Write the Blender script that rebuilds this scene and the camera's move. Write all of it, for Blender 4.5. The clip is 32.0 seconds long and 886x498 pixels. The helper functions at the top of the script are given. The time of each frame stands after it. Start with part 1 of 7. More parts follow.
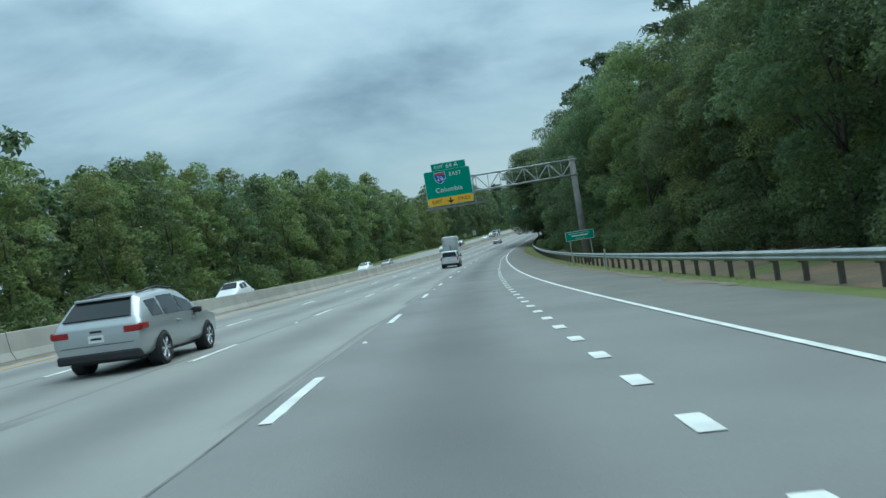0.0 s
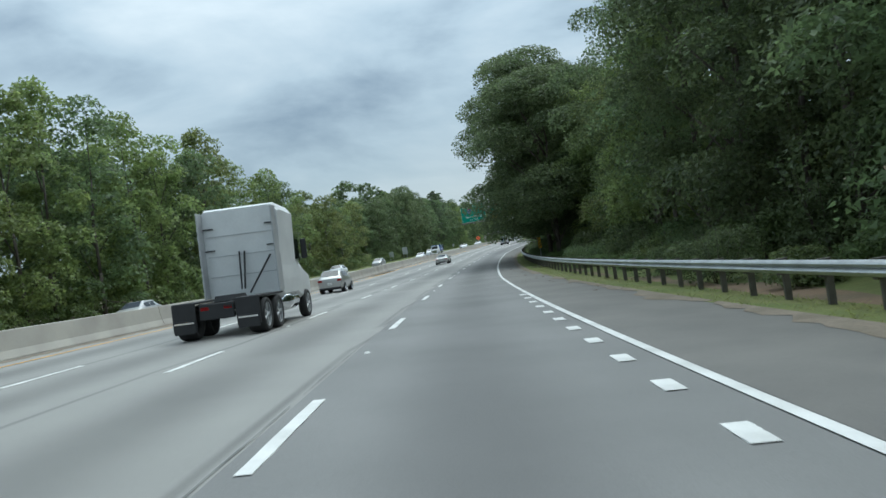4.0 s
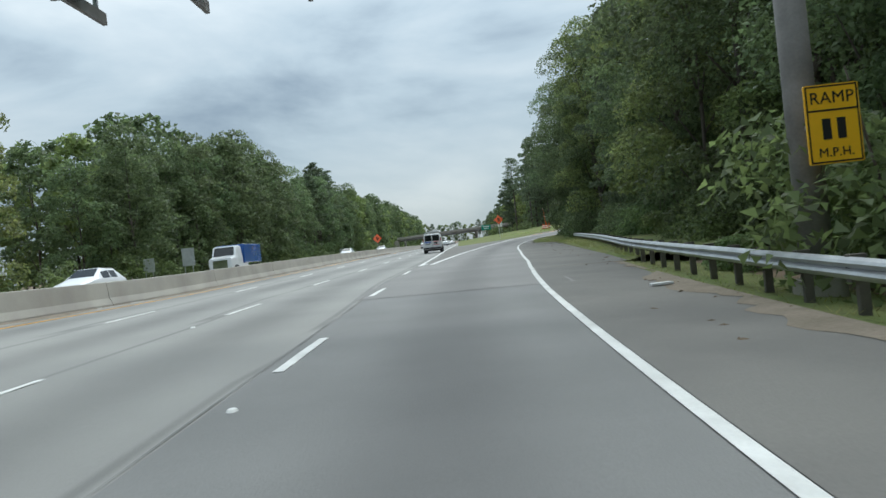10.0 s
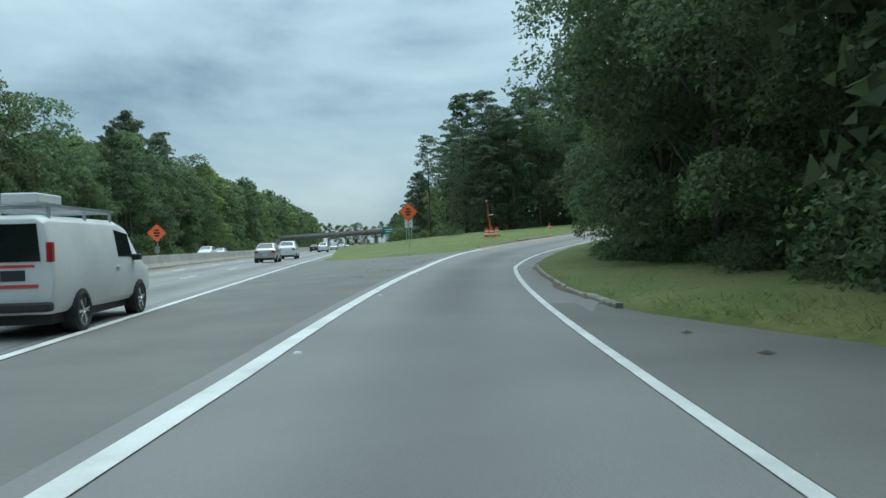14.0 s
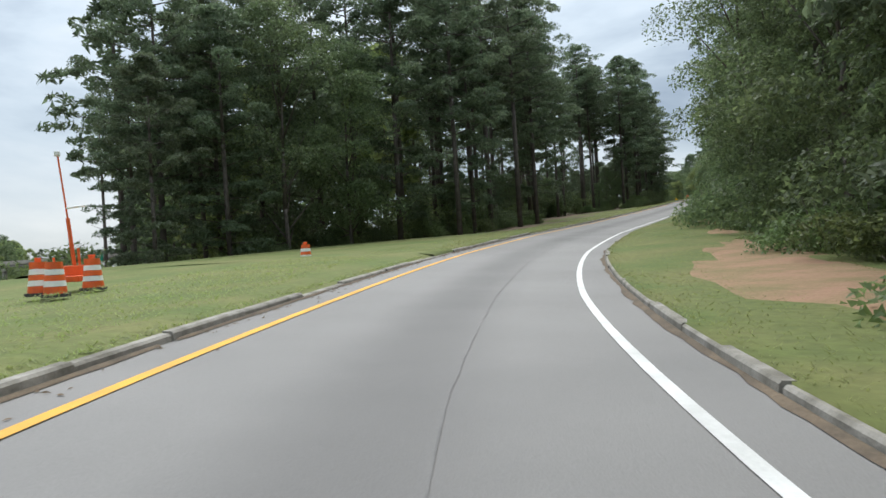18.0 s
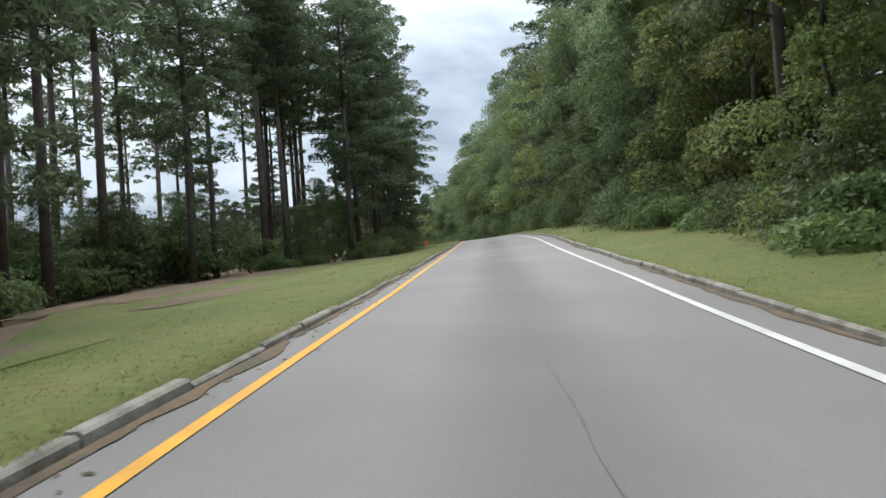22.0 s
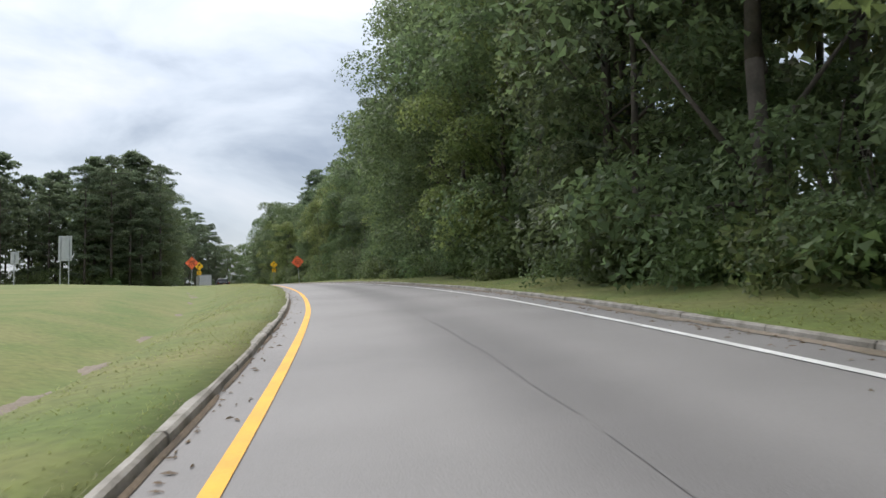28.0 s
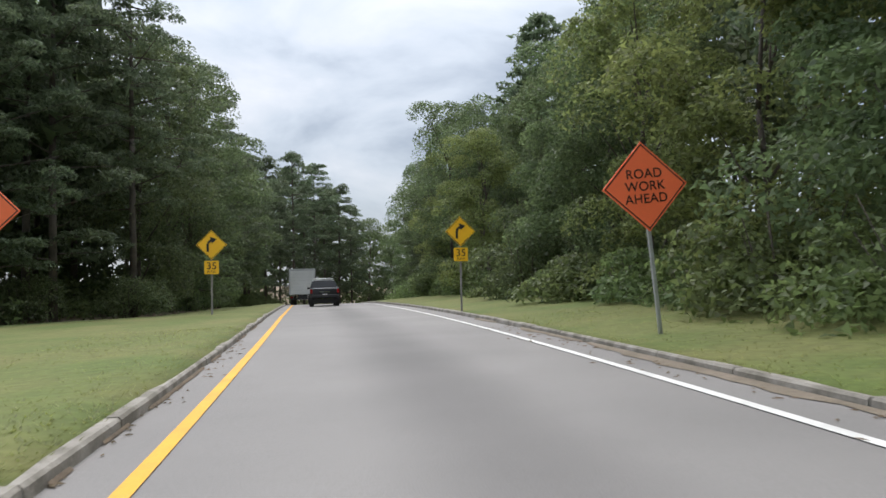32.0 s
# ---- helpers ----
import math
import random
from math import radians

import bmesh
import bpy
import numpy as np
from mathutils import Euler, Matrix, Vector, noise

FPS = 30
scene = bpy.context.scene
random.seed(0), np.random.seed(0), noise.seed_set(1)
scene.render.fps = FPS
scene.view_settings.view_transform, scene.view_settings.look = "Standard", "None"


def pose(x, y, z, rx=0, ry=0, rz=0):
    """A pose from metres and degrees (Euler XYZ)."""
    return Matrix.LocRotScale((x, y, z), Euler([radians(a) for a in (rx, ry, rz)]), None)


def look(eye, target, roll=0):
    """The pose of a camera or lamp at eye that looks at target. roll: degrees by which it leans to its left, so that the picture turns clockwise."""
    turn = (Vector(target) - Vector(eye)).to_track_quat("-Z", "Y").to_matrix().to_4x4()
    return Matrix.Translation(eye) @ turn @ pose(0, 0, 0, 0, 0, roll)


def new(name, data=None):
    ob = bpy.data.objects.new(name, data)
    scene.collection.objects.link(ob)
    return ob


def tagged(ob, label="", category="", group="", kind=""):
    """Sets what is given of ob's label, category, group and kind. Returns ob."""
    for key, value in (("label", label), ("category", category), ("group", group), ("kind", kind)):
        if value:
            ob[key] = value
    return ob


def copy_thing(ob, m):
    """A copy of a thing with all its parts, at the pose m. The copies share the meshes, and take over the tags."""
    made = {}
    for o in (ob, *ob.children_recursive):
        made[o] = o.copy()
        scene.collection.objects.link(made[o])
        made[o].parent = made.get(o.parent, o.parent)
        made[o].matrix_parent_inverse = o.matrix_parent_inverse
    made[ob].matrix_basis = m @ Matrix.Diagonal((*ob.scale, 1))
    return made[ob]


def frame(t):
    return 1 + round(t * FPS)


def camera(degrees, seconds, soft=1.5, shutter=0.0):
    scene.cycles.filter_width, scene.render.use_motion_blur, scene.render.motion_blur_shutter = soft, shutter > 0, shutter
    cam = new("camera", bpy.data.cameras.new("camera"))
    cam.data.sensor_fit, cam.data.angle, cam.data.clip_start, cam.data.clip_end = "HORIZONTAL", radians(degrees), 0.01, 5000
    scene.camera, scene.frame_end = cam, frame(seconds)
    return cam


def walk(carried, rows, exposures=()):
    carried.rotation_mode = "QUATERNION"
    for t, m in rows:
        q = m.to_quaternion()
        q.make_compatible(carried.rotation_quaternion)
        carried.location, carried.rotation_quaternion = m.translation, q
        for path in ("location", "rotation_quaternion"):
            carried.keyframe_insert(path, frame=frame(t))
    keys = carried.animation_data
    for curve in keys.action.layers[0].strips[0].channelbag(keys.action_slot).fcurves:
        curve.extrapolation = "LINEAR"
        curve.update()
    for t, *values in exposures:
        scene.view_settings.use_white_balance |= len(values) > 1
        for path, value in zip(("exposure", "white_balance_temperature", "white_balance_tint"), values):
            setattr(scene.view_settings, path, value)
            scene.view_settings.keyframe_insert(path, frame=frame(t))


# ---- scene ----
cam = camera(61.9, 32.0, soft=1.5, shutter=0.06)

# ---- the drive: time, speed (m/s), heading (degrees, left of north positive), grade (degrees)
EYE = 1.45
SPEED = [(0, 25.4), (1, 25), (2, 24.2), (3, 24), (3.5, 23.2), (5.5, 22.4), (7, 20.8), (9, 19.2), (11, 17.2), (13.5, 15.6), (15.5, 15), (18, 15),
         (20, 16), (22, 18), (24, 18.5), (26, 19.5), (28, 22), (32, 21.5)]
HEADING = [(-2, 1.32), (0, -0.75), (1.5, -2.86), (3, -4.83), (4.5, -6.99), (6, -8.81), (7, -9.65), (8, -10.68), (9, -11.60),
    (10, -12.71), (11, -14.38), (12, -16.38), (13, -18.07), (14.5, -21.38), (16, -26.73), (17, -33.12), (18, -40.00),
    (19, -46.49), (20, -52.38), (21, -57.28), (22, -60.07), (23, -61.34), (24, -61.95), (25, -62.02), (26.5, -60.73),
    (28, -59.26), (29, -55.80), (30, -51.61), (31, -48.19), (32, -44.58), (33.5, -42.66), (35, -41.99)]
GRADE = [(-2, -2.70), (0, -2.74), (1.5, -2.25), (3, -1.70), (4.5, -1.29), (6, -1.02), (7, -0.71), (8, -0.28), (9, 0.10), (10, 0.28),
    (11, 0.54), (12, 0.54), (13, 0.35), (14.5, 0.45), (16, 0.69), (17, 0.97), (18, 1.44), (19, 2.01), (20, 2.89), (21, 3.61),
    (22, 3.82), (23, 4.08), (24, 4.07), (25, 4.17), (26.5, 3.53), (28, 2.72), (29, 2.13), (30, 1.53), (31, 0.97), (32, 0.63),
    (33.5, -0.41), (35, -1.23)]
# crossfall of the road, degrees, falling to the right
BANK = [(-2, 2.80), (0, 2.71), (1.5, 2.77), (3, 2.83), (4.5, 2.75), (6, 2.52), (7, 2.36), (8, 2.08), (9, 1.74), (10, 1.10),
    (11, 0.64), (12, 0.56), (13, 0.43), (14.5, 0.95), (16, 1.70), (17, 2.46), (18, 3.04), (19, 2.94), (20, 2.90), (21, 2.15),
    (22, 1.01), (23, -0.42), (24, -1.75), (25, -3.09), (26.5, -3.42), (28, -3.40), (29, -2.89), (30, -2.30), (31, -1.44),
    (32, -0.66), (33.5, -0.60), (35, -0.56)]
# how the camera sits in the car: turn to the left, tilt up, and roll against gravity (picture turned to the left)
TURN = [(0, 0.34), (1, 0.22), (2, 0.43), (3, 0.82), (6, 0.55), (7, 0.31), (8, 0.31), (9, 0.72), (10, 0.61), (11, 0.28), (12, -0.18),
    (13, 0.11), (16, 1.48), (17, 2.18), (18, 1.97), (19, 1.91), (20, 1.45), (21, 1.13), (22, 0.99), (23, 0.32), (24, 0.08),
    (25, -0.33), (28, -6.70), (29, -7.09), (30, -7.66), (31, -7.88), (32, -8.10)]
TILT = [(0, 1.15), (1, 1.19), (2, 1.42), (3, 1.20), (6, 1.17), (7, 1.04), (8, 0.20), (9, -0.32), (10, -0.59), (11, -1.49),
    (12, -2.08), (13, -1.37), (16, -0.28), (17, -0.63), (18, -1.26), (19, -1.63), (20, -1.86), (21, -1.79), (22, -1.26),
    (23, -0.97), (24, -0.71), (25, -0.72), (28, 0.51), (29, 1.11), (30, 1.42), (31, 1.40), (32, 2.03)]
ROLL = [(0, 9.17), (1, 8.54), (2, 8.51), (3, 8.81), (6, 8.40), (7, 8.17), (8, 7.44), (9, 7.28), (10, 5.99), (11, 5.38), (12, 3.56),
    (13, 2.16), (16, 2.38), (17, 2.70), (18, 3.37), (19, 3.81), (20, 4.28), (21, 4.38), (22, 4.37), (23, 2.91), (24, 1.32),
    (25, 0.68), (28, 0.66), (29, 1.06), (30, 1.51), (31, 1.33), (32, 1.22)]

STEP = 0.05
TT = np.arange(-3.0, 35.0 + STEP / 2, STEP)


def table(rows, width=0.35):
    """The rows drawn as a smooth line over TT."""
    a = np.array(rows, float)
    v = np.interp(TT, a[:, 0], a[:, 1])
    k = np.exp(-0.5 * (np.arange(-40, 41) * STEP / width) ** 2)
    return np.convolve(np.pad(v, 40, mode="edge"), k / k.sum(), mode="valid")


V, HD, GR, BK = table(SPEED, 0.8), np.radians(table(HEADING)), np.radians(table(GRADE, 0.8)), np.radians(table(BANK, 0.8))
ZERO = int(round(3.0 / STEP))


def run(step):
    """Adds up steps, nought at the clip's start."""
    total = np.concatenate([[0.0], np.cumsum((step[1:] + step[:-1]) / 2 * STEP)])
    return total - total[ZERO]


DIST = run(V)
PX, PY, PZ = run(-V * np.cos(GR) * np.sin(HD)), run(V * np.cos(GR) * np.cos(HD)), run(V * np.sin(GR))
TURNS, TILTS, ROLLS = table(TURN), table(TILT), table(ROLL)


def station(t):
    """Metres driven at t seconds."""
    return float(np.interp(t, TT, DIST))


def eye_pose(t):
    i = ZERO + int(round(t / STEP))
    return pose(PX[i], PY[i], PZ[i] + EYE, 90 + math.degrees(GR[i]) + TILTS[i], ROLLS[i], math.degrees(HD[i]) + TURNS[i])


# stops, white balance and tint: the clip's camera starts out cold and greenish and opens up on the ramp
EXPOSURES = [(0, 0.3, 5300, -12), (1, 0.3, 5300, -12), (2, 0.35, 5900, -1), (3, 0.4, 5750, -3), (4, 0.45, 5800, 0), (6, 0.55, 6200, 6), (7, 0.6, 6500, 10), (8, 0.6, 6450, 9), (9, 0.55, 6000, 3), (10, 0.5, 6050, 3), (11, 0.35, 5450, -9), (13, 0.3, 5600, -6),
             (16, 0.5, 5200, -13), (17, 0.6, 5600, -7), (18, 0.8, 6300, 9), (20, 0.95, 6350, 11), (22, 1.02, 6350, 11), (25, 1.05, 6350, 12), (28, 0.86, 6450, 14), (32, 0.76, 6450, 14)]
walk(cam, [(t, eye_pose(t)) for t in np.arange(0, 32.01, 0.5)], exposures=EXPOSURES)

# ---- light: a high overcast with thin bright gaps, the sun behind it, to the right of the first view
world = bpy.data.worlds.new("overcast")
scene.world = world
world.use_nodes = True
wn, wl = world.node_tree.nodes, world.node_tree.links
SUN_EL, SUN_AZ = radians(63), radians(42)
sky = wn.new("ShaderNodeTexSky")
sky.sky_type, sky.sun_disc, sky.sun_elevation, sky.sun_rotation = "NISHITA", False, SUN_EL, SUN_AZ
coord, mapping = wn.new("ShaderNodeTexCoord"), wn.new("ShaderNodeMapping")
mapping.inputs["Scale"].default_value = (1.0, 1.0, 2.7)
mapping.inputs["Rotation"].default_value = (0.0, 0.0, 0.5)
wl.new(coord.outputs["Generated"], mapping.inputs["Vector"])
cloud = wn.new("ShaderNodeTexNoise")
cloud.inputs["Scale"].default_value, cloud.inputs["Detail"].default_value, cloud.inputs["Roughness"].default_value = 2.6, 7.0, 0.52
cloud.inputs["Distortion"].default_value = 0.35
wl.new(mapping.outputs["Vector"], cloud.inputs["Vector"])
ramp = wn.new("ShaderNodeValToRGB")
ramp.color_ramp.elements[0].position, ramp.color_ramp.elements[0].color = 0.34, (0.275, 0.325, 0.385, 1)
ramp.color_ramp.elements[1].position, ramp.color_ramp.elements[1].color = 0.70, (0.77, 0.79, 0.80, 1)
mid = ramp.color_ramp.elements.new(0.5)
mid.color = (0.53, 0.59, 0.635, 1)
wl.new(cloud.outputs["Fac"], ramp.inputs["Fac"])
blue = wn.new("ShaderNodeBackground")
blue.inputs["Strength"].default_value = 0.10
wl.new(sky.outputs["Color"], blue.inputs["Color"])
grey = wn.new("ShaderNodeBackground")
grey.inputs["Strength"].default_value = 0.82
# an overcast sky is some three times brighter overhead than at the horizon
up_dir, rise, lift = wn.new("ShaderNodeSeparateXYZ"), wn.new("ShaderNodeMath"), wn.new("ShaderNodeMath")
wl.new(coord.outputs["Generated"], up_dir.inputs[0])
rise.operation, lift.operation = "MAXIMUM", "MULTIPLY_ADD"
rise.inputs[1].default_value, lift.inputs[1].default_value, lift.inputs[2].default_value = 0.0, 1.25, 0.66
wl.new(up_dir.outputs["Z"], rise.inputs[0])
wl.new(rise.outputs[0], lift.inputs[0])
shade = wn.new("ShaderNodeVectorMath")
shade.operation = "SCALE"
wl.new(ramp.outputs["Color"], shade.inputs[0])
wl.new(lift.outputs[0], shade.inputs["Scale"])
wl.new(shade.outputs[0], grey.inputs["Color"])
cover = wn.new("ShaderNodeMixShader")
cover.inputs[0].default_value = 0.88
wl.new(blue.outputs[0], cover.inputs[1])
wl.new(grey.outputs[0], cover.inputs[2])
wl.new(cover.outputs[0], wn.get("World Output").inputs["Surface"] if wn.get("World Output") else wn.new("ShaderNodeOutputWorld").inputs["Surface"])
sun = new("sun", bpy.data.lights.new("sun", "SUN"))
sun.data.energy, sun.data.angle, sun.data.color = 1.9, radians(60), (1.0, 0.96, 0.90)
sun.matrix_world = look((0, 0, 0), (-math.sin(SUN_AZ) * math.cos(SUN_EL), -math.cos(SUN_AZ) * math.cos(SUN_EL), -math.sin(SUN_EL)))


# ---- materials
def material(name, color, rough=0.8, metal=0.0, vary=0.25, scale=6.0, fine=60.0, bump=0.0, tint=None, island=False, per_object=0.0, emit=0.0):
    """A surface with variation at two scales: blotches and grain. tint: a second colour in the blotches."""
    m = bpy.data.materials.new(name)
    m.use_nodes = True
    n, l = m.node_tree.nodes, m.node_tree.links
    b = n["Principled BSDF"]
    b.inputs["Roughness"].default_value, b.inputs["Metallic"].default_value = rough, metal
    where = n.new("ShaderNodeNewGeometry") if scale > 0 else None
    big, small = n.new("ShaderNodeTexNoise"), n.new("ShaderNodeTexNoise")
    tc = n.new("ShaderNodeTexCoord")
    for tex, sc, det in ((big, scale, 5.0), (small, fine, 3.0)):
        tex.inputs["Scale"].default_value, tex.inputs["Detail"].default_value = sc, det
        l.new(tc.outputs["Object"], tex.inputs["Vector"])
    mix = n.new("ShaderNodeMix")
    mix.data_type = "RGBA"
    c = Vector(color[:3])
    second = Vector(tint) if tint else c * (1 - vary)
    mix.inputs["A"].default_value, mix.inputs["B"].default_value = (*c, 1), (*second, 1)
    cr = n.new("ShaderNodeMapRange")
    cr.inputs["From Min"].default_value, cr.inputs["From Max"].default_value = 0.35, 0.68
    l.new(big.outputs["Fac"], cr.inputs["Value"])
    l.new(cr.outputs["Result"], mix.inputs["Factor"])
    hsv = n.new("ShaderNodeHueSaturation")
    l.new(mix.outputs["Result"], hsv.inputs["Color"])
    val = n.new("ShaderNodeMapRange")
    val.inputs["To Min"].default_value, val.inputs["To Max"].default_value = 1 - vary, 1 + vary
    src = small.outputs["Fac"]
    if island:
        src = where.outputs["Random Per Island"]
    if per_object:
        info, add = n.new("ShaderNodeObjectInfo"), n.new("ShaderNodeMath")
        add.operation = "MULTIPLY_ADD"
        add.inputs[1].default_value, add.inputs[2].default_value = per_object, -per_object / 2
        l.new(info.outputs["Random"], add.inputs[0])
        plus = n.new("ShaderNodeMath")
        l.new(add.outputs[0], plus.inputs[0])
        l.new(src, plus.inputs[1])
        src = plus.outputs[0]
        hue = n.new("ShaderNodeMapRange")
        hue.inputs["To Min"].default_value, hue.inputs["To Max"].default_value = 0.485, 0.515
        l.new(info.outputs["Random"], hue.inputs["Value"])
        l.new(hue.outputs["Result"], hsv.inputs["Hue"])
    l.new(src, val.inputs["Value"])
    l.new(val.outputs["Result"], hsv.inputs["Value"])
    l.new(hsv.outputs["Color"], b.inputs["Base Color"])
    if bump:
        bp = n.new("ShaderNodeBump")
        bp.inputs["Strength"].default_value, bp.inputs["Distance"].default_value = min(1.0, bump), 0.02
        l.new(small.outputs["Fac"], bp.inputs["Height"])
        l.new(bp.outputs["Normal"], b.inputs["Normal"])
    if emit:
        b.inputs["Emission Color"].default_value, b.inputs["Emission Strength"].default_value = (*c, 1), emit
    return m


def leafy(name, color, tint, scale=0.5):
    """Leaves: matt on top, letting some light through."""
    m = material(name, color, rough=0.48, vary=0.42, scale=scale, fine=3.0, tint=tint, island=True, per_object=0.5)
    n, l = m.node_tree.nodes, m.node_tree.links
    b = n["Principled BSDF"]
    b.inputs["Specular IOR Level"].default_value = 0.5
    tr, ms = n.new("ShaderNodeBsdfTranslucent"), n.new("ShaderNodeMixShader")
    l.new(b.inputs["Base Color"].links[0].from_socket, tr.inputs["Color"])
    ms.inputs[0].default_value = 0.6
    l.new(b.outputs[0], ms.inputs[1])
    l.new(tr.outputs[0], ms.inputs[2])
    l.new(ms.outputs[0], n["Material Output"].inputs["Surface"])
    return m




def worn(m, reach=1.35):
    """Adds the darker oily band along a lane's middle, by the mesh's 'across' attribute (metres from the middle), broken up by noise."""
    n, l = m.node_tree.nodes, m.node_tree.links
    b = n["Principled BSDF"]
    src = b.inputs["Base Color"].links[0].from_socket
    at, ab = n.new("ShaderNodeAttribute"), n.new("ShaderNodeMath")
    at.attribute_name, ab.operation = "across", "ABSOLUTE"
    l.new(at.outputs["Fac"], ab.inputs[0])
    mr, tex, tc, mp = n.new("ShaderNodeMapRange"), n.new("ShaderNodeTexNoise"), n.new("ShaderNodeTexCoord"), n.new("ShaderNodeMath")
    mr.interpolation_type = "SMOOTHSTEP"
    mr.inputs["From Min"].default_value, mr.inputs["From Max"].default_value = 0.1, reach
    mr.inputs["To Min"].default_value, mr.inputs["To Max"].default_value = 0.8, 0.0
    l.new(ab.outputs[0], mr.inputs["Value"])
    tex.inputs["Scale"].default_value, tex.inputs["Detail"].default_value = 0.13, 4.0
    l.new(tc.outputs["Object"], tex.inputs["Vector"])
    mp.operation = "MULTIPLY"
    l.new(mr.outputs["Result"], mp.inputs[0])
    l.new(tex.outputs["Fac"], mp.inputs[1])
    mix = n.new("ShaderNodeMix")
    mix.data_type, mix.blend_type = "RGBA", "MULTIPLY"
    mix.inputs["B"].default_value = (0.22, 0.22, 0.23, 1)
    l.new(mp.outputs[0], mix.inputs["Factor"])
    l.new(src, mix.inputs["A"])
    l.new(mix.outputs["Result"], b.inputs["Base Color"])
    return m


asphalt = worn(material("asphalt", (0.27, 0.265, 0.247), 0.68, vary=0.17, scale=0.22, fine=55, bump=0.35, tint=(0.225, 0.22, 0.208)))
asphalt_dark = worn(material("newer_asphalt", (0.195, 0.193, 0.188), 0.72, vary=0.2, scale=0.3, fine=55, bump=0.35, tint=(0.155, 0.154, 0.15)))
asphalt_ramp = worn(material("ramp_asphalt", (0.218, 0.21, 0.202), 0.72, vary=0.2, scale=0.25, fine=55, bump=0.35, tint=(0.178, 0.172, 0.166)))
tar = material("tar_seam", (0.15, 0.147, 0.142), 0.7, vary=0.3, scale=3, fine=30)
shoulder_mat = material("shoulder_asphalt", (0.182, 0.174, 0.16), 0.9, vary=0.16, scale=0.5, fine=35, bump=0.4, tint=(0.145, 0.139, 0.13))
concrete = material("concrete", (0.42, 0.40, 0.355), 0.85, vary=0.12, scale=0.5, fine=25, bump=0.3, tint=(0.32, 0.30, 0.27))
kerb_mat = material("kerb_concrete", (0.33, 0.31, 0.275), 0.9, vary=0.3, scale=2.2, fine=26, bump=0.6, tint=(0.15, 0.138, 0.112))
white_paint = material("white_road_paint", (0.72, 0.72, 0.70), 0.7, vary=0.12, scale=1.5, fine=30, bump=0.2, tint=(0.55, 0.55, 0.53))
yellow_paint = material("yellow_road_paint", (0.80, 0.40, 0.03), 0.7, vary=0.12, scale=1.5, fine=30, bump=0.2, tint=(0.62, 0.32, 0.04))
galv = material("galvanised_steel", (0.50, 0.52, 0.53), 0.45, 0.6, vary=0.12, scale=1.5, fine=20, tint=(0.36, 0.37, 0.38))
post_wood = material("weathered_post", (0.12, 0.11, 0.09), 0.9, vary=0.25, scale=4, fine=40, bump=0.3)
grass_mat = material("grass", (0.098, 0.135, 0.03), 0.95, vary=0.42, scale=0.35, fine=5, bump=0.8, tint=(0.16, 0.16, 0.052))
litter_mat = material("leaf_litter", (0.20, 0.135, 0.085), 0.95, vary=0.35, scale=0.4, fine=7, bump=0.6, tint=(0.115, 0.095, 0.06))
bark = material("bark", (0.12, 0.10, 0.085), 0.95, vary=0.3, scale=2.5, fine=18, bump=0.6, tint=(0.07, 0.06, 0.05))
leaf_oak = leafy("oak_leaves", (0.165, 0.215, 0.095), (0.12, 0.17, 0.08))
leaf_gum = leafy("sweetgum_leaves", (0.25, 0.29, 0.10), (0.17, 0.225, 0.085))
leaf_vine = leafy("vine_leaves", (0.19, 0.245, 0.09), (0.13, 0.185, 0.078))
leaf_pine = leafy("pine_needles", (0.15, 0.19, 0.105), (0.115, 0.155, 0.09))


# ---- reference lines: distance, place, heading, height, crossfall, each metre
def line_of(s, x, y, z, h, b):
    return {"s": s, "x": x, "y": y, "z": z, "h": h, "b": b, "u": np.zeros(len(s))}


def extend(line, length, turn_at, bank_to, grade_at):
    """Carries a line on: turn_at and grade_at give heading rate (rad/m) and grade (rad) against the distance past its end."""
    s, x, y, z, h, b = (list(line[k]) for k in "sxyzhb")
    b0 = b[-1]
    for i in range(1, int(length) + 1):
        h.append(h[-1] + turn_at(i))
        x.append(x[-1] - math.sin(h[-1]))
        y.append(y[-1] + math.cos(h[-1]))
        z.append(z[-1] + math.tan(grade_at(i)))
        b.append(b0 + (bank_to - b0) * min(1, i / 60))
        s.append(s[-1] + 1)
    return line_of(*(np.array(v) for v in (s, x, y, z, h, b)))


def drive_line(t0, t1):
    s = np.arange(math.ceil(station(t0)), math.floor(station(t1)) + 1.0)
    return line_of(s, *(np.interp(s, DIST, v) for v in (PX, PY, PZ, HD, BK)))


T_SPLIT = 11.6
HW = drive_line(-2.9, T_SPLIT)
hw_h, hw_g = HW["h"][-1], math.atan(HW["z"][-1] - HW["z"][-2])
HW_END = HW["s"][-1]
HW = extend(HW, 700, lambda i: radians(1.66) / 40 if i < 40 else 0.0, radians(0.5), lambda i: hw_g * max(0.1, 1 - i / 120))
# the highway's left edge rises a little through the middle of the bend
HW["u"] = np.interp(HW["s"], [150, 175, 200, 232, 256], [0.0, 0.15, 0.36, 0.34, 0.0])
RP = drive_line(T_SPLIT - 0.5, 34.95)
rp_g = math.atan(RP["z"][-1] - RP["z"][-2])
RP_END = RP["s"][-1]
RP = extend(RP, 260, lambda i: 0.0 if i < 12 else radians(-0.6), radians(2.0), lambda i: max(radians(-3.0), rp_g - radians(0.05) * i))


def fall(lateral):
    """The width over which the crossfall acts: it eases off past the second lane."""
    return np.where(np.asarray(lateral) > -5.0, np.minimum(12.0, lateral), np.maximum(-10.5, -5.0 + 0.5 * (np.asarray(lateral) + 5.0)))


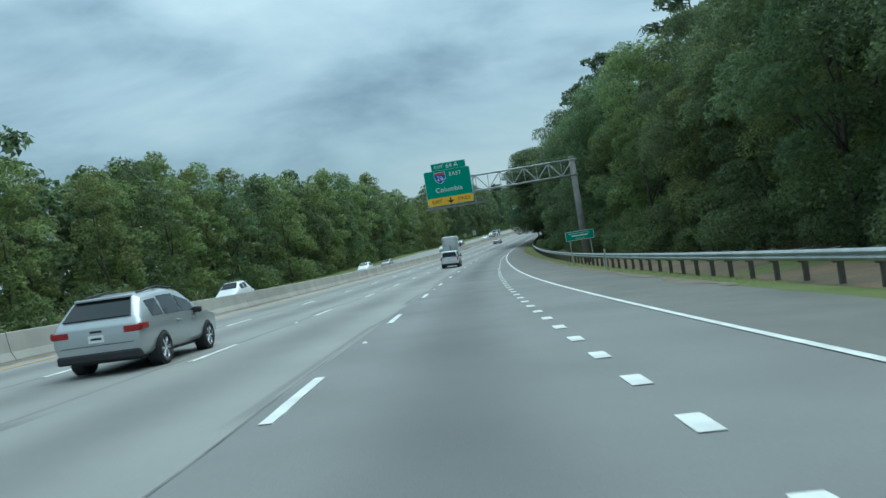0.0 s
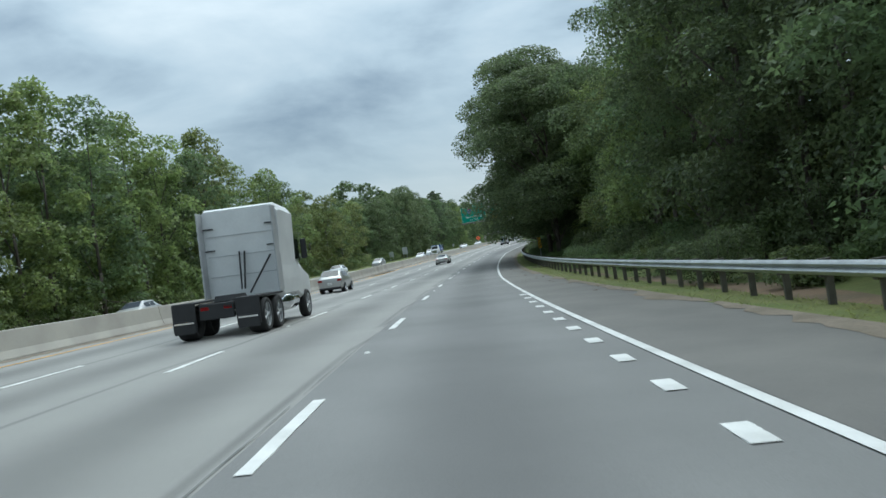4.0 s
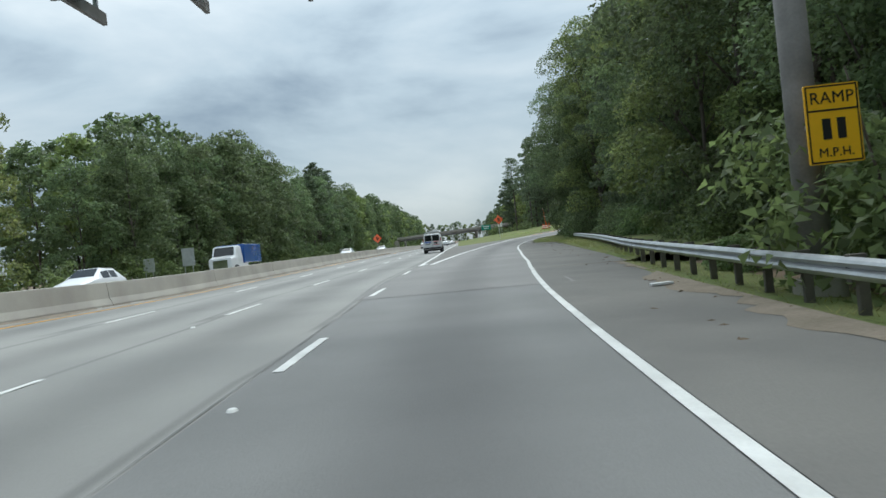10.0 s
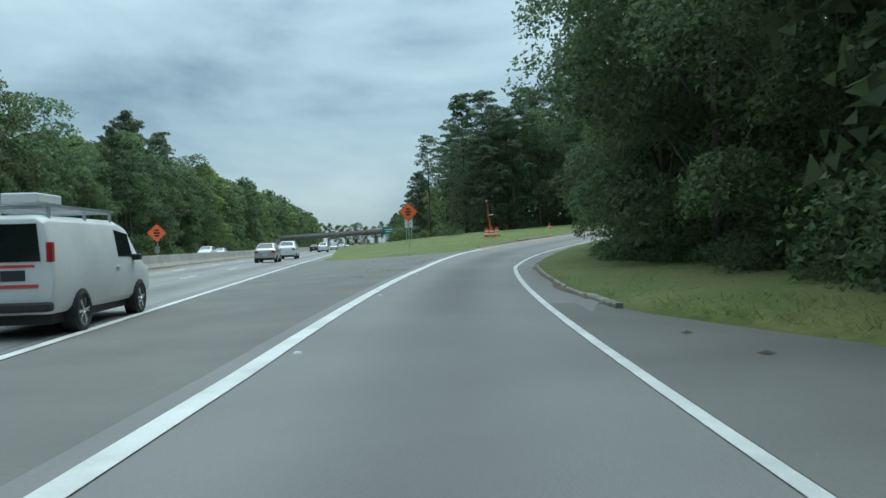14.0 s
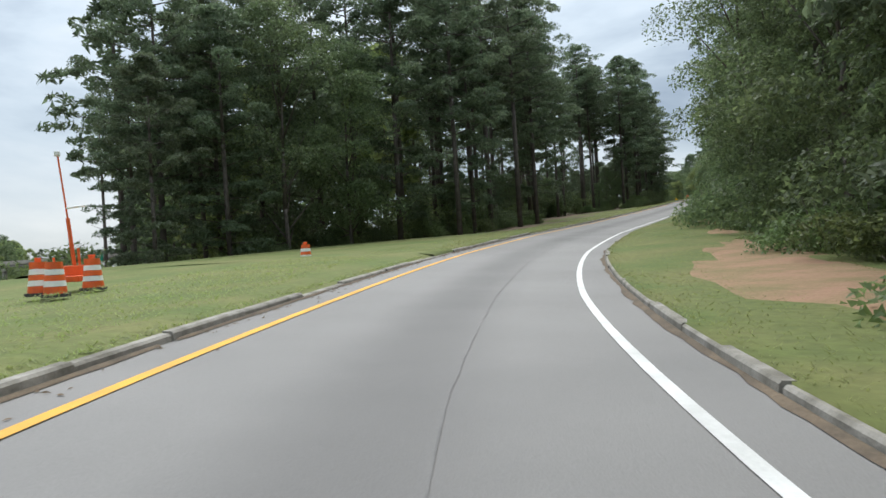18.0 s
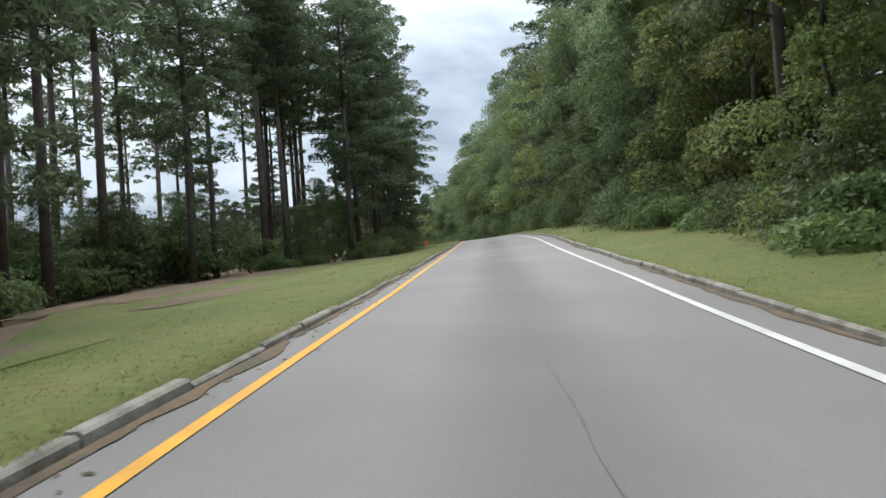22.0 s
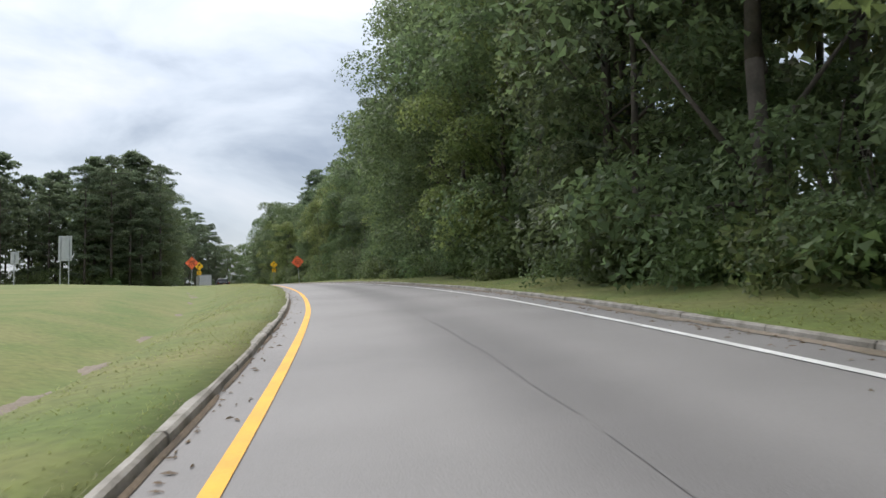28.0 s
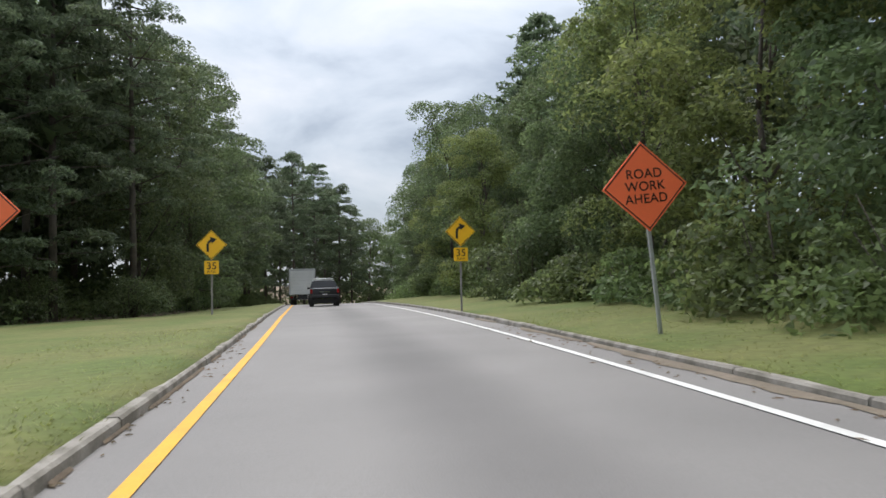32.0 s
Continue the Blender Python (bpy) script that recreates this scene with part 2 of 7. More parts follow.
def rise_left(lateral):
    """The share of a line's left-hand rise that acts at a lateral distance."""
    return np.clip((-9.0 - np.asarray(lateral)) / 5.7, 0.0, 1.5)


def on(line, s, lateral=0.0, up=0.0):
    """A point of the road's plane: lateral metres to the right, up above it."""
    x, y, z, h, b, u = (np.interp(s, line["s"], line[k]) for k in "xyzhbu")
    return Vector((x + lateral * math.cos(h), y + lateral * math.sin(h), z - float(fall(lateral)) * math.tan(b) + u * float(rise_left(lateral)) + up))


def heading(line, s):
    return float(np.interp(s, line["s"], line["h"]))


# ---- helpers for meshes
def mesh_ob(name, verts, faces, mat, parent=None, smooth=False, label=""):
    me = bpy.data.meshes.new(name)
    me.from_pydata([tuple(v) for v in verts], [], faces)
    for m in (mat if isinstance(mat, (list, tuple)) else [mat]):
        me.materials.append(m)
    if smooth:
        me.polygons.foreach_set("use_smooth", [True] * len(me.polygons))
    ob = new(name, me)
    if parent:
        ob.parent = parent
    if label:
        tagged(ob, label)
    return ob


def ribbon(name, line, s0, s1, profile, mat, step=2.0, parent=None, closed=False, jitter=0.0, smooth=True, across=None):
    """A strip along a line. profile(s): points (lateral, up) across it, left to right."""
    count = max(2, int(round((s1 - s0) / step)) + 1)
    verts, faces, width = [], [], 0
    rng = random.Random(name)
    for s in np.linspace(s0, s1, count):
        row = profile(s)
        width = len(row)
        verts += [on(line, s, a, u + (rng.uniform(-jitter, jitter) if jitter else 0)) for a, u in row]
    for i in range(count - 1):
        for j in range(width if closed else width - 1):
            k = (j + 1) % width
            faces.append((i * width + j, i * width + k, (i + 1) * width + k, (i + 1) * width + j))
    if closed:
        faces += [tuple(range(width))[::-1], tuple((count - 1) * width + j for j in range(width))]
    ob = mesh_ob(name, verts, faces, mat, parent, smooth)
    if across:
        att = ob.data.attributes.new("across", "FLOAT", "POINT")
        att.data.foreach_set("value", [across(s, a) for s in np.linspace(s0, s1, count) for a, u in profile(s)])
    return ob


def lerp_of(*rows):
    a = np.array(rows, float)
    return lambda s: float(np.interp(s, a[:, 0], a[:, 1]))


def part(name, bm, mat, parent=None, label="", smooth=False):
    """Links a bmesh as one mesh object under a thing or a part."""
    me = bpy.data.meshes.new(name)
    bm.to_mesh(me)
    bm.free()
    for m in (mat if isinstance(mat, (list, tuple)) else [mat]):
        me.materials.append(m)
    if smooth:
        me.polygons.foreach_set("use_smooth", [True] * len(me.polygons))
    ob = new(name, me)
    if parent:
        ob.parent = parent
    return tagged(ob, label) if label else ob


def box(bm, x0, x1, y0, y1, z0, z1, bevel=0.0):
    r = bmesh.ops.create_cube(bm, size=1.0, matrix=Matrix.LocRotScale(((x0 + x1) / 2, (y0 + y1) / 2, (z0 + z1) / 2), None, (x1 - x0, y1 - y0, z1 - z0)))
    if bevel:
        bmesh.ops.bevel(bm, geom=list({e for v in r["verts"] for e in v.link_edges}), offset=bevel, segments=2, affect="EDGES", profile=0.5)
    return bm


def tube(bm, a, b, r0, r1=None, sides=8):
    a, b = Vector(a), Vector(b)
    d = b - a
    m = Matrix.Translation((a + b) / 2) @ d.to_track_quat("Z", "Y").to_matrix().to_4x4()
    bmesh.ops.create_cone(bm, cap_ends=True, segments=sides, radius1=r0, radius2=r0 if r1 is None else r1, depth=d.length, matrix=m)
    return bm


def boxes(*rows, bevel=0.0):
    bm = bmesh.new()
    for r in rows:
        box(bm, *r, bevel=bevel)
    return bm


# ---- edges of the carriageway, metres right of the drive's line
S = station
line_a = lerp_of((S(-2), -2.29), (S(0), -2.28), (S(1.5), -1.88), (S(3), -1.77), (S(4.5), -1.86), (S(6), -1.97), (S(7), -1.99),
    (S(8), -2.08), (S(9), -2.09), (S(10), -2.14), (S(11), -2.47), (HW_END, -3.08), (HW_END + 700, -3.08))
dot_line = lerp_of((S(-2), 1.65), (S(0), 1.66), (S(1.5), 1.80), (S(3), 2.03), (S(4.5), 1.88), (S(6), 1.80),)
edge_hw = lerp_of((S(-2), 4.23), (S(0), 4.23), (S(1.5), 3.50), (S(3), 3.07), (S(4.5), 2.34), (S(6), 1.67), (S(7), 1.60), (S(8), 1.58),
    (S(9), 1.55), (S(10), 1.58), (S(11), 1.98), (HW_END, 2.3))
pave_hw = lerp_of((S(-3), 8.6), (S(0), 7.4), (62, 6.9), (76, 6.8), (105, 5.6), (135, 4.3), (151, 3.8), (172, 3.6), (206, 3.7), (232, 4.7), (258, 5.8), (285, 6.2), (300, 5.4))
edge_rp = lerp_of((S(11.6), 2.30), (S(12), 2.52), (S(13), 2.47), (S(14.5), 1.78), (S(16), 1.01), (S(17), 1.33), (S(18), 1.65),
    (S(19), 1.42), (S(20), 1.44), (S(21), 1.93), (S(22), 3.12), (S(23), 3.91), (S(24), 4.34), (S(25), 4.86),
    (S(26.5), 4.98), (S(28), 5.02), (S(29), 4.92), (S(30), 4.53), (S(31), 4.40), (S(32), 4.18), (S(33.5), 4.19),
    (S(35), 4.20), (RP_END + 260, 4.2))
left_rp = lerp_of((S(11.6), -2.70), (S(12), -2.81), (S(13), -2.48), (S(14.5), -2.36), (S(16), -2.76), (S(17), -3.44), (S(18), -3.52),
    (S(19), -3.49), (S(20), -3.66), (S(21), -3.46), (S(22), -2.38), (S(23), -1.80), (S(24), -1.54), (S(25), -1.39),
    (S(26.5), -1.11), (S(28), -0.92), (S(29), -0.90), (S(30), -1.15), (S(31), -1.33), (S(32), -1.40), (S(33.5), -1.75),
    (S(35), -1.79), (RP_END + 260, -1.8))
kerb_gap_right = lerp_of((S(11.6), 3.6), (288, 3.9), (298, 3.4), (303, 1.2), (308, 0.9), (S(16), 0.82), (S(17), 0.99), (S(18), 0.75), (S(19), 0.95), (S(20), 0.71), (S(22), 0.65), (S(24), 0.9), (S(25), 1.15), (S(27), 0.95), (S(32), 0.85), (S(32) + 200, 0.85))
kerb_gap_left = lerp_of((S(15), 1.0), (S(17), 0.68), (S(19), 0.74), (S(22), 0.63), (S(24), 0.45), (S(26.5), 0.45), (S(29), 0.62), (S(32), 0.6), (S(32) + 200, 0.6))
kerb_rp = lambda s: edge_rp(s) + kerb_gap_right(s)
kerb_lf = lambda s: left_rp(s) - kerb_gap_left(s)

# ---- ground
def frame_in(line, X, Y, every=3):
    """Distance along, lateral offset and road-plane height of points against a line."""
    lx, ly, lz, lh, lb, ls, lu = (line[k][::every] for k in "xyzhbsu")
    best = np.empty(X.size, int)
    for i in range(0, X.size, 20000):
        d = (X[i:i + 20000, None] - lx) ** 2 + (Y[i:i + 20000, None] - ly) ** 2
        best[i:i + 20000] = d.argmin(1)
    dx, dy = X - lx[best], Y - ly[best]
    c, n = np.cos(lh[best]), np.sin(lh[best])
    lat, ahead = dx * c + dy * n, -dx * n + dy * c
    dist = np.hypot(lat, np.where(np.abs(ahead) > 3 * every, ahead, 0))
    z = lz[best] - fall(lat) * np.tan(lb[best]) + lu[best] * rise_left(lat)
    return ls[best] + ahead, lat, z, dist


def ground_height(X, Y):
    X, Y = np.atleast_1d(np.asarray(X, float)), np.atleast_1d(np.asarray(Y, float))
    s1, l1, z1, d1 = frame_in(HW, X, Y)
    s2, l2, z2, d2 = frame_in(RP, X, Y)
    in1 = np.maximum(0, d1 - 8.0)
    in2 = np.maximum(0, d2 - 5.0)
    in1 = np.where((l1 < 0) & (l1 > -36), 0, np.where(l1 < 0, d1 - 36, in1))
    in1 = np.maximum(in1, 0)
    w1, w2 = 1 / (in1 + 0.8) ** 2.2, 1 / (in2 + 0.8) ** 2.2
    z = (w1 * z1 + w2 * z2) / (w1 + w2)
    z -= 1.15 * np.clip((-3.5 - l2) / 1.5, 0, 1) * np.clip((l2 + 52) / 6, 0, 1) * np.clip(np.minimum(s2 - 510, 648 - s2) / 8, 0, 1)
    far = np.minimum(in1, in2)
    swell = 0.5 * np.sin(X / 37 + 1.3) * np.sin(Y / 29) + 0.25 * np.sin(X / 11 + Y / 13)
    z += np.clip((far - 4) / 30, 0, 1) * (swell + 0.4)
    z -= np.where(far < 0.3, 0.30, np.where(far < 3, 0.22, 0.12))
    return z


def axis(lo, hi, fine, coarse):
    inner = np.arange(lo, hi + fine, fine)
    out = [hi + fine]
    while out[-1] < coarse:
        out.append(out[-1] + (out[-1] - hi) * 0.35 + fine)
    left = [lo - (v - hi) for v in out]
    return np.array(left[::-1] + list(inner) + out)


gx, gy = axis(-90, 420, 3.5, 3200), axis(-60, 640, 3.5, 3200)
GX, GY = np.meshgrid(gx, gy)
GZ = ground_height(GX.ravel(), GY.ravel())
nx = len(gx)
gfaces = [(j * nx + i, j * nx + i + 1, (j + 1) * nx + i + 1, (j + 1) * nx + i) for j in range(len(gy) - 1) for i in range(nx - 1)]
ground = mesh_ob("ground", np.stack([GX.ravel(), GY.ravel(), GZ], 1).tolist(), gfaces, litter_mat, smooth=True)
tagged(ground, "brown forest floor with leaf litter under the trees", "ground", kind="structure")


# ---- carriageways
GORE_END = 341.0
HW_S0, HW_S1 = HW["s"][0], HW["s"][-1]
hw_right = lambda s: pave_hw(s) if s < HW_END else float(np.interp(s, [HW_END, HW_END + 12, HW_END + 60], [1.2, 0.6, 0.3]))
LEFT_EDGE, BARRIER = -13.1, -14.7
LANES = lambda s: [line_a(min(s, HW_END)) - 0.25 - 3.66 * k for k in range(4)]


def lane_profile(s):
    """Points across the three left lanes, close enough for the wear along each lane."""
    seam = line_a(min(s, HW_END)) - 0.25
    return [(BARRIER - 0.3, 0), (-13.0, 0)] + [(seam - 3.66 * 3 + 0.305 * k, 0) for k in range(1, 37)]


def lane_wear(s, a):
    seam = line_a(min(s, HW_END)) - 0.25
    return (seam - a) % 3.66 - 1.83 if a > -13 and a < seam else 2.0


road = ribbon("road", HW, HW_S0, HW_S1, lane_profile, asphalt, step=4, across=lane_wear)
tagged(road, "pale grey worn asphalt of the highway's left lanes", "road", kind="structure")
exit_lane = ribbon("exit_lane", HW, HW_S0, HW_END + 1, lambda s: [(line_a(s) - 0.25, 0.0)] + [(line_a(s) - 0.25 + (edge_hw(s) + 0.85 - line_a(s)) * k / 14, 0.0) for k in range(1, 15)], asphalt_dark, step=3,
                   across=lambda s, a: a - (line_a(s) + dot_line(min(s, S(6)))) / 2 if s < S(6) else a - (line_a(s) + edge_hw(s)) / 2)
tagged(exit_lane, "darker grey asphalt of the exit lane", "road", kind="structure")
past = ribbon("road_edge", HW, HW_END, HW_S1, lambda s: [(line_a(min(s, HW_END)) - 0.25, 0.0), (hw_right(s), 0.0)], asphalt, step=4)
tagged(past, "grey asphalt edge of the highway past the exit", "road", kind="structure")
shoulder = ribbon("road_shoulder", HW, HW_S0, HW_END, lambda s: [(edge_hw(s) + 0.09, 0.011), (edge_hw(s) + 0.5, 0.011), (pave_hw(s), -0.02), (pave_hw(s) + 0.25, -0.2)], shoulder_mat)
tagged(shoulder, "brownish worn asphalt shoulder beside the guardrail", "shoulder", kind="structure")
shoulder = ribbon("road_shoulder", RP, HW_END, 304, lambda s: [(edge_rp(s) + 0.09, 0.014), (edge_rp(s) + 0.5, 0.014), (kerb_rp(s), -0.01), (kerb_rp(s) + 0.25, -0.2)], shoulder_mat)
tagged(shoulder, "brownish worn asphalt shoulder at the start of the ramp", "shoulder", kind="structure")
opposite = ribbon("opposite_carriageway", HW, HW_S0, HW_S1, lambda s: [(-32, -0.03), (BARRIER - 0.6, -0.01)], asphalt, step=4, across=lambda s, a: 2.0)
tagged(opposite, "grey asphalt of the opposite carriageway behind the barrier", "road", kind="structure")
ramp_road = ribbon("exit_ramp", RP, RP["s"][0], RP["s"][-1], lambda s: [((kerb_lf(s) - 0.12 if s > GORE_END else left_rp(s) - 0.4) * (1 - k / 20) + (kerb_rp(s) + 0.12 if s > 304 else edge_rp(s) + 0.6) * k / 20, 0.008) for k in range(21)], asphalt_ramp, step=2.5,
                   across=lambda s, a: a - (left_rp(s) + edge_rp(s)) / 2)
tagged(ramp_road, "grey asphalt exit ramp with a dark centre crack", "road", kind="structure")


def hw_side(s, extra=0.0):
    """Lateral offset, in the ramp's frame, at which the highway's right edge lies, and its height."""
    p = on(RP, s)
    h = heading(RP, s)
    ls = np.arange(2, -80, -0.5)
    X, Y = p.x + ls * math.cos(h), p.y + ls * math.sin(h)
    hs, lat, z, _ = frame_in(HW, X, Y, 1)
    k = int(np.argmin(np.abs(lat - (-3.08 + extra))))
    return float(ls[k]), float(z[k]), float(X[k]), float(Y[k]), float(hs[k])


gore_v, gore_f = [], []
gore_s = np.arange(HW_END + 2, GORE_END + 7, 3.0)
for i, s in enumerate(gore_s):
    lat, z, x, y, _ = hw_side(s, 0.3)
    a = Vector((x, y, z + 0.003))
    b = on(RP, s, left_rp(s) - 0.2, 0.005)
    gore_v += [a, a.lerp(b, 0.35), a.lerp(b, 0.7), b]
    if i:
        k = 4 * i
        gore_f += [(k - 4 + j, k - 3 + j, k + 1 + j, k + j) for j in range(3)]
gore = mesh_ob("gore_pavement", gore_v, gore_f, shoulder_mat, smooth=True)
tagged(gore, "dirty asphalt gore between highway and ramp", "road", kind="structure")


# ---- markings: long lines and single dashes
def stripe(name, line, s0, s1, lat, width, mat, label, up=0.012):
    ob = ribbon(name, line, s0, s1, lambda s: [(lat(s) - width / 2, up), (lat(s) + width / 2, up)], mat, step=1.5, jitter=0.0)
    return tagged(ob, label, "road marking", kind="structure")


stripe("edge_line_right", HW, HW_S0, HW_END - 1, edge_hw, 0.15, white_paint, "worn white edge line along the shoulder", up=0.014)
stripe("edge_line_left", HW, HW_S0, HW_S1, lambda s: LEFT_EDGE, 0.15, yellow_paint, "faded yellow edge line beside the concrete barrier")
stripe("ramp_edge_line_right", RP, HW_END - 1, RP["s"][-1], edge_rp, 0.145, white_paint, "white edge line on the outside of the ramp", up=0.02)
YELLOW_FROM = S(17) + 5.6
stripe("gore_line_ramp", RP, 263.6, YELLOW_FROM, left_rp, 0.25, white_paint, "wide white gore line of the ramp", up=0.02)
stripe("ramp_edge_line_left", RP, YELLOW_FROM, RP["s"][-1], left_rp, 0.15, yellow_paint, "bright yellow edge line on the inside of the ramp", up=0.02)
stripe("gore_line_highway", HW, 263.4, HW_S1, lambda s: -3.08, 0.2, white_paint, "white right edge line of the highway past the exit", up=0.014)


def dashes(name, lat, s0, s1, period, length, width, phase, label, line=HW):
    thing = new(name)
    tagged(thing, label, "road marking", kind="structure")
    s = s0 + phase
    while s < s1:
        mid = s + length / 2
        origin, h, b = on(line, mid, lat(mid), 0.012), heading(line, mid), float(np.interp(mid, line["s"], line["b"]))
        g = math.atan((on(line, mid + 1).z - on(line, mid - 1).z) / 2)
        ob = new("dash", dash_mesh(length, width))
        ob.parent = thing
        ob.matrix_basis = Matrix.Translation(origin) @ Euler((g, b, h)).to_matrix().to_4x4()
        s += period
    return thing


DASH_MESHES = {}


def dash_mesh(length, width):
    if (length, width) not in DASH_MESHES:
        me = bpy.data.meshes.new("dash")
        rng = random.Random(7)
        n = 10
        vs = [(sx * width / 2 + rng.uniform(-0.006, 0.006), (i / n - 0.5) * length, dz) for dz in (0.0, -0.01) for i in range(n + 1) for sx in (-1, 1)]
        fs = [(2 * i, 2 * i + 1, 2 * i + 3, 2 * i + 2) for i in range(n)]
        k = 2 * (n + 1)
        fs += [(2 * i, 2 * i + 2, 2 * i + 2 + k, 2 * i + k) for i in range(n)] + [(2 * i + 1, 2 * i + 1 + k, 2 * i + 3 + k, 2 * i + 3) for i in range(n)]
        me.from_pydata(vs, [], fs)
        me.materials.append(white_paint)
        DASH_MESHES[(length, width)] = me
    return DASH_MESHES[(length, width)]


PERIOD = 11.9
for s0, s1, shift in ((-22, 198, 0.0), (198, 232, -0.6), (232, 262, -2.4)):
    dashes("lane_line", lambda s: line_a(min(s, HW_END)), s0, s1, PERIOD, 3.05, 0.15, (7.5 - s0) % PERIOD + shift, "dashed white lane line beside the exit lane")
dashes("lane_line", lambda s: line_a(min(s, HW_END)) - 3.66, -22, HW_S1 - 150, PERIOD, 3.05, 0.12, 22 + 15.1 - 3 * PERIOD, "dashed white lane line of the highway")
dashes("lane_line", lambda s: line_a(min(s, HW_END)) - 7.32, -22, HW_S1 - 150, PERIOD, 3.05, 0.12, 22 + 16.0 - 3 * PERIOD, "dashed white lane line near the barrier")
dashes("dotted_line", dot_line, -8, S(5.2), 2.06, 0.62, 0.22, 8 + 5.4 - 6 * 2.06, "short dotted line where the entry lane ends")


# ---- seams and cracks in the asphalt
def crack(name, line, s0, s1, lat, width, label, wander=0.05, up=0.016):
    rng = random.Random(name + str(s0))
    count = int((s1 - s0) / 0.7)
    verts, faces, drift = [], [], 0.0
    for i in range(count):
        s = s0 + 0.7 * i
        drift = drift * 0.9 + rng.uniform(-wander, wander)
        w = width * rng.uniform(0.25, 1.2)
        verts += [on(line, s, lat(s) + drift - w / 2, up), on(line, s, lat(s) + drift + w / 2, up)]
        if i and rng.random() > 0.08:
            k = 2 * i
            faces.append((k - 2, k - 1, k + 1, k))
    return tagged(mesh_ob(name, verts, faces, tar), label, "crack", kind="structure")


crack("pavement_seam", HW, HW_S0, HW_END + 60, lambda s: line_a(min(s, HW_END)) - 0.27, 0.017, "dark seam in the asphalt beside the lane line", 0.012)
crack("pavement_crack", RP, S(15), S(20.3), lambda s: -0.35, 0.018, "dark wandering crack along the ramp", 0.02)
crack("pavement_crack", RP, S(20), S(31), lambda s: float(np.interp(s, [S(20), S(22), S(24), S(28), S(31)], [-0.4, 0.7, 1.5, 1.9, 1.6])), 0.02, "dark wandering crack along the ramp", 0.022)
crack("pavement_crack", HW, 151, 160, lambda s: 0.9 + 0.2 * math.sin(s / 7), 0.04, "short dark crack in the exit lane", 0.06)



def cross_crack(s, lat0, lat1, label, width=0.018):
    """A crack running across the lane."""
    rng = random.Random(int(s))
    verts, faces, n = [], [], 16
    for i in range(n + 1):
        lat, d, w = lat0 + (lat1 - lat0) * i / n, rng.uniform(-0.09, 0.09), width * rng.uniform(0.3, 1.1)
        line = HW if s < HW_END else RP
        verts += [on(line, s + d - w, lat, 0.015), on(line, s + d + w, lat, 0.015)]
        if i:
            faces.append((2 * i - 2, 2 * i, 2 * i + 1, 2 * i - 1))
    return tagged(mesh_ob("pavement_crack", verts, faces, tar), label, "crack", kind="structure")


for s, lat0, lat1 in ((148.4, -1.3, 1.6), (149.0, -0.4, 2.3)):
    cross_crack(s, lat0, lat1, "faint dark crack across the lane")

marker_mesh = bpy.data.meshes.new("pavement_marker")
mb = bmesh.new()
bmesh.ops.create_cone(mb, cap_ends=True, segments=10, radius1=0.06, radius2=0.04, depth=0.022)
mb.to_mesh(marker_mesh)
mb.free()
marker_mesh.materials.append(white_paint)
studs = tagged(new("pavement_markers"), "small white raised markers between the lane dashes", "road marking", kind="structure")
for lat, s0 in ((line_a, 7.5 + 3.05 + 4.4), (lambda s: line_a(min(s, HW_END)) - 3.66, 16.8 + 7.4)):
    s = s0
    while s < HW_END:
        p = on(HW, s, lat(s), 0.012)
        ob = new("stud", marker_mesh)
        ob.parent = studs
        ob.matrix_basis = Matrix.Translation(p) @ Matrix.Diagonal((1, 1.6, 1, 1))
        s += PERIOD * 2
s = HW_END + 14
while s < GORE_END:
    ob = new("stud", marker_mesh)
    ob.parent = studs
    ob.matrix_basis = Matrix.Translation(on(RP, s, left_rp(s) + 0.3, 0.02))
    s += 8.5


def paint_spill(name, s, lat, length, width, label, seed, turn=0.0):
    """A ragged splash of road paint with thin tongues."""
    rng = random.Random(seed)
    segs = 40
    reach = [rng.uniform(0.55, 1.0) * (1.5 if rng.random() < 0.15 else 1.0) for _ in range(segs)]
    vs, fs = [on(HW, s, lat, 0.019)], []
    for k in range(segs):
        a = 2 * math.pi * k / segs
        u, v = math.cos(a) * length / 2 * reach[k], math.sin(a) * width / 2 * reach[k]
        vs.append(on(HW, s + u * math.cos(turn) - v * math.sin(turn), lat + u * math.sin(turn) + v * math.cos(turn), 0.018))
    for k in range(segs):
        fs.append((0, 1 + (k + 1) % segs, 1 + k))
    return tagged(mesh_ob(name, vs, fs, white_paint), label, "road marking", kind="structure")


paint_spill("spilled_paint", 264.3, -3.0, 2.4, 0.36, "ragged splash of spilled white paint at the gore's tip", 4, 0.03)
paint_spill("spilled_paint", 264.0, -2.66, 0.6, 0.14, "small splash of spilled white paint beside the gore line", 5)
paint_spill("spilled_paint", 265.6, -2.86, 2.4, 0.14, "thin tongue of spilled white paint between the gore lines", 6, 0.04)


# ---- concrete barrier: sections with joints
def section(line, s0, s1, profile, mat, name, parent, step=2.0):
    return ribbon(name, line, s0, s1, profile, mat, step=step, parent=parent, closed=True, smooth=False)


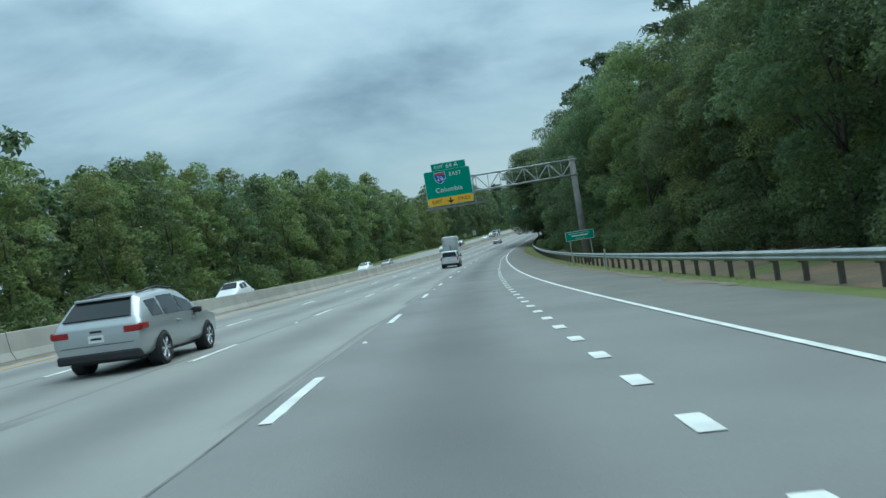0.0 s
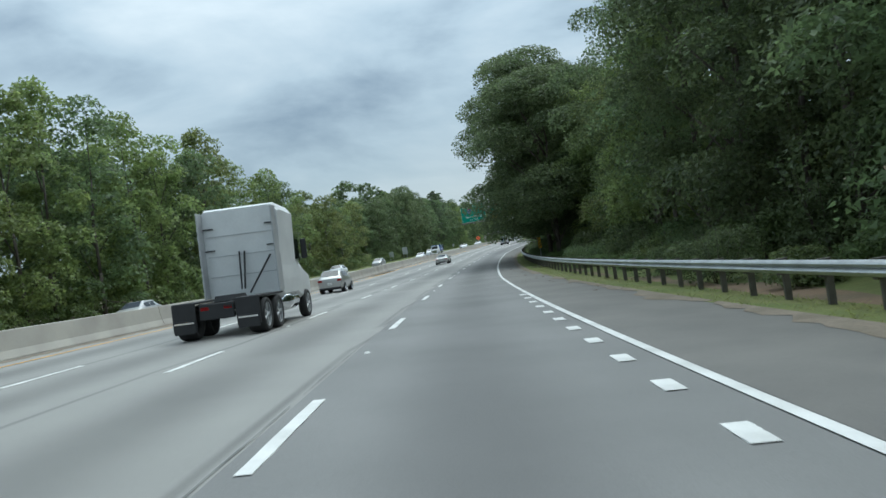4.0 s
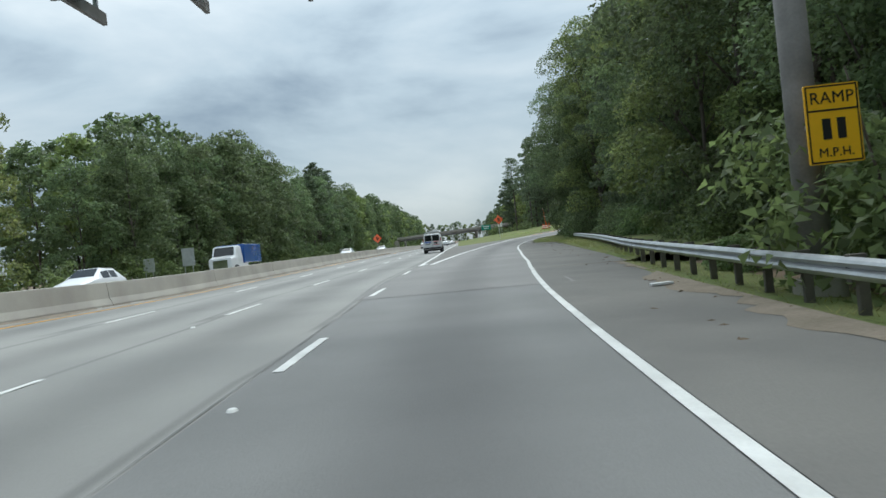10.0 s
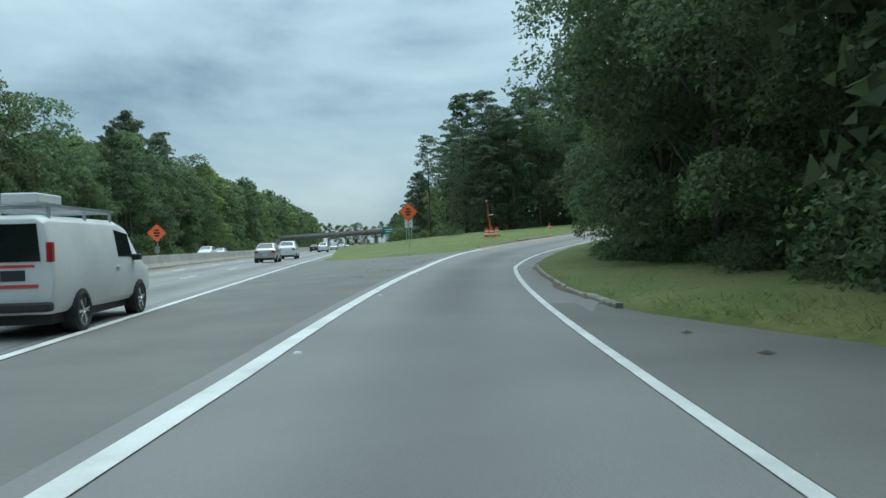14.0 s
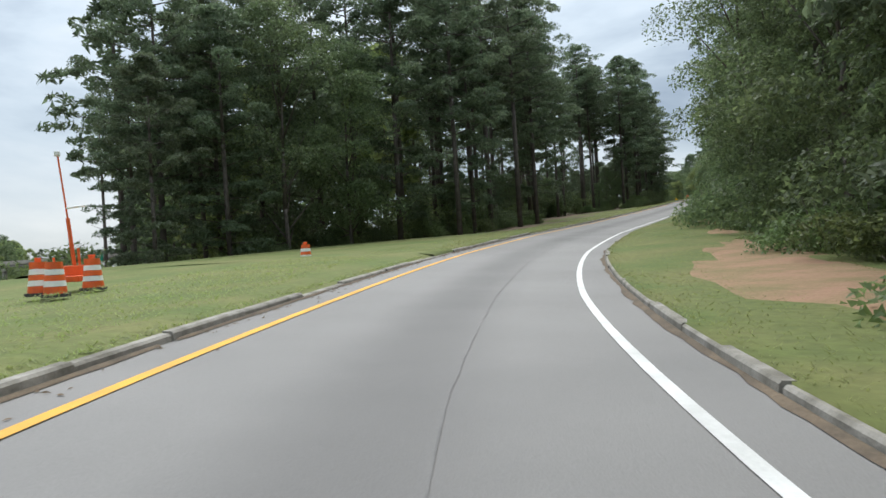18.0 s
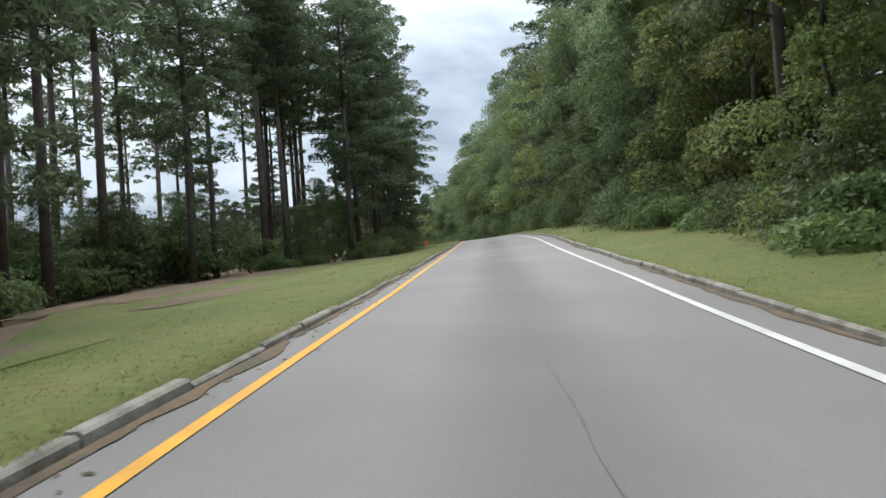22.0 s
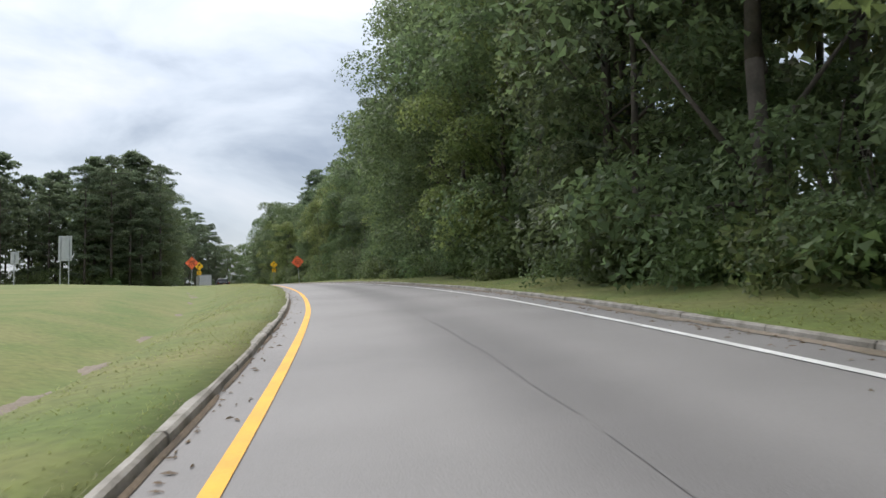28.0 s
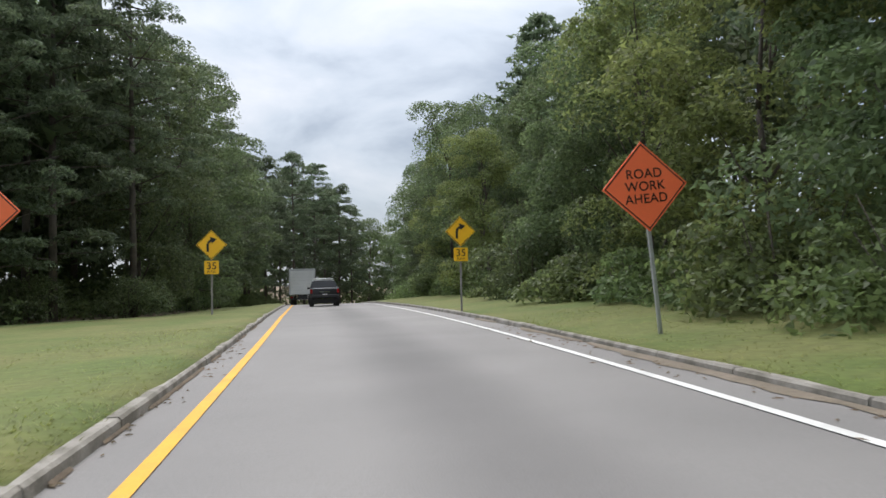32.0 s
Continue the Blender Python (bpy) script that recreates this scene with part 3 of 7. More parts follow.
barrier = tagged(new("median_barrier"), "weathered concrete median barrier with stained joints", "barrier", kind="structure")
BAR = [(-0.30, -0.2), (-0.30, 0.08), (-0.18, 0.33), (-0.10, 0.95), (-0.08, 0.97), (0.08, 0.97), (0.10, 0.95), (0.18, 0.33), (0.30, 0.08), (0.30, -0.2)]
s = HW_S0
while s < HW_S1 - 60:
    section(HW, s, s + 11.96, lambda q: [(BARRIER + a, u) for a, u in BAR], concrete, "barrier_section", barrier, step=4.0)
    s += 12.0


# ---- guardrail: W-beam lengths on posts
def guardrail(name, line, s0, s1, lat, label):
    thing = tagged(new(name), label, "guardrail", kind="structure")
    wave = [(0.0, 0.40), (-0.05, 0.44), (-0.08, 0.48), (-0.05, 0.52), (0.0, 0.555), (-0.05, 0.59), (-0.08, 0.63), (-0.05, 0.67), (0.0, 0.71)]
    loop = wave + [(a + 0.006, u) for a, u in wave[::-1]]
    s = s0
    while s < s1:
        e = min(s + 7.62, s1)
        section(line, s, e + 0.12, lambda q: [(lat(q) + a, u + 0.02) for a, u in loop], galv, "rail", thing, step=3.8)
        s += 7.62
    s = s0 + 0.4
    post = boxes((-0.075, 0.075, -0.05, 0.05, -0.9, 0.76), bevel=0.012)
    block = boxes((-0.1, 0.0, -0.07, 0.07, 0.38, 0.76), bevel=0.01)
    meshes = []
    for nm, bm in (("post", post), ("offset_block", block)):
        me = bpy.data.meshes.new(nm)
        bm.to_mesh(me)
        bm.free()
        me.materials.append(post_wood if nm == "post" else post_wood)
        meshes.append(me)
    while s < s1:
        p, h = on(line, s, lat(s) + 0.19), heading(line, s)
        for me in meshes:
            ob = new(me.name, me)
            ob.parent = thing
            ob.matrix_basis = pose(p.x, p.y, p.z, 0, 0, math.degrees(h)) @ (Matrix.Translation((-0.075, 0, 0)) if me.name == "offset_block" else Matrix())
        s += 1.905
    return thing


rail_lat = lerp_of((S(-3), 11.0), (S(0), 9.6), (40, 9.0), (S(3), 8.2), (115, 7.0), (152, 5.6), (172, 5.05), (192, 4.6), (208, 4.5), (231, 5.1), (238, 5.6), (251, 6.2), (262, 7.0), (272, 7.5), (285, 7.6), (299, 7.2))
wood_lat = lerp_of((S(-3), 11.4), (S(0), 10.3), (40, 9.6), (S(3), 8.6), (115, 7.6), (S(6), 6.9), (S(9), 6.6), (240, 6.7), (262, 7.0), (285, 7.1), (299, 7.0))
RAIL_END = 299.5
guardrail("guardrail", HW, S(-2.5), HW_END, rail_lat, "galvanised steel W-beam guardrail on weathered posts")
guardrail("guardrail", RP, HW_END + 0.2, RAIL_END, rail_lat, "galvanised steel W-beam guardrail ending before the ramp")

# ---- verges and kerbs
def verge(name, line, s0, s1, profile, label, step=2.0, mat=None):
    ob = ribbon(name, line, s0, s1, profile, mat or grass_mat, step=step, jitter=0.015)
    return tagged(ob, label, "grass", kind="structure")


verge("verge_right", HW, HW_S0, HW_END + 3, lambda s: [(pave_hw(s) - 0.05, -0.03), (pave_hw(s) + 1.2, -0.12), (pave_hw(s) + 3.0, -0.3), (pave_hw(s) + 6.0, -0.1), (pave_hw(s) + 9, -0.8)], "dry patchy grass under the guardrail")
verge("verge_ramp_right", RP, HW_END, RP["s"][-1], lambda s: [(kerb_rp(s) + (0.09 if s > 303 else -0.03), -0.1), (kerb_rp(s) + (0.1 if s > 303 else -0.02), 0.135 if s > 304 else -0.03), (kerb_rp(s) + 0.8, 0.16), (kerb_rp(s) + 2.5, 0.28), (kerb_rp(s) + 5, 0.45), (kerb_rp(s) + 7.5, 0.5), (kerb_rp(s) + 9.5, -0.4)], "mown green grass on the outside of the ramp")
lf_width = lerp_of((GORE_END - 10, 6), (S(17.5), 14), (380, 20), (398, 14), (408, 6.5), (428, 6), (436, 10), (450, 13), (464, 12), (471, 4.5), (477, 3.4), (504, 3.5), (511, 9), (519, 26), (532, 45), (620, 58), (640, 36), (650, 16), (660, 6.5), (700, 5), (900, 5))
VERGE_FROM = 378.0
ditch_at = lerp_of((510, 3.6), (545, 4.2), (600, 6.2), (640, 7.5))
ditch_deep = lerp_of((512, 0.0), (530, 0.72), (600, 0.62), (640, 0.0))


def lawn_up(s, off):
    """Height of the inner verge over the road's plane, off metres behind the kerb: a shallow ditch, then the lawn rises."""
    w, d, deep = lf_width(s), ditch_at(s), ditch_deep(s)
    base = float(np.interp(off, [0.09, 0.7, 2, w * 0.6, w], [0.135, 0.19, 0.15, 0.02, -0.05]))
    if deep <= 0:
        return base
    wet = float(np.interp(off, [0.09, 0.7, 2, d - 0.8, d, d + 0.8, d + 4, d + 12, w], [0.135, 0.19, 0.1, -deep, -deep - 0.12, -deep + 0.12, 0.12, 0.4, 0.3]))
    return base + (wet - base) * min(1.0, deep / 0.3)
verge("verge_ramp_left", RP, VERGE_FROM, RP["s"][-1], lambda s: [(kerb_lf(s) - lf_width(s) - 2, -0.7)] + [(kerb_lf(s) - q, lawn_up(s, q) if q > 0.085 else -0.1) for q in [lf_width(s), lf_width(s) * 0.6] + sorted((min(lf_width(s) * 0.58, ditch_at(s) + k) for k in (12, 4, 1.6, 0.8, 0, -0.8, -1.4)), reverse=True) + [min(2.0, lf_width(s) * 0.4), 0.7, 0.09, 0.08]], "mown green grass on the inside of the ramp")
verge("verge_left", HW, HW_S0, HW_S1, lambda s: [(-46, -0.5), (-41, 0.0), (-37, 0.02), (-33, -0.02), (-31.9, -0.04)], "grass strip beyond the opposite carriageway", step=6)
# the grass nose between highway and ramp
nose_v, nose_f = [], []
nose_s = np.arange(GORE_END - 4, VERGE_FROM + 5, 2.5)
for i, s in enumerate(nose_s):
    grow, drop = min(1.0, i / 4), -0.2 if i == 0 else 0.0
    lat, z, x, y, _ = hw_side(s, 0.9 + 1.2 * (1 - grow))
    sink = min(1.0, max(0.0, (s - 362) / 16))
    a, b = Vector((x, y, z + 0.02 + drop)), on(RP, s, kerb_lf(s) - 0.8, 0.02 + 0.14 * grow + drop)
    nose_v += [a + Vector((0, 0, -0.15))] + [a.lerp(b, f) + Vector((0, 0, 0.16 * math.sin(math.pi * f) * grow)) for f in (0.03, 0.2, 0.4, 0.6, 0.8, 1.0)] + [on(RP, s, kerb_lf(s) - 0.14 * grow, 0.02 + 0.03 * grow + drop - 0.3 * (1 - grow))]
    for k in range(8 * i, 8 * i + 7):
        v = nose_v[k]
        _, l, plane, _ = (float(q[0]) for q in frame_in(RP, np.array([v.x]), np.array([v.y]), 1))
        off, w = kerb_lf(s) - l, lf_width(s)
        goal = plane + lawn_up(s, off) + (0.03 if s < VERGE_FROM + 2 else -0.15) if off < w else max(float(ground_height(v.x, v.y)[0]) + 0.06, plane - 0.062 - 0.06 * (off - w))
        v.z += sink * (goal - v.z)
    if i:
        k = 8 * i
        nose_f += [(k - 8 + j, k - 7 + j, k + 1 + j, k + j) for j in range(7)]
nose = mesh_ob("gore_grass", nose_v, nose_f, grass_mat, smooth=True)
tagged(nose, "green mown grass between the highway and the ramp", "grass", kind="structure")


def kerb(name, s0, s1, lat, side, label):
    thing = tagged(new(name), label, "kerb", kind="structure")
    prof = [(0.0, -0.15), (0.02, 0.11), (0.05, 0.14), (0.17, 0.14), (0.18, -0.15)]
    s, rng = s0, random.Random(name)
    while s < s1:
        e = s + rng.uniform(1.9, 3.0)
        dz, dl = rng.uniform(-0.03, 0.012), rng.uniform(-0.03, 0.03)
        if side > 0 and s < 345:
            dz -= 0.045
        if side < 0 and s < 346:
            dz -= 0.07
        if side < 0 and 348 < s < 520 and rng.random() < 0.4:
            dz -= rng.uniform(0.02, 0.09)
        if s > 505:
            dz, dl = dz * 0.4, dl * 0.3
        section(RP, s, e - 0.03, lambda q: [(lat(q) + side * a + dl, u + dz) for a, u in (prof if side > 0 else prof[::-1])], kerb_mat, "kerb_stone", thing, step=1.5)
        s = e
    return thing


kerb("kerb_right", 303.0, RP["s"][-1] - 120, kerb_rp, 1, "weathered concrete kerb in lengths along the outside of the ramp")
kerb("kerb_left", GORE_END + 1.2, RP["s"][-1] - 120, kerb_lf, -1, "half-buried concrete kerb in lengths along the inside of the ramp")

# ---- trees
def leaves(rng, blobs, size, long=1.6, tri=False):
    """Diamonds strewn through the outer part of blobs (x, y, z, radius, height, count)."""
    pos, nor = [], []
    for x, y, z, r, hgt, n in blobs:
        d = rng.normal(size=(n, 3))
        d /= np.linalg.norm(d, axis=1)[:, None]
        d[:, 2] = np.where(d[:, 2] < -0.5, -d[:, 2], d[:, 2])
        rad = rng.uniform(0.55, 1.08, n) ** 0.7
        pos.append(np.array([x, y, z]) + d * rad[:, None] * np.array([r, r, hgt]))
        nor.append(d * 0.6 + rng.normal(size=(n, 3)) * 0.6 + np.array([0, 0, 0.45]))
    pos, nor = np.concatenate(pos), np.concatenate(nor)
    nor /= np.linalg.norm(nor, axis=1)[:, None]
    n = len(pos)
    t = np.cross(nor, rng.normal(size=(n, 3)))
    t /= np.linalg.norm(t, axis=1)[:, None] + 1e-9
    b = np.cross(nor, t)
    sz = size * rng.uniform(0.6, 1.35, n)[:, None]
    fold = nor * sz * 0.25
    corners = [pos - t * sz * long / 2, pos + b * sz / 2 - fold, pos + t * sz * long / 2, pos - b * sz / 2 - fold]
    if tri:
        corners = [pos - t * sz * long / 2 - b * sz * 0.3, pos + t * sz * long / 2 - fold, pos + b * sz * 0.7]
    return np.stack(corners, 1).reshape(-1, 3), n


def leaf_mesh(name, v, n, mat):
    me = bpy.data.meshes.new(name)
    k = len(v) // n
    me.vertices.add(k * n)
    me.vertices.foreach_set("co", v.astype(np.float32).ravel())
    me.loops.add(k * n)
    me.loops.foreach_set("vertex_index", np.arange(k * n, dtype=np.int32))
    me.polygons.add(n)
    me.polygons.foreach_set("loop_start", np.arange(0, k * n, k, dtype=np.int32))
    me.update(calc_edges=True)
    me.materials.append(mat)
    return me


def wood_mesh(name, tubes, sides=6):
    bm = bmesh.new()
    for a, b, r0, r1 in tubes:
        tube(bm, a, b, r0, r1, sides)
    me = bpy.data.meshes.new(name)
    bm.to_mesh(me)
    bm.free()
    me.polygons.foreach_set("use_smooth", [True] * len(me.polygons))
    me.materials.append(bark)
    return me


def broadleaf_meshes(seed, height, spread, mat, size, count, low=0.12, tri=False):
    """Trunk and crown of a round-headed tree clothed nearly to the ground."""
    rng = np.random.default_rng(seed)
    wood, blobs = [], []
    lean = rng.uniform(-0.04, 0.04, 2)
    top = np.array([lean[0] * height, lean[1] * height, height * 0.85])
    knots = [np.array([0, 0, -0.6])] + [top * f + np.append(rng.normal(size=2) * 0.15, 0) for f in (0.25, 0.5, 0.75, 1.0)]
    r = height * 0.010
    for i in range(4):
        wood.append((knots[i], knots[i + 1], r * (1 - i * 0.22), r * (0.78 - i * 0.22)))
    m = 34
    for i in range(m):
        f = low + (1 - low) * ((i + rng.uniform(0, 1)) / m)
        env = spread * (0.55 + 0.6 * math.sin(math.pi * min(1, (f - low) / (1 - low) * 0.82 + 0.12)))* rng.uniform(0.45, 1.05)
        a = rng.uniform(0, 2 * math.pi)
        c = np.array([math.cos(a) * env * 0.72, math.sin(a) * env * 0.72, f * height * 0.95])
        rad = spread * rng.uniform(0.22, 0.42)
        blobs.append((*c, rad, rad * rng.uniform(0.6, 0.85), max(8, int(count / m))))
        if i % (3 if count > 7000 else 9) == 0:
            base = top * max(0.1, f - 0.18)
            wood.append((base, c * np.array([0.85, 0.85, 1]), r * 0.4, r * 0.08))
    blobs.append((top[0], top[1], height * 0.93, spread * 0.4, height * 0.09, count // 16))
    v, n = leaves(rng, blobs, size, tri=tri)
    return wood_mesh("trunk", wood), leaf_mesh("crown", v, n, mat)


def pine_meshes(seed, height, spread, size, count, low=0.3, tri=False):
    """A straight pine: bare trunk below, plates of needle tufts on level branches above."""
    rng = np.random.default_rng(seed)
    r = height * 0.011
    wood = [((0, 0, -0.6), (0.1, 0, height * 0.5), r, r * 0.7), ((0.1, 0, height * 0.5), (0.15, 0.1, height * 0.98), r * 0.7, r * 0.1)]
    blobs = []
    m = 40
    for i in range(m):
        f = low + (1 - low) * (i + rng.uniform(0, 1)) / m
        reach = spread * (0.25 + 0.85 * math.sin(math.pi * min(1, 0.22 + 0.75 * (f - low) / (1 - low)))) * rng.uniform(0.5, 1.1)
        a = i * 2.4 + rng.uniform(-0.5, 0.5)
        z = f * height
        tip = np.array([math.cos(a) * reach, math.sin(a) * reach, z + reach * rng.uniform(-0.1, 0.35)])
        if count > 7000 or i % 4 == 0:
            wood.append(((0.1, 0, z - 0.2), tip, r * 0.22, r * 0.05))
        for q in (1.0, 0.72, 0.45):
            c = np.array([0.1, 0, z]) * (1 - q) + tip * q + rng.normal(size=3) * 0.25
            blobs.append((*c, spread * rng.uniform(0.13, 0.23), spread * rng.uniform(0.06, 0.11), max(4, count // (m * 3))))
    blobs.append((0.15, 0.1, height * 0.97, spread * 0.25, height * 0.05, count // 30))
    v, n = leaves(rng, blobs, size, long=2.8, tri=tri)
    return wood_mesh("trunk", wood, 5), leaf_mesh("crown", v, n, leaf_pine)


def bush_mesh(seed, width, height, size, count, mat, tri=True):
    rng = np.random.default_rng(seed)
    blobs = []
    for i in range(12):
        a, q = rng.uniform(0, 6.3), rng.uniform(0, 1) ** 0.6
        blobs.append((math.cos(a) * q * width * 0.4, math.sin(a) * q * width * 0.4, height * rng.uniform(0.15, 0.7) * (1 - q * 0.4), width * rng.uniform(0.18, 0.3), height * rng.uniform(0.18, 0.3), count // 12))
    v, n = leaves(rng, blobs, size, tri=tri)
    return leaf_mesh("foliage", v, n, mat)


NEAR = {
    "oak": [broadleaf_meshes(11 + i, h, w, leaf_oak, 0.135, 23000, low=low, tri=True) for i, (h, w, low) in enumerate(((17, 5.2, 0.05), (20, 5.8, 0.08), (15, 4.6, 0.04)))],
    "gum": [broadleaf_meshes(31 + i, h, w, leaf_gum, 0.13, 22000, low=0.06, tri=True) for i, (h, w) in enumerate(((18, 4.4), (15, 4.2)))],
    "pine": [pine_meshes(51 + i, h, w, 0.115, 19000, low, tri=True) for i, (h, w, low) in enumerate(((21, 4.6, 0.14), (24, 4.8, 0.3), (19, 4.2, 0.1)))],
    "tall_oak": [broadleaf_meshes(61, 20, 6.6, leaf_oak, 0.13, 62000, low=0.15, tri=True)],
    "fine_oak": [broadleaf_meshes(67, 18, 5.2, leaf_oak, 0.125, 27000, low=0.05, tri=True)],
    "bare_pine": [pine_meshes(64 + i, h, w, 0.115, 9500, low, tri=True) for i, (h, w, low) in enumerate(((23, 4.0, 0.55), (22, 3.6, 0.46), (24, 3.6, 0.62)))],
}
BACK = {
    "oak": [broadleaf_meshes(71 + i, h, w, leaf_oak, 0.6, 1900, low=0.05, tri=True) for i, (h, w) in enumerate(((19, 5.6), (22, 6.0)))],
    "gum": [broadleaf_meshes(81, 20, 4.8, leaf_gum, 0.58, 1900, low=0.05, tri=True)],
    "pine": [pine_meshes(91 + i, h, w, 0.52, 1800, low, tri=True) for i, (h, w, low) in enumerate(((23, 4.8, 0.16), (25, 4.8, 0.3)))],
}
MID = {
    "oak": [broadleaf_meshes(171 + i, h, w, leaf_oak, 0.29, 5000, low=0.05, tri=True) for i, (h, w) in enumerate(((20, 5.6), (18, 5.0)))],
    "gum": [broadleaf_meshes(181 + i, h, w, leaf_gum, 0.28, 5000, low=0.05, tri=True) for i, (h, w) in enumerate(((19, 4.8), (21, 4.4)))],
    "bare_pine": [pine_meshes(195 + i, h, w, 0.2, 2600, low, tri=True) for i, (h, w, low) in enumerate(((23, 3.4, 0.56), (21, 3.2, 0.5)))],
    "pine": [pine_meshes(191 + i, h, w, 0.26, 4200, low, tri=True) for i, (h, w, low) in enumerate(((23, 4.8, 0.2), (25, 4.6, 0.34)))],
}
LABEL = {"oak": "dark green broad-leaved tree with a full crown", "gum": "yellow-green sweetgum tree with a tapering crown", "pine": "tall loblolly pine with dark needle plates",
         "tall_oak": "large oak leaning its crown out over the shoulder", "fine_oak": "dense small-leaved oak reaching down to the grass", "bare_pine": "tall loblolly pine with a bare lower trunk"}
WORD = {"oak": "oak_tree", "gum": "sweetgum_tree", "pine": "pine_tree", "tall_oak": "oak_tree", "bare_pine": "pine_tree", "fine_oak": "oak_tree"}
trng = random.Random(5)
TREES, WOODS = [], {}


def plant(kind, x, y, near, scale=1.0, wood=""):
    """near: a tree with fine leaves; wood: the name of the woodland whose joined mesh takes it in."""
    pool = (MID if near == "mid" else NEAR if near else BACK)[kind]
    trunk, crown = pool[trng.randrange(len(pool))]
    z = float(ground_height(x, y)[0])
    item = (kind, trunk, crown, x, y, z, trng.uniform(0, 360), scale * trng.uniform(0.84, 1.12))
    (WOODS.setdefault(wood, []) if wood else TREES).append(item)


def row(line, s0, s1, lat, spacing, mix, near, scale=None, wobble=2.0, wood="", keep=lambda p: True):
    s = s0
    while s < s1:
        p = on(line, s, lat(s) + trng.uniform(-wobble, wobble))
        k = trng.choice(mix)
        if keep(p):
            plant(k, p.x, p.y, near, scale(s) if scale else 1.0, wood)
        s += spacing * trng.uniform(0.7, 1.3)


def lat_of(line, x, y):
    s, l, _, d = frame_in(line, np.array([x]), np.array([y]), 2)
    return float(s[0]), float(l[0]), float(d[0])


def clear(p):
    """Off both carriageways."""
    s, l, _ = lat_of(HW, p.x, p.y)
    s2, l2, d2 = lat_of(RP, p.x, p.y)
    return not -36 < l < 5 and d2 > 9


OAKS, MIXED, PINES, LEFTS = ("oak", "oak", "gum"), ("oak", "gum", "pine", "oak"), ("pine", "pine", "pine", "oak"), ("gum", "pine", "oak", "gum")
right1 = lambda s: wood_lat(s) + lerp_of((0, 8.5), (60, 7.5), (120, 6.6), (175, 6.2), (215, 6.2), (250, 7.6), (HW_END, 7.6))(s)
right_tall = lerp_of((0, 0.9), (40, 0.9), (62, 0.95), (85, 1.0), (120, 1.12), (140, 1.0), (170, 1.05), (250, 1.0))
rp1 = lambda s: kerb_rp(s) + lerp_of((250, 8.5), (290, 7.6), (305, 5.8), (S(16.5), 5.2), (S(18), 6.4), (S(19), 8.5), (S(20), 9.5), (S(21), 8.5), (S(22), 7.4), (S(24), 8.4), (S(26), 7.5), (S(28), 6.8), (S(30), 6.4), (S(31), 7.2), (S(32), 8.2), (S(32) + 60, 8.2), (S(32) + 200, 7))(s)
rp_tall = lerp_of((250, 1.15), (320, 1.12), (345, 1.0), (400, 1.0), (430, 1.1), (480, 1.2), (540, 1.4), (594, 1.42), (606, 1.0), (640, 0.98), (680, 0.92), (760, 0.85))
row(HW, 2, HW_END, right1, 5.6, OAKS, True, right_tall, 1.1)
for s, lat, sc in ((169, 7.6, 1.1), (177, 7.3, 1.15), (186, 7.9, 1.1), (199, 8.6, 1.0)):
    p = on(HW, s, lat)
    plant("tall_oak", p.x, p.y, True, sc)
row(RP, HW_END, 302, rp1, 5.6, MIXED, True, rp_tall)
row(RP, 302, 352, rp1, 5.6, ("fine_oak",), True, rp_tall)
row(RP, 352, RP_END + 110, rp1, 5.6, MIXED, True, rp_tall)
left_tall = lerp_of((-10, 1.0), (110, 0.95), (150, 1.02), (200, 1.1), (235, 0.95), (255, 0.86), (284, 0.83), (290, 0.75), (305, 0.85), (325, 0.98), (352, 1.25), (380, 1.06), (420, 1.0), (440, 1.1), (480, 1.15))
row(HW, -10, 110, lambda s: -42, 6, LEFTS, "mid", left_tall)
row(HW, 110, 286, lambda s: -41, 5.4, ("gum", "gum", "oak"), "mid", left_tall)
row(HW, 304, 420, lambda s: -42, 4.2, ("oak",), "mid", left_tall)
row(HW, 420, HW_END + 230, lambda s: -42, 5.5, ("oak", "gum", "oak", "pine"), "mid", left_tall)
# woods behind the first rows
for k, (off, gap) in enumerate(((6.5, 6.5), (14, 7.5))):
    row(HW, -12, HW_END, lambda s: right1(s) + off, gap, MIXED, "mid" if k == 0 else False, lambda s: right_tall(s) * (1.05 + 0.06 * k), wood="right")
    row(RP, HW_END, RP_END + 150, lambda s: rp1(s) + off, gap, MIXED, "mid" if k == 0 else False, lambda s: rp_tall(s) * (1.03 + 0.05 * k), wood="ramp", keep=clear)
    row(HW, -12, HW_S1 - 10, lambda s: -50 - 9 * k, 7.0, ("oak", "gum", "oak"), False, lambda s: left_tall(s) * 0.98, wood="left", keep=lambda p: not 284 < lat_of(HW, p.x, p.y)[0] < 304)
row(HW, HW_END + 240, HW_S1, lambda s: -43, 6, ("oak", "gum", "oak"), False, lambda s: 1.15, wood="left")


def island(x, y):
    """The pine wood inside the ramp's bend."""
    s, l, d = lat_of(RP, x, y)
    _, lh, _ = lat_of(HW, x, y)
    return 394 < s < 503 and l < kerb_lf(s) - lf_width(s) - 6 and l > -75 and lh > 16


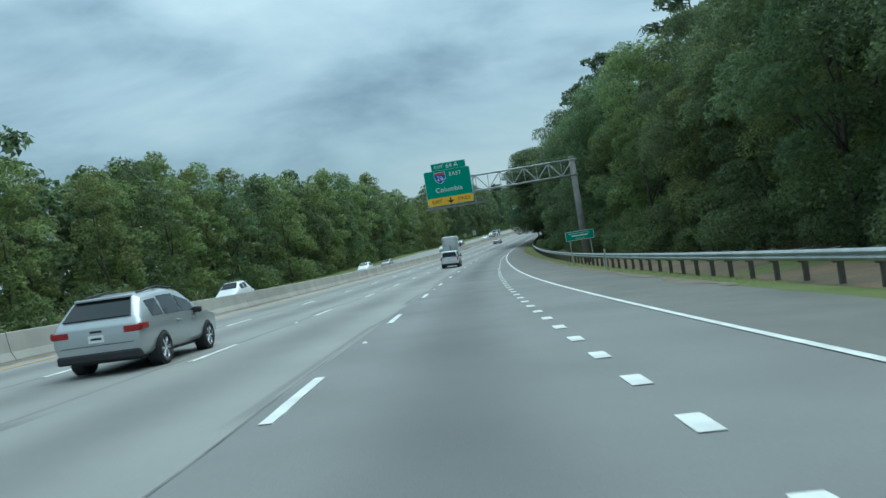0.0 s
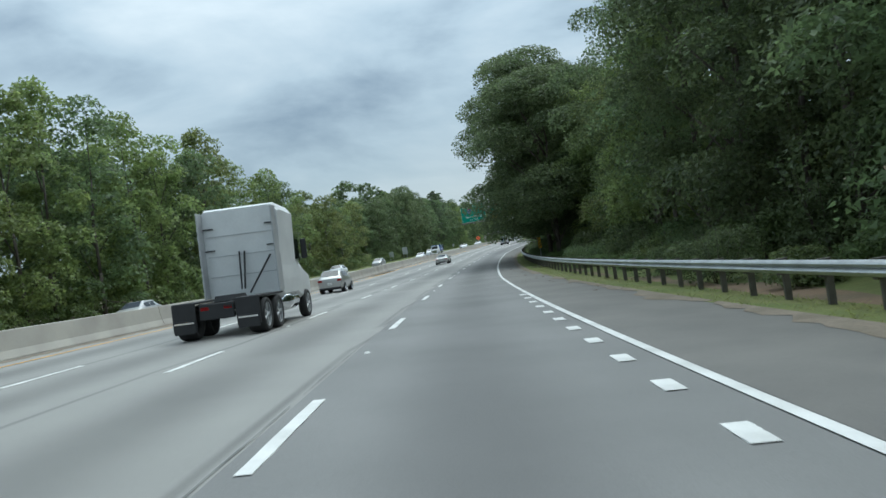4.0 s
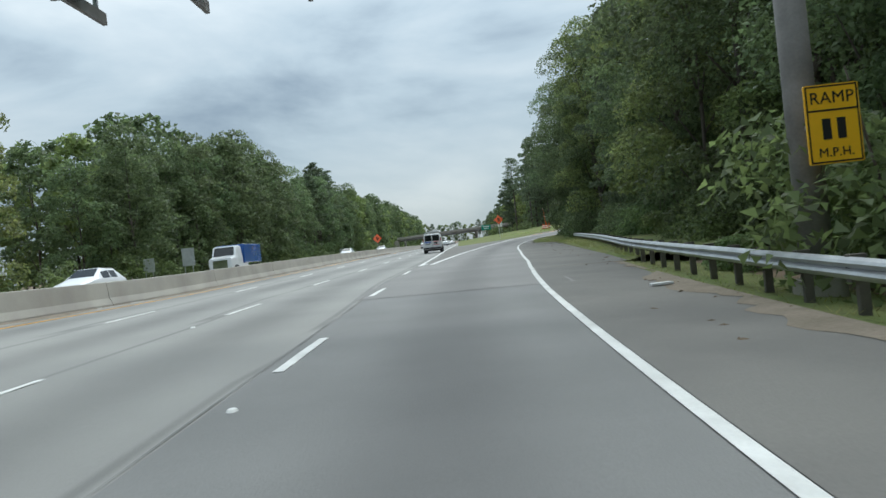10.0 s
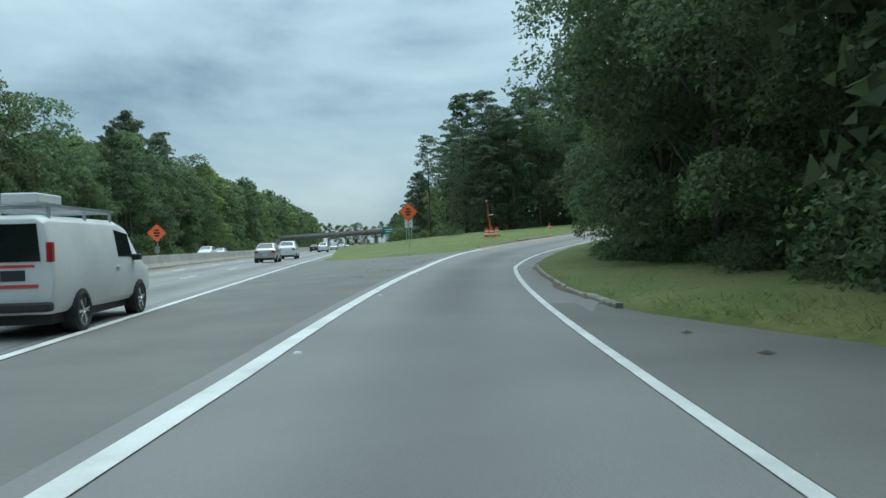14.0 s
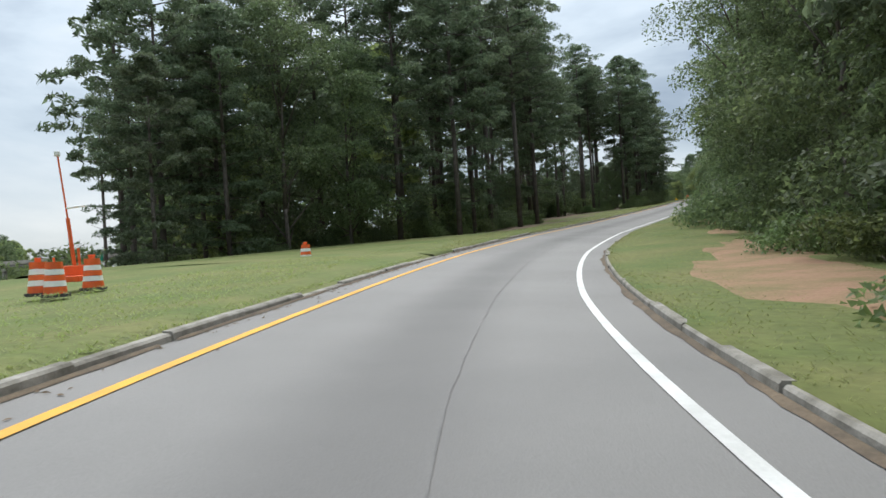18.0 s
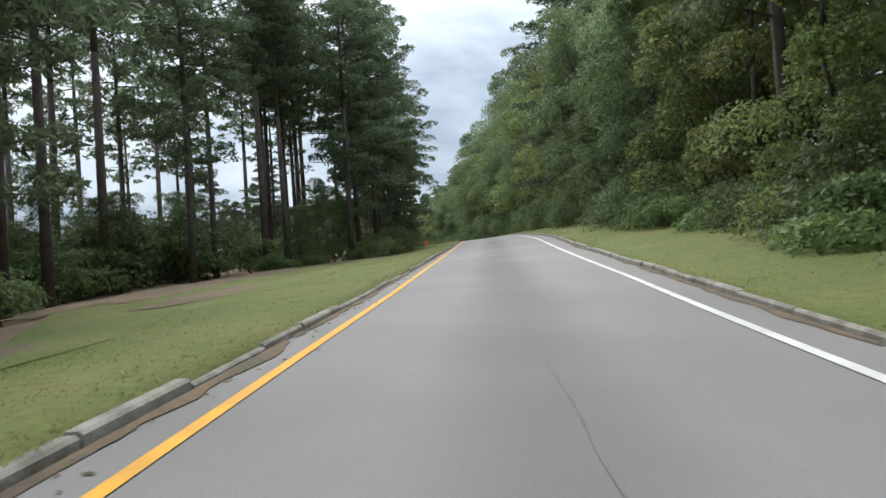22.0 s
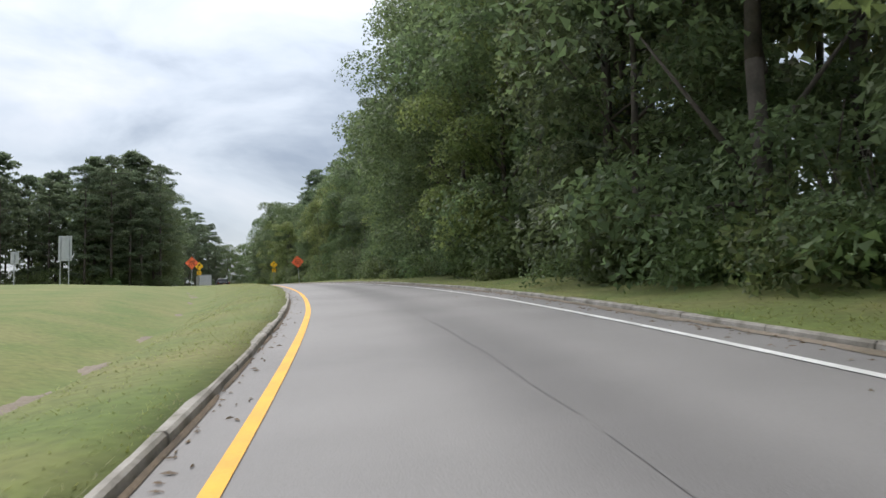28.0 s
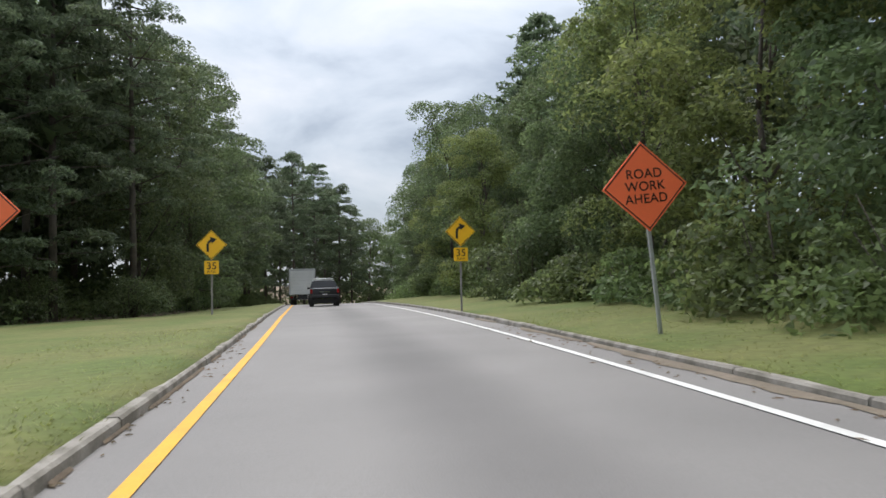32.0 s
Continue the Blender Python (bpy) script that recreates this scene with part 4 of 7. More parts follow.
edge = lambda s: kerb_lf(s) - lf_width(s) - 2.4
island_tall = lerp_of((386, 0.70), (394, 0.96), (410, 1.1), (440, 1.08), (503, 1.0))
row(RP, 387, 408, edge, 4.2, ("pine", "pine", "pine", "oak"), True, island_tall, 1.0)
row(RP, 408, 436, edge, 5.0, ("bare_pine", "bare_pine", "pine"), True, island_tall, 1.0)
for s, lat, sc in ((505.5, -8.0, 0.9), (511.5, -8.8, 0.92), (516.5, -10.5, 0.8)):
    p = on(RP, s, lat)
    plant("pine", p.x, p.y, True, sc)
row(RP, 404, 504, lambda s: edge(s) - 3.5, 3.6, ("oak", "pine", "oak"), True, lambda s: 0.32 if s < 438 else 0.36, 1.6)
row(RP, 434, 500, lambda s: edge(s) - 11, 4.5, ("oak", "pine"), True, lambda s: 0.36, 2.5)
row(RP, 396, 436, lambda s: edge(s) - 6, 5.0, ("bare_pine",), True, island_tall, 1.6)
row(RP, 436, 468, lambda s: edge(s) - 0.8, 5.0, ("bare_pine", "bare_pine", "pine"), True, island_tall, 1.4)
row(RP, 440, 500, lambda s: edge(s) - 8, 8.0, ("bare_pine",), True, island_tall, 1.6)
row(RP, 468, 511, lambda s: edge(s) - 1.0, 4.2, ("pine", "bare_pine", "pine"), True, island_tall, 0.8)
row(RP, 394, 409, lambda s: edge(s) - 11, 4.0, ("pine",), "mid", island_tall, 1.5, "island")
count, tries = 56, 0
while count and tries < 4000:
    tries += 1
    x, y = trng.uniform(60, 330), trng.uniform(330, 640)
    if island(x, y):
        plant("bare_pine", x, y, "mid", 0.95 if y < 415 else 1.05, "island")
        count -= 1
# the pine wood that ends the lawn
for k in range(4):
    lat = -15.0
    while lat > -95:
        p = on(RP, 652 + 8 * k + 0.05 * abs(lat) + trng.uniform(-2.5, 2.5), lat)
        plant(trng.choice(PINES), p.x, p.y, k == 0 and lat > -62, 0.86 if lat > -24 else 0.8, "" if k == 0 else "lawn")
        lat -= 5.5 * trng.uniform(0.7, 1.3)
row(RP, 652, RP_END + 110, lambda s: edge(s) + 0.4, 4.6, ("pine", "pine", "oak"), True, lambda s: 0.9, 1.0)
row(RP, 662, RP_END + 150, lambda s: edge(s) - 9, 6, PINES, False, lambda s: 0.9, wood="lawn")
# far woods that close the view all round
for s, lat0, lat1, line in ((HW_S1 + 25, -110, 110, HW), (RP["s"][-1] + 6, -90, 90, RP)):
    lat = lat0
    h, end = heading(line, line["s"][-1]), on(line, line["s"][-1])
    while lat < lat1:
        d = s - line["s"][-1]
        plant(trng.choice(MIXED), end.x + lat * math.cos(h) - d * math.sin(h), end.y + lat * math.sin(h) + d * math.cos(h), False, 1.0, "far")
        lat += 6.5 * trng.uniform(0.8, 1.2)
row(HW, HW_END + 170, HW_S1, lambda s: 30 + 6 * math.sin(s / 19), 7, MIXED, False, wood="far", keep=clear)
row(HW, HW_END + 170, HW_S1, lambda s: 44, 8, MIXED, False, wood="far", keep=clear)
# dense pines that round off the near end of the island wood
row(RP, 390, 396, lambda s: edge(s) - 5, 2.8, ("pine",), True, island_tall, 1.2)

for kind, wood, crown, x, y, z, turn, sc in TREES:
    tree = tagged(new(WORD[kind]), LABEL[kind], "tree", group="trees along the road")
    wide = 1.25 if kind == "tall_oak" else 1.0
    tree.matrix_basis = pose(x, y, z, 0, 0, turn) @ Matrix.Diagonal((sc * wide, sc * wide, sc / wide ** 0.3, 1))
    for nm, me in (("trunk", wood), ("crown", crown)):
        ob = new(nm, me)
        ob.parent = tree


def arrays(me):
    v = np.empty(len(me.vertices) * 3)
    me.vertices.foreach_get("co", v)
    i, n = np.empty(len(me.loops), np.int32), np.empty(len(me.polygons), np.int32)
    me.loops.foreach_get("vertex_index", i)
    me.polygons.foreach_get("loop_total", n)
    return v.reshape(-1, 3), i, n


CACHE = {}


def joined(name, items, mat, parent):
    """One mesh out of many placed copies: items of (mesh, x, y, z, turn in degrees, scale)."""
    V, I, N, base = [], [], [], 0
    for me, x, y, z, turn, sc in items:
        if me.name not in CACHE:
            CACHE[me.name] = arrays(me)
        v, i, n = CACHE[me.name]
        c, q = math.cos(radians(turn)), math.sin(radians(turn))
        V.append(v @ np.array([[c, q, 0], [-q, c, 0], [0, 0, 1]]) * sc + np.array([x, y, z]))
        I.append(i + base)
        N.append(n)
        base += len(v)
    V, I, N = np.concatenate(V), np.concatenate(I), np.concatenate(N)
    me = bpy.data.meshes.new(name)
    me.vertices.add(len(V))
    me.vertices.foreach_set("co", V.astype(np.float32).ravel())
    me.loops.add(len(I))
    me.loops.foreach_set("vertex_index", I)
    me.polygons.add(len(N))
    me.polygons.foreach_set("loop_start", np.concatenate([[0], np.cumsum(N)[:-1]]).astype(np.int32))
    me.update(calc_edges=True)
    me.materials.append(mat)
    ob = new(name, me)
    ob.parent = parent
    return ob


WOOD_LABEL = {"right": "mixed green woodland behind the guardrail", "ramp": "mixed green woodland beyond the ramp's verge", "left": "mixed woodland beyond the opposite carriageway",
              "island": "dense pine wood inside the ramp's bend", "lawn": "pine wood behind the mown lawn", "far": "distant green woodland closing the view"}
for word, items in WOODS.items():
    wood_thing = tagged(new("woodland"), WOOD_LABEL[word], "woodland", kind="stuff")
    for leaf in (leaf_oak, leaf_gum, leaf_pine):
        chosen = [(c, x, y, z, t, sc) for _, w, c, x, y, z, t, sc in items if c.materials[0] == leaf]
        if chosen:
            joined("foliage", chosen, leaf, wood_thing)
    joined("trunks", [(w, x, y, z, t, sc) for _, w, c, x, y, z, t, sc in items], bark, wood_thing)


# ---- bushes: stems and foliage
def bush_stems(seed, width, height):
    rng = np.random.default_rng(seed)
    out = []
    for i in range(7):
        a, q = rng.uniform(0, 6.3), rng.uniform(0.15, 0.42) * width
        out.append(((math.cos(a) * 0.15, math.sin(a) * 0.15, -0.3), (math.cos(a) * q, math.sin(a) * q, height * rng.uniform(0.5, 0.85)), 0.035, 0.01))
    return wood_mesh("stem", out, 4)


KINDS = ((5, 3.6, leaf_vine), (6, 4.6, leaf_oak), (4.5, 2.6, leaf_vine))
FINE = (bush_mesh(107, 5, 3.4, 0.115, 5200, leaf_oak), bush_stems(127, 5, 3.4))
BUSH = [(bush_mesh(101 + i, w, h, 0.115, 5000, m), bush_stems(121 + i, w, h)) for i, (w, h, m) in enumerate(KINDS)] + [FINE]
LOW = [bush_mesh(141 + i, w, h, 0.24, 1000, leaf_vine) for i, (w, h) in enumerate(((6, 4.2), (7, 5.4)))]


def bush_at(x, y, scale, label="tangled green undergrowth at the edge of the wood", group="undergrowth at the wood's edge", k=None):
    foliage, stems = BUSH[trng.randrange(3) if k is None else k]
    thing = tagged(new("bush"), label, "bush", group=group)
    thing.matrix_basis = pose(x, y, float(ground_height(x, y)[0]) - 0.1, 0, 0, trng.uniform(0, 360)) @ Matrix.Scale(scale * trng.uniform(0.75, 1.2), 4)
    for nm, me in (("foliage", foliage), ("stem", stems)):
        ob = new(nm, me)
        ob.parent = thing


def bushes(line, s0, s1, lat, spacing, scale=1.0, k=None):
    s = s0
    while s < s1:
        p = on(line, s, lat(s) + trng.uniform(-1.0, 1.0))
        bush_at(p.x, p.y, scale, k=k)
        s += spacing * trng.uniform(0.7, 1.3)


bushes(HW, 4, HW_END, lambda s: right1(s) - 1.6, 4.2, 0.85)
bushes(RP, HW_END, 302, lambda s: rp1(s) - 2.2, 4.2)
bushes(RP, 302, 352, lambda s: rp1(s) - 0.3, 3.6, 0.8, 3)
bushes(RP, 352, RP_END + 60, lambda s: rp1(s) - 2.2, 4.2)
bushes(RP, 505, 625, lambda s: rp1(s) - 0.2, 3.2, 1.3)
bushes(RP, 388, 436, lambda s: edge(s) - 0.6, 3.4, 0.62)
bushes(RP, 500, 520, lambda s: -9.5, 2.6, 0.8)
bushes(RP, 466, 511, lambda s: edge(s) - 0.6, 3.0, 0.7)
bushes(RP, 434, 470, lambda s: edge(s) - 3.5, 3.4, 1.25)
bushes(RP, 434, 470, lambda s: edge(s) - 9, 3.2, 1.5)
bushes(HW, 118, 246, lambda s: rail_lat(s) + 2.6, 3.6, 0.5)
bushes(HW, 140, 232, lambda s: rail_lat(s) + 4.8, 3.6, 0.75)
bushes(RP, 652, RP_END + 40, lambda s: edge(s) + 0.4, 5, 0.8)
p = on(HW, 236.8, 8.9)
bush_at(p.x, p.y, 1.35)
bush_at(95.4, 423.7, 0.9, "rounded yellow-green bush standing alone on the grass", "", 0)

under = []
for line, s0, s1, lat, gap in ((RP, 384, 436, lambda s: edge(s) - 4, 3.2), (RP, 384, 503, lambda s: edge(s) - 12, 4.5), (HW, -10, HW_S1, lambda s: -39.5, 5), (HW, -10, HW_END, lambda s: right1(s) + 3, 4.5),
                               (HW, 450, 520, lambda s: 24, 5), (RP, HW_END, RP_END + 150, lambda s: rp1(s) + 3, 4.5), (RP, 656, RP_END + 150, lambda s: edge(s) - 4, 4)):
    s = s0
    while s < s1:
        p = on(line, s, lat(s) + trng.uniform(-1.5, 1.5))
        if clear(p):
            under.append((LOW[trng.randrange(2)], p.x, p.y, float(ground_height(p.x, p.y)[0]) - 0.2, trng.uniform(0, 360), trng.uniform(0.6, 1.1)))
        s += gap * trng.uniform(0.7, 1.3)
for k in range(3):
    lat = -17.0
    while lat > -95:
        p = on(RP, 653 + 9 * k + 0.05 * abs(lat), lat)
        under.append((LOW[trng.randrange(2)], p.x, p.y, float(ground_height(p.x, p.y)[0]) - 0.2, trng.uniform(0, 360), trng.uniform(0.6, 1.1)))
        lat -= 4.2
brush = tagged(new("undergrowth"), "dark tangled undergrowth below the trees", "undergrowth", kind="stuff")
joined("foliage", under, leaf_vine, brush)

# ---- signs and gantries
sign_green = material("green_sign_sheeting", (0.0, 0.30, 0.20), 0.45, vary=0.08, scale=1.2, fine=12, tint=(0.0, 0.26, 0.17))
sign_yellow = material("yellow_sign_sheeting", (0.95, 0.53, 0.015), 0.45, vary=0.06, scale=1.5, fine=12, tint=(0.88, 0.47, 0.012))
sign_orange = material("orange_sign_sheeting", (1.0, 0.19, 0.07), 0.5, vary=0.06, scale=1.5, fine=12, tint=(0.95, 0.17, 0.06))
sign_white = material("white_sign_sheeting", (0.82, 0.82, 0.80), 0.45, vary=0.05, scale=2, fine=12)
sign_black = material("black_sign_ink", (0.015, 0.015, 0.015), 0.5, vary=0.1, scale=2, fine=12)
sign_blue = material("blue_sign_sheeting", (0.01, 0.09, 0.42), 0.45, vary=0.06, scale=2, fine=12)
sign_red = material("red_sign_sheeting", (0.50, 0.06, 0.06), 0.45, vary=0.08, scale=2, fine=12)
sign_back = material("bare_aluminium", (0.50, 0.51, 0.52), 0.5, 0.3, vary=0.1, scale=1.5, fine=15, tint=(0.40, 0.41, 0.42))
dark_steel = material("weathering_steel", (0.27, 0.255, 0.245), 0.7, 0.15, vary=0.2, scale=1.5, fine=20, tint=(0.19, 0.18, 0.17))


def text_part(words, size, x, z, mat, parent, y=-0.03, align="CENTER", width=1.0):
    """Flat lettering on a sign's face, which looks to -y."""
    cu = bpy.data.curves.new("lettering", "FONT")
    cu.body, cu.size, cu.align_x, cu.align_y, cu.extrude = words, size * 1.38, align, "CENTER", 0.003
    cu.space_character = 1.04
    tmp = bpy.data.objects.new("lettering", cu)
    scene.collection.objects.link(tmp)
    me = bpy.data.meshes.new_from_object(tmp.evaluated_get(bpy.context.evaluated_depsgraph_get()))
    bpy.data.objects.remove(tmp)
    bpy.data.curves.remove(cu)
    me.materials.clear()
    me.materials.append(mat)
    ob = new("lettering", me)
    ob.parent = parent
    ob.matrix_basis = Matrix.Translation((x, y, z)) @ pose(0, 0, 0, 90) @ Matrix.Diagonal((width, 1, 1, 1))
    return ob


def plate_bm(x0, x1, z0, z1, radius=0.12, y0=-0.02, y1=0.02):
    """An upright plate with rounded corners."""
    bm = bmesh.new()
    pts = []
    for cx, cz, a0 in ((x1 - radius, z1 - radius, 0), (x0 + radius, z1 - radius, 90), (x0 + radius, z0 + radius, 180), (x1 - radius, z0 + radius, 270)):
        pts += [(cx + radius * math.cos(radians(a0 + a)), cz + radius * math.sin(radians(a0 + a))) for a in (0, 30, 60, 90)]
    vs = [[bm.verts.new((x, y, z)) for x, z in pts] for y in (y0, y1)]
    bm.faces.new(vs[0][::-1])
    bm.faces.new(vs[1])
    n = len(pts)
    for i in range(n):
        bm.faces.new((vs[0][i], vs[0][(i + 1) % n], vs[1][(i + 1) % n], vs[1][i]))
    bmesh.ops.recalc_face_normals(bm, faces=bm.faces)
    return bm


def outline_bm(pts, y0, y1):
    bm = bmesh.new()
    vs = [[bm.verts.new((x, y, z)) for x, z in pts] for y in (y0, y1)]
    bm.faces.new(vs[0])
    bm.faces.new(vs[1][::-1])
    n = len(pts)
    for i in range(n):
        bm.faces.new((vs[0][i], vs[0][(i + 1) % n], vs[1][(i + 1) % n], vs[1][i]))
    bmesh.ops.recalc_face_normals(bm, faces=bm.faces)
    return bm


def shield(parent, x, z, size):
    """Interstate shield: blue body, red crown, white rim, number."""
    right = [(0, 0.50), (0.24, 0.44), (0.44, 0.50), (0.50, 0.22), (0.46, -0.10), (0.30, -0.34), (0, -0.52)]
    body = right + [(-a, b) for a, b in right[-2:0:-1]]
    at = lambda k: [(x + a * size * k, z + b * size * k) for a, b in body]
    rim = part("shield", outline_bm(at(1.0), -0.032, -0.02), sign_white, parent)
    part("shield_field", outline_bm(at(0.92), -0.036, -0.03), sign_blue, rim)
    top = [(0, 0.46), (0.22, 0.405), (0.41, 0.46), (0.455, 0.25), (-0.455, 0.25), (-0.41, 0.46), (-0.22, 0.405)]
    part("shield_crown", outline_bm([(x + a * size, z + b * size) for a, b in top], -0.040, -0.03), sign_red, rim)
    text_part("26", size * 0.40, x, z - size * 0.06, sign_white, rim, y=-0.042)


def guide_panel(parent, x0, x1, z0, z1, tab, direction, place, extra, yellow, arrow):
    w = x1 - x0
    face = part("sign_panel", plate_bm(x0, x1, z0, z1), sign_green, parent, "green guide sign panel with white lettering")
    part("panel_border", plate_bm(x0 - 0.03, x1 + 0.03, z0 - 0.03, z1 + 0.03, y0=-0.012, y1=0.012), sign_white, face)
    part("panel_back", boxes((x0 + 0.1, x1 - 0.1, 0.022, 0.08, z0 + 0.3, z0 + 0.4), (x0 + 0.1, x1 - 0.1, 0.022, 0.08, z1 - 0.4, z1 - 0.3)), galv, face)
    tabs = part("exit_tab", plate_bm(*tab, z1 + 0.02, z1 + 0.60, radius=0.08), sign_green, parent, "green exit number tab")
    part("tab_border", plate_bm(tab[0] - 0.03, tab[1] + 0.03, z1 + 0.0, z1 + 0.63, radius=0.08, y0=-0.012, y1=0.012), sign_white, tabs)
    text_part("EXIT", 0.26, tab[0] + 0.62, z1 + 0.30, sign_white, tabs)
    text_part(extra[0], 0.38, tab[0] + 1.75, z1 + 0.31, sign_white, tabs)
    base = z0
    if yellow:
        base = z0 + 0.66
        strip = part("exit_only_strip", plate_bm(x0 + 0.02, x1 - 0.02, z0 + 0.02, base, y0=-0.028), sign_yellow, face, "yellow exit only strip")
        if arrow == "down":
            text_part("EXIT", 0.30, x0 + w * 0.2, z0 + 0.33, sign_black, strip)
            text_part("ONLY", 0.30, x0 + w * 0.8, z0 + 0.33, sign_black, strip)
            c = (x0 + x1) / 2
            part("arrow", outline_bm([(c - 0.06, z0 + 0.58), (c + 0.06, z0 + 0.58), (c + 0.06, z0 + 0.32), (c + 0.30, z0 + 0.36), (c, z0 + 0.08), (c - 0.30, z0 + 0.36), (c - 0.06, z0 + 0.32)], -0.036, -0.03), sign_black, strip)
        else:
            text_part("EXIT ONLY", 0.32, (x0 + x1) / 2, z0 + 0.33, sign_black, strip)
    shield(face, x0 + w * 0.34, z1 - 0.62, 1.0)
    text_part(direction, 0.34, x0 + w * 0.68, z1 - 0.42, sign_white, face)
    text_part(place, 0.42, (x0 + x1) / 2, (base + 0.62) if yellow else base + 0.98, sign_white, face)
    if len(extra) > 1:
        text_part(extra[1], 0.32, (x0 + x1) / 2, base + 0.36, sign_white, face)
    if arrow == "up":
        a = [(-0.07, -0.38), (0.07, -0.38), (0.07, 0.08), (0.30, 0.02), (0, 0.42), (-0.30, 0.02), (-0.07, 0.08)]
        r = math.radians(-40)
        part("arrow", outline_bm([(x0 + w * 0.84 + p * math.cos(r) - q * math.sin(r), z1 - 0.72 + p * math.sin(r) + q * math.cos(r)) for p, q in a], -0.03, -0.02), sign_white, face)


def gantry(name, s, post_at, reach, top, bottom, walk_z, panels, label):
    """A cantilever sign bridge: round post, box truss of tubes, a lamp walkway under the panels."""
    p, h = on(HW, s), heading(HW, s)
    thing = tagged(new(name), label, "sign gantry")
    thing.matrix_basis = pose(p.x, p.y, p.z, 0, 0, math.degrees(h))
    bm = bmesh.new()
    tube(bm, (post_at, 0.55, -1.2), (post_at - 0.05, 0.55, top + 0.25), 0.30, 0.24, 16)
    part("post", bm, dark_steel, thing, "dark weathered steel post", smooth=True)
    part("post_cap", tube(bmesh.new(), (post_at - 0.05, 0.55, top + 0.25), (post_at - 0.05, 0.55, top + 0.30), 0.28, 0.2, 16), dark_steel, thing)
    bm = bmesh.new()
    tube(bm, (post_at, 0.55, -0.3), (post_at, 0.55, 0.05), 0.45, 0.45, 16)
    part("footing", bm, concrete, thing)
    for y in (0.25, 0.85):
        for z in (bottom, top):
            part("chord", tube(bmesh.new(), (reach, y, z), (post_at + 0.3, y, z), 0.06, sides=8), galv, thing, smooth=True)
    n = max(4, int((post_at - reach) / 1.0))
    for i in range(n):
        a, b = reach + (post_at - reach) * i / n, reach + (post_at - reach) * (i + 1) / n
        for y in (0.25, 0.85):
            part("brace", tube(bmesh.new(), (a, y, bottom if i % 2 else top), (b, y, top if i % 2 else bottom), 0.032, sides=6), galv, thing)
        part("strut", tube(bmesh.new(), (a, 0.25, top), (a, 0.25, bottom), 0.03, sides=6), galv, thing)
        part("cross_strut", tube(bmesh.new(), (a, 0.25, bottom), (a, 0.85, bottom if i % 2 else top), 0.03, sides=6), galv, thing)
    x0, x1 = panels[0][0] - 0.15, panels[-1][1] + 1.3
    part("walkway", boxes((x0, x1, -1.12, -0.58, walk_z, walk_z + 0.05)), dark_steel, thing)
    for y in (-1.18, -0.58):
        part("walkway_rail", boxes((x0, x1, y, y + 0.06, walk_z - 0.06, walk_z + 0.08)), dark_steel, thing)
    k = int((x1 - x0) / 1.9)
    for i in range(k + 1):
        x = x0 + 0.4 + i * 1.9
        if x < x1:
            part("bracket", outline_bm([(x - 0.04, walk_z), (x + 0.04, walk_z), (x + 0.04, walk_z - 0.22), (x - 0.04, walk_z - 0.22)], -1.5, 0.5), dark_steel, thing)
            part("hanger", tube(bmesh.new(), (x, 0.2, walk_z), (x, 0.2, top + 0.1), 0.045, sides=6), galv, thing)
    for x0, x1, z0, z1, tab, direction, place, extra, yellow, arrow in panels:
        guide_panel(thing, x0, x1, z0, z1, tab, direction, place, extra, yellow, arrow)
    return thing


gantry("sign_gantry", 63.0, 9.5, -3.0, 8.15, 6.85, 5.78, [(-3.12, 0.78, 6.05, 9.0, (-2.4, 0.5), "EAST", "Columbia", ("64 A",), True, "down")],
       "steel cantilever gantry with one green and yellow exit sign")
gantry("sign_gantry", 235.0, 6.35, -6.2, 8.12, 6.9, 6.2, [(-6.22, -1.70, 6.40, 9.13, (-4.75, -2.05), "WEST", "Spartanburg", ("64 B", "1/4 MILE"), False, ""),
       (-0.82, 3.50, 6.42, 9.20, (0.36, 3.18), "EAST", "Columbia", ("64 A",), True, "up")], "steel cantilever gantry with two green exit signs")


def posted(name, line, s, lat, label, ground_up=0.0, lean=0.0, face_turn=0.0):
    p, h = on(line, s, lat, ground_up), heading(line, s)
    ob = tagged(new(name), label, "road sign")
    ob.matrix_basis = pose(p.x, p.y, p.z, 0, lean, math.degrees(h) + face_turn)
    return ob


def post_part(thing, x, z1, r=0.035, mat=None, z0=-0.6):
    return part("post", boxes((x - r, x + r, 0.022, 0.022 + 2 * r, z0, z1), bevel=0.008), mat or galv, thing)


def diamond(parent, z, side, mat, name="sign_plate"):
    d = side / math.sqrt(2)
    face = part(name, outline_bm([(0, z - d), (d, z), (0, z + d), (-d, z)], -0.012, 0.012), mat, parent)
    e, f = d * 0.955, d * 0.915
    bm = bmesh.new()
    ring = [[bm.verts.new((x * k, -0.016, z + q * k)) for x, q in ((0, -1), (1, 0), (0, 1), (-1, 0))] for k in (e, f)]
    for i in range(4):
        bm.faces.new((ring[0][i], ring[0][(i + 1) % 4], ring[1][(i + 1) % 4], ring[1][i]))
    part("border", bm, sign_black, face)
    return face


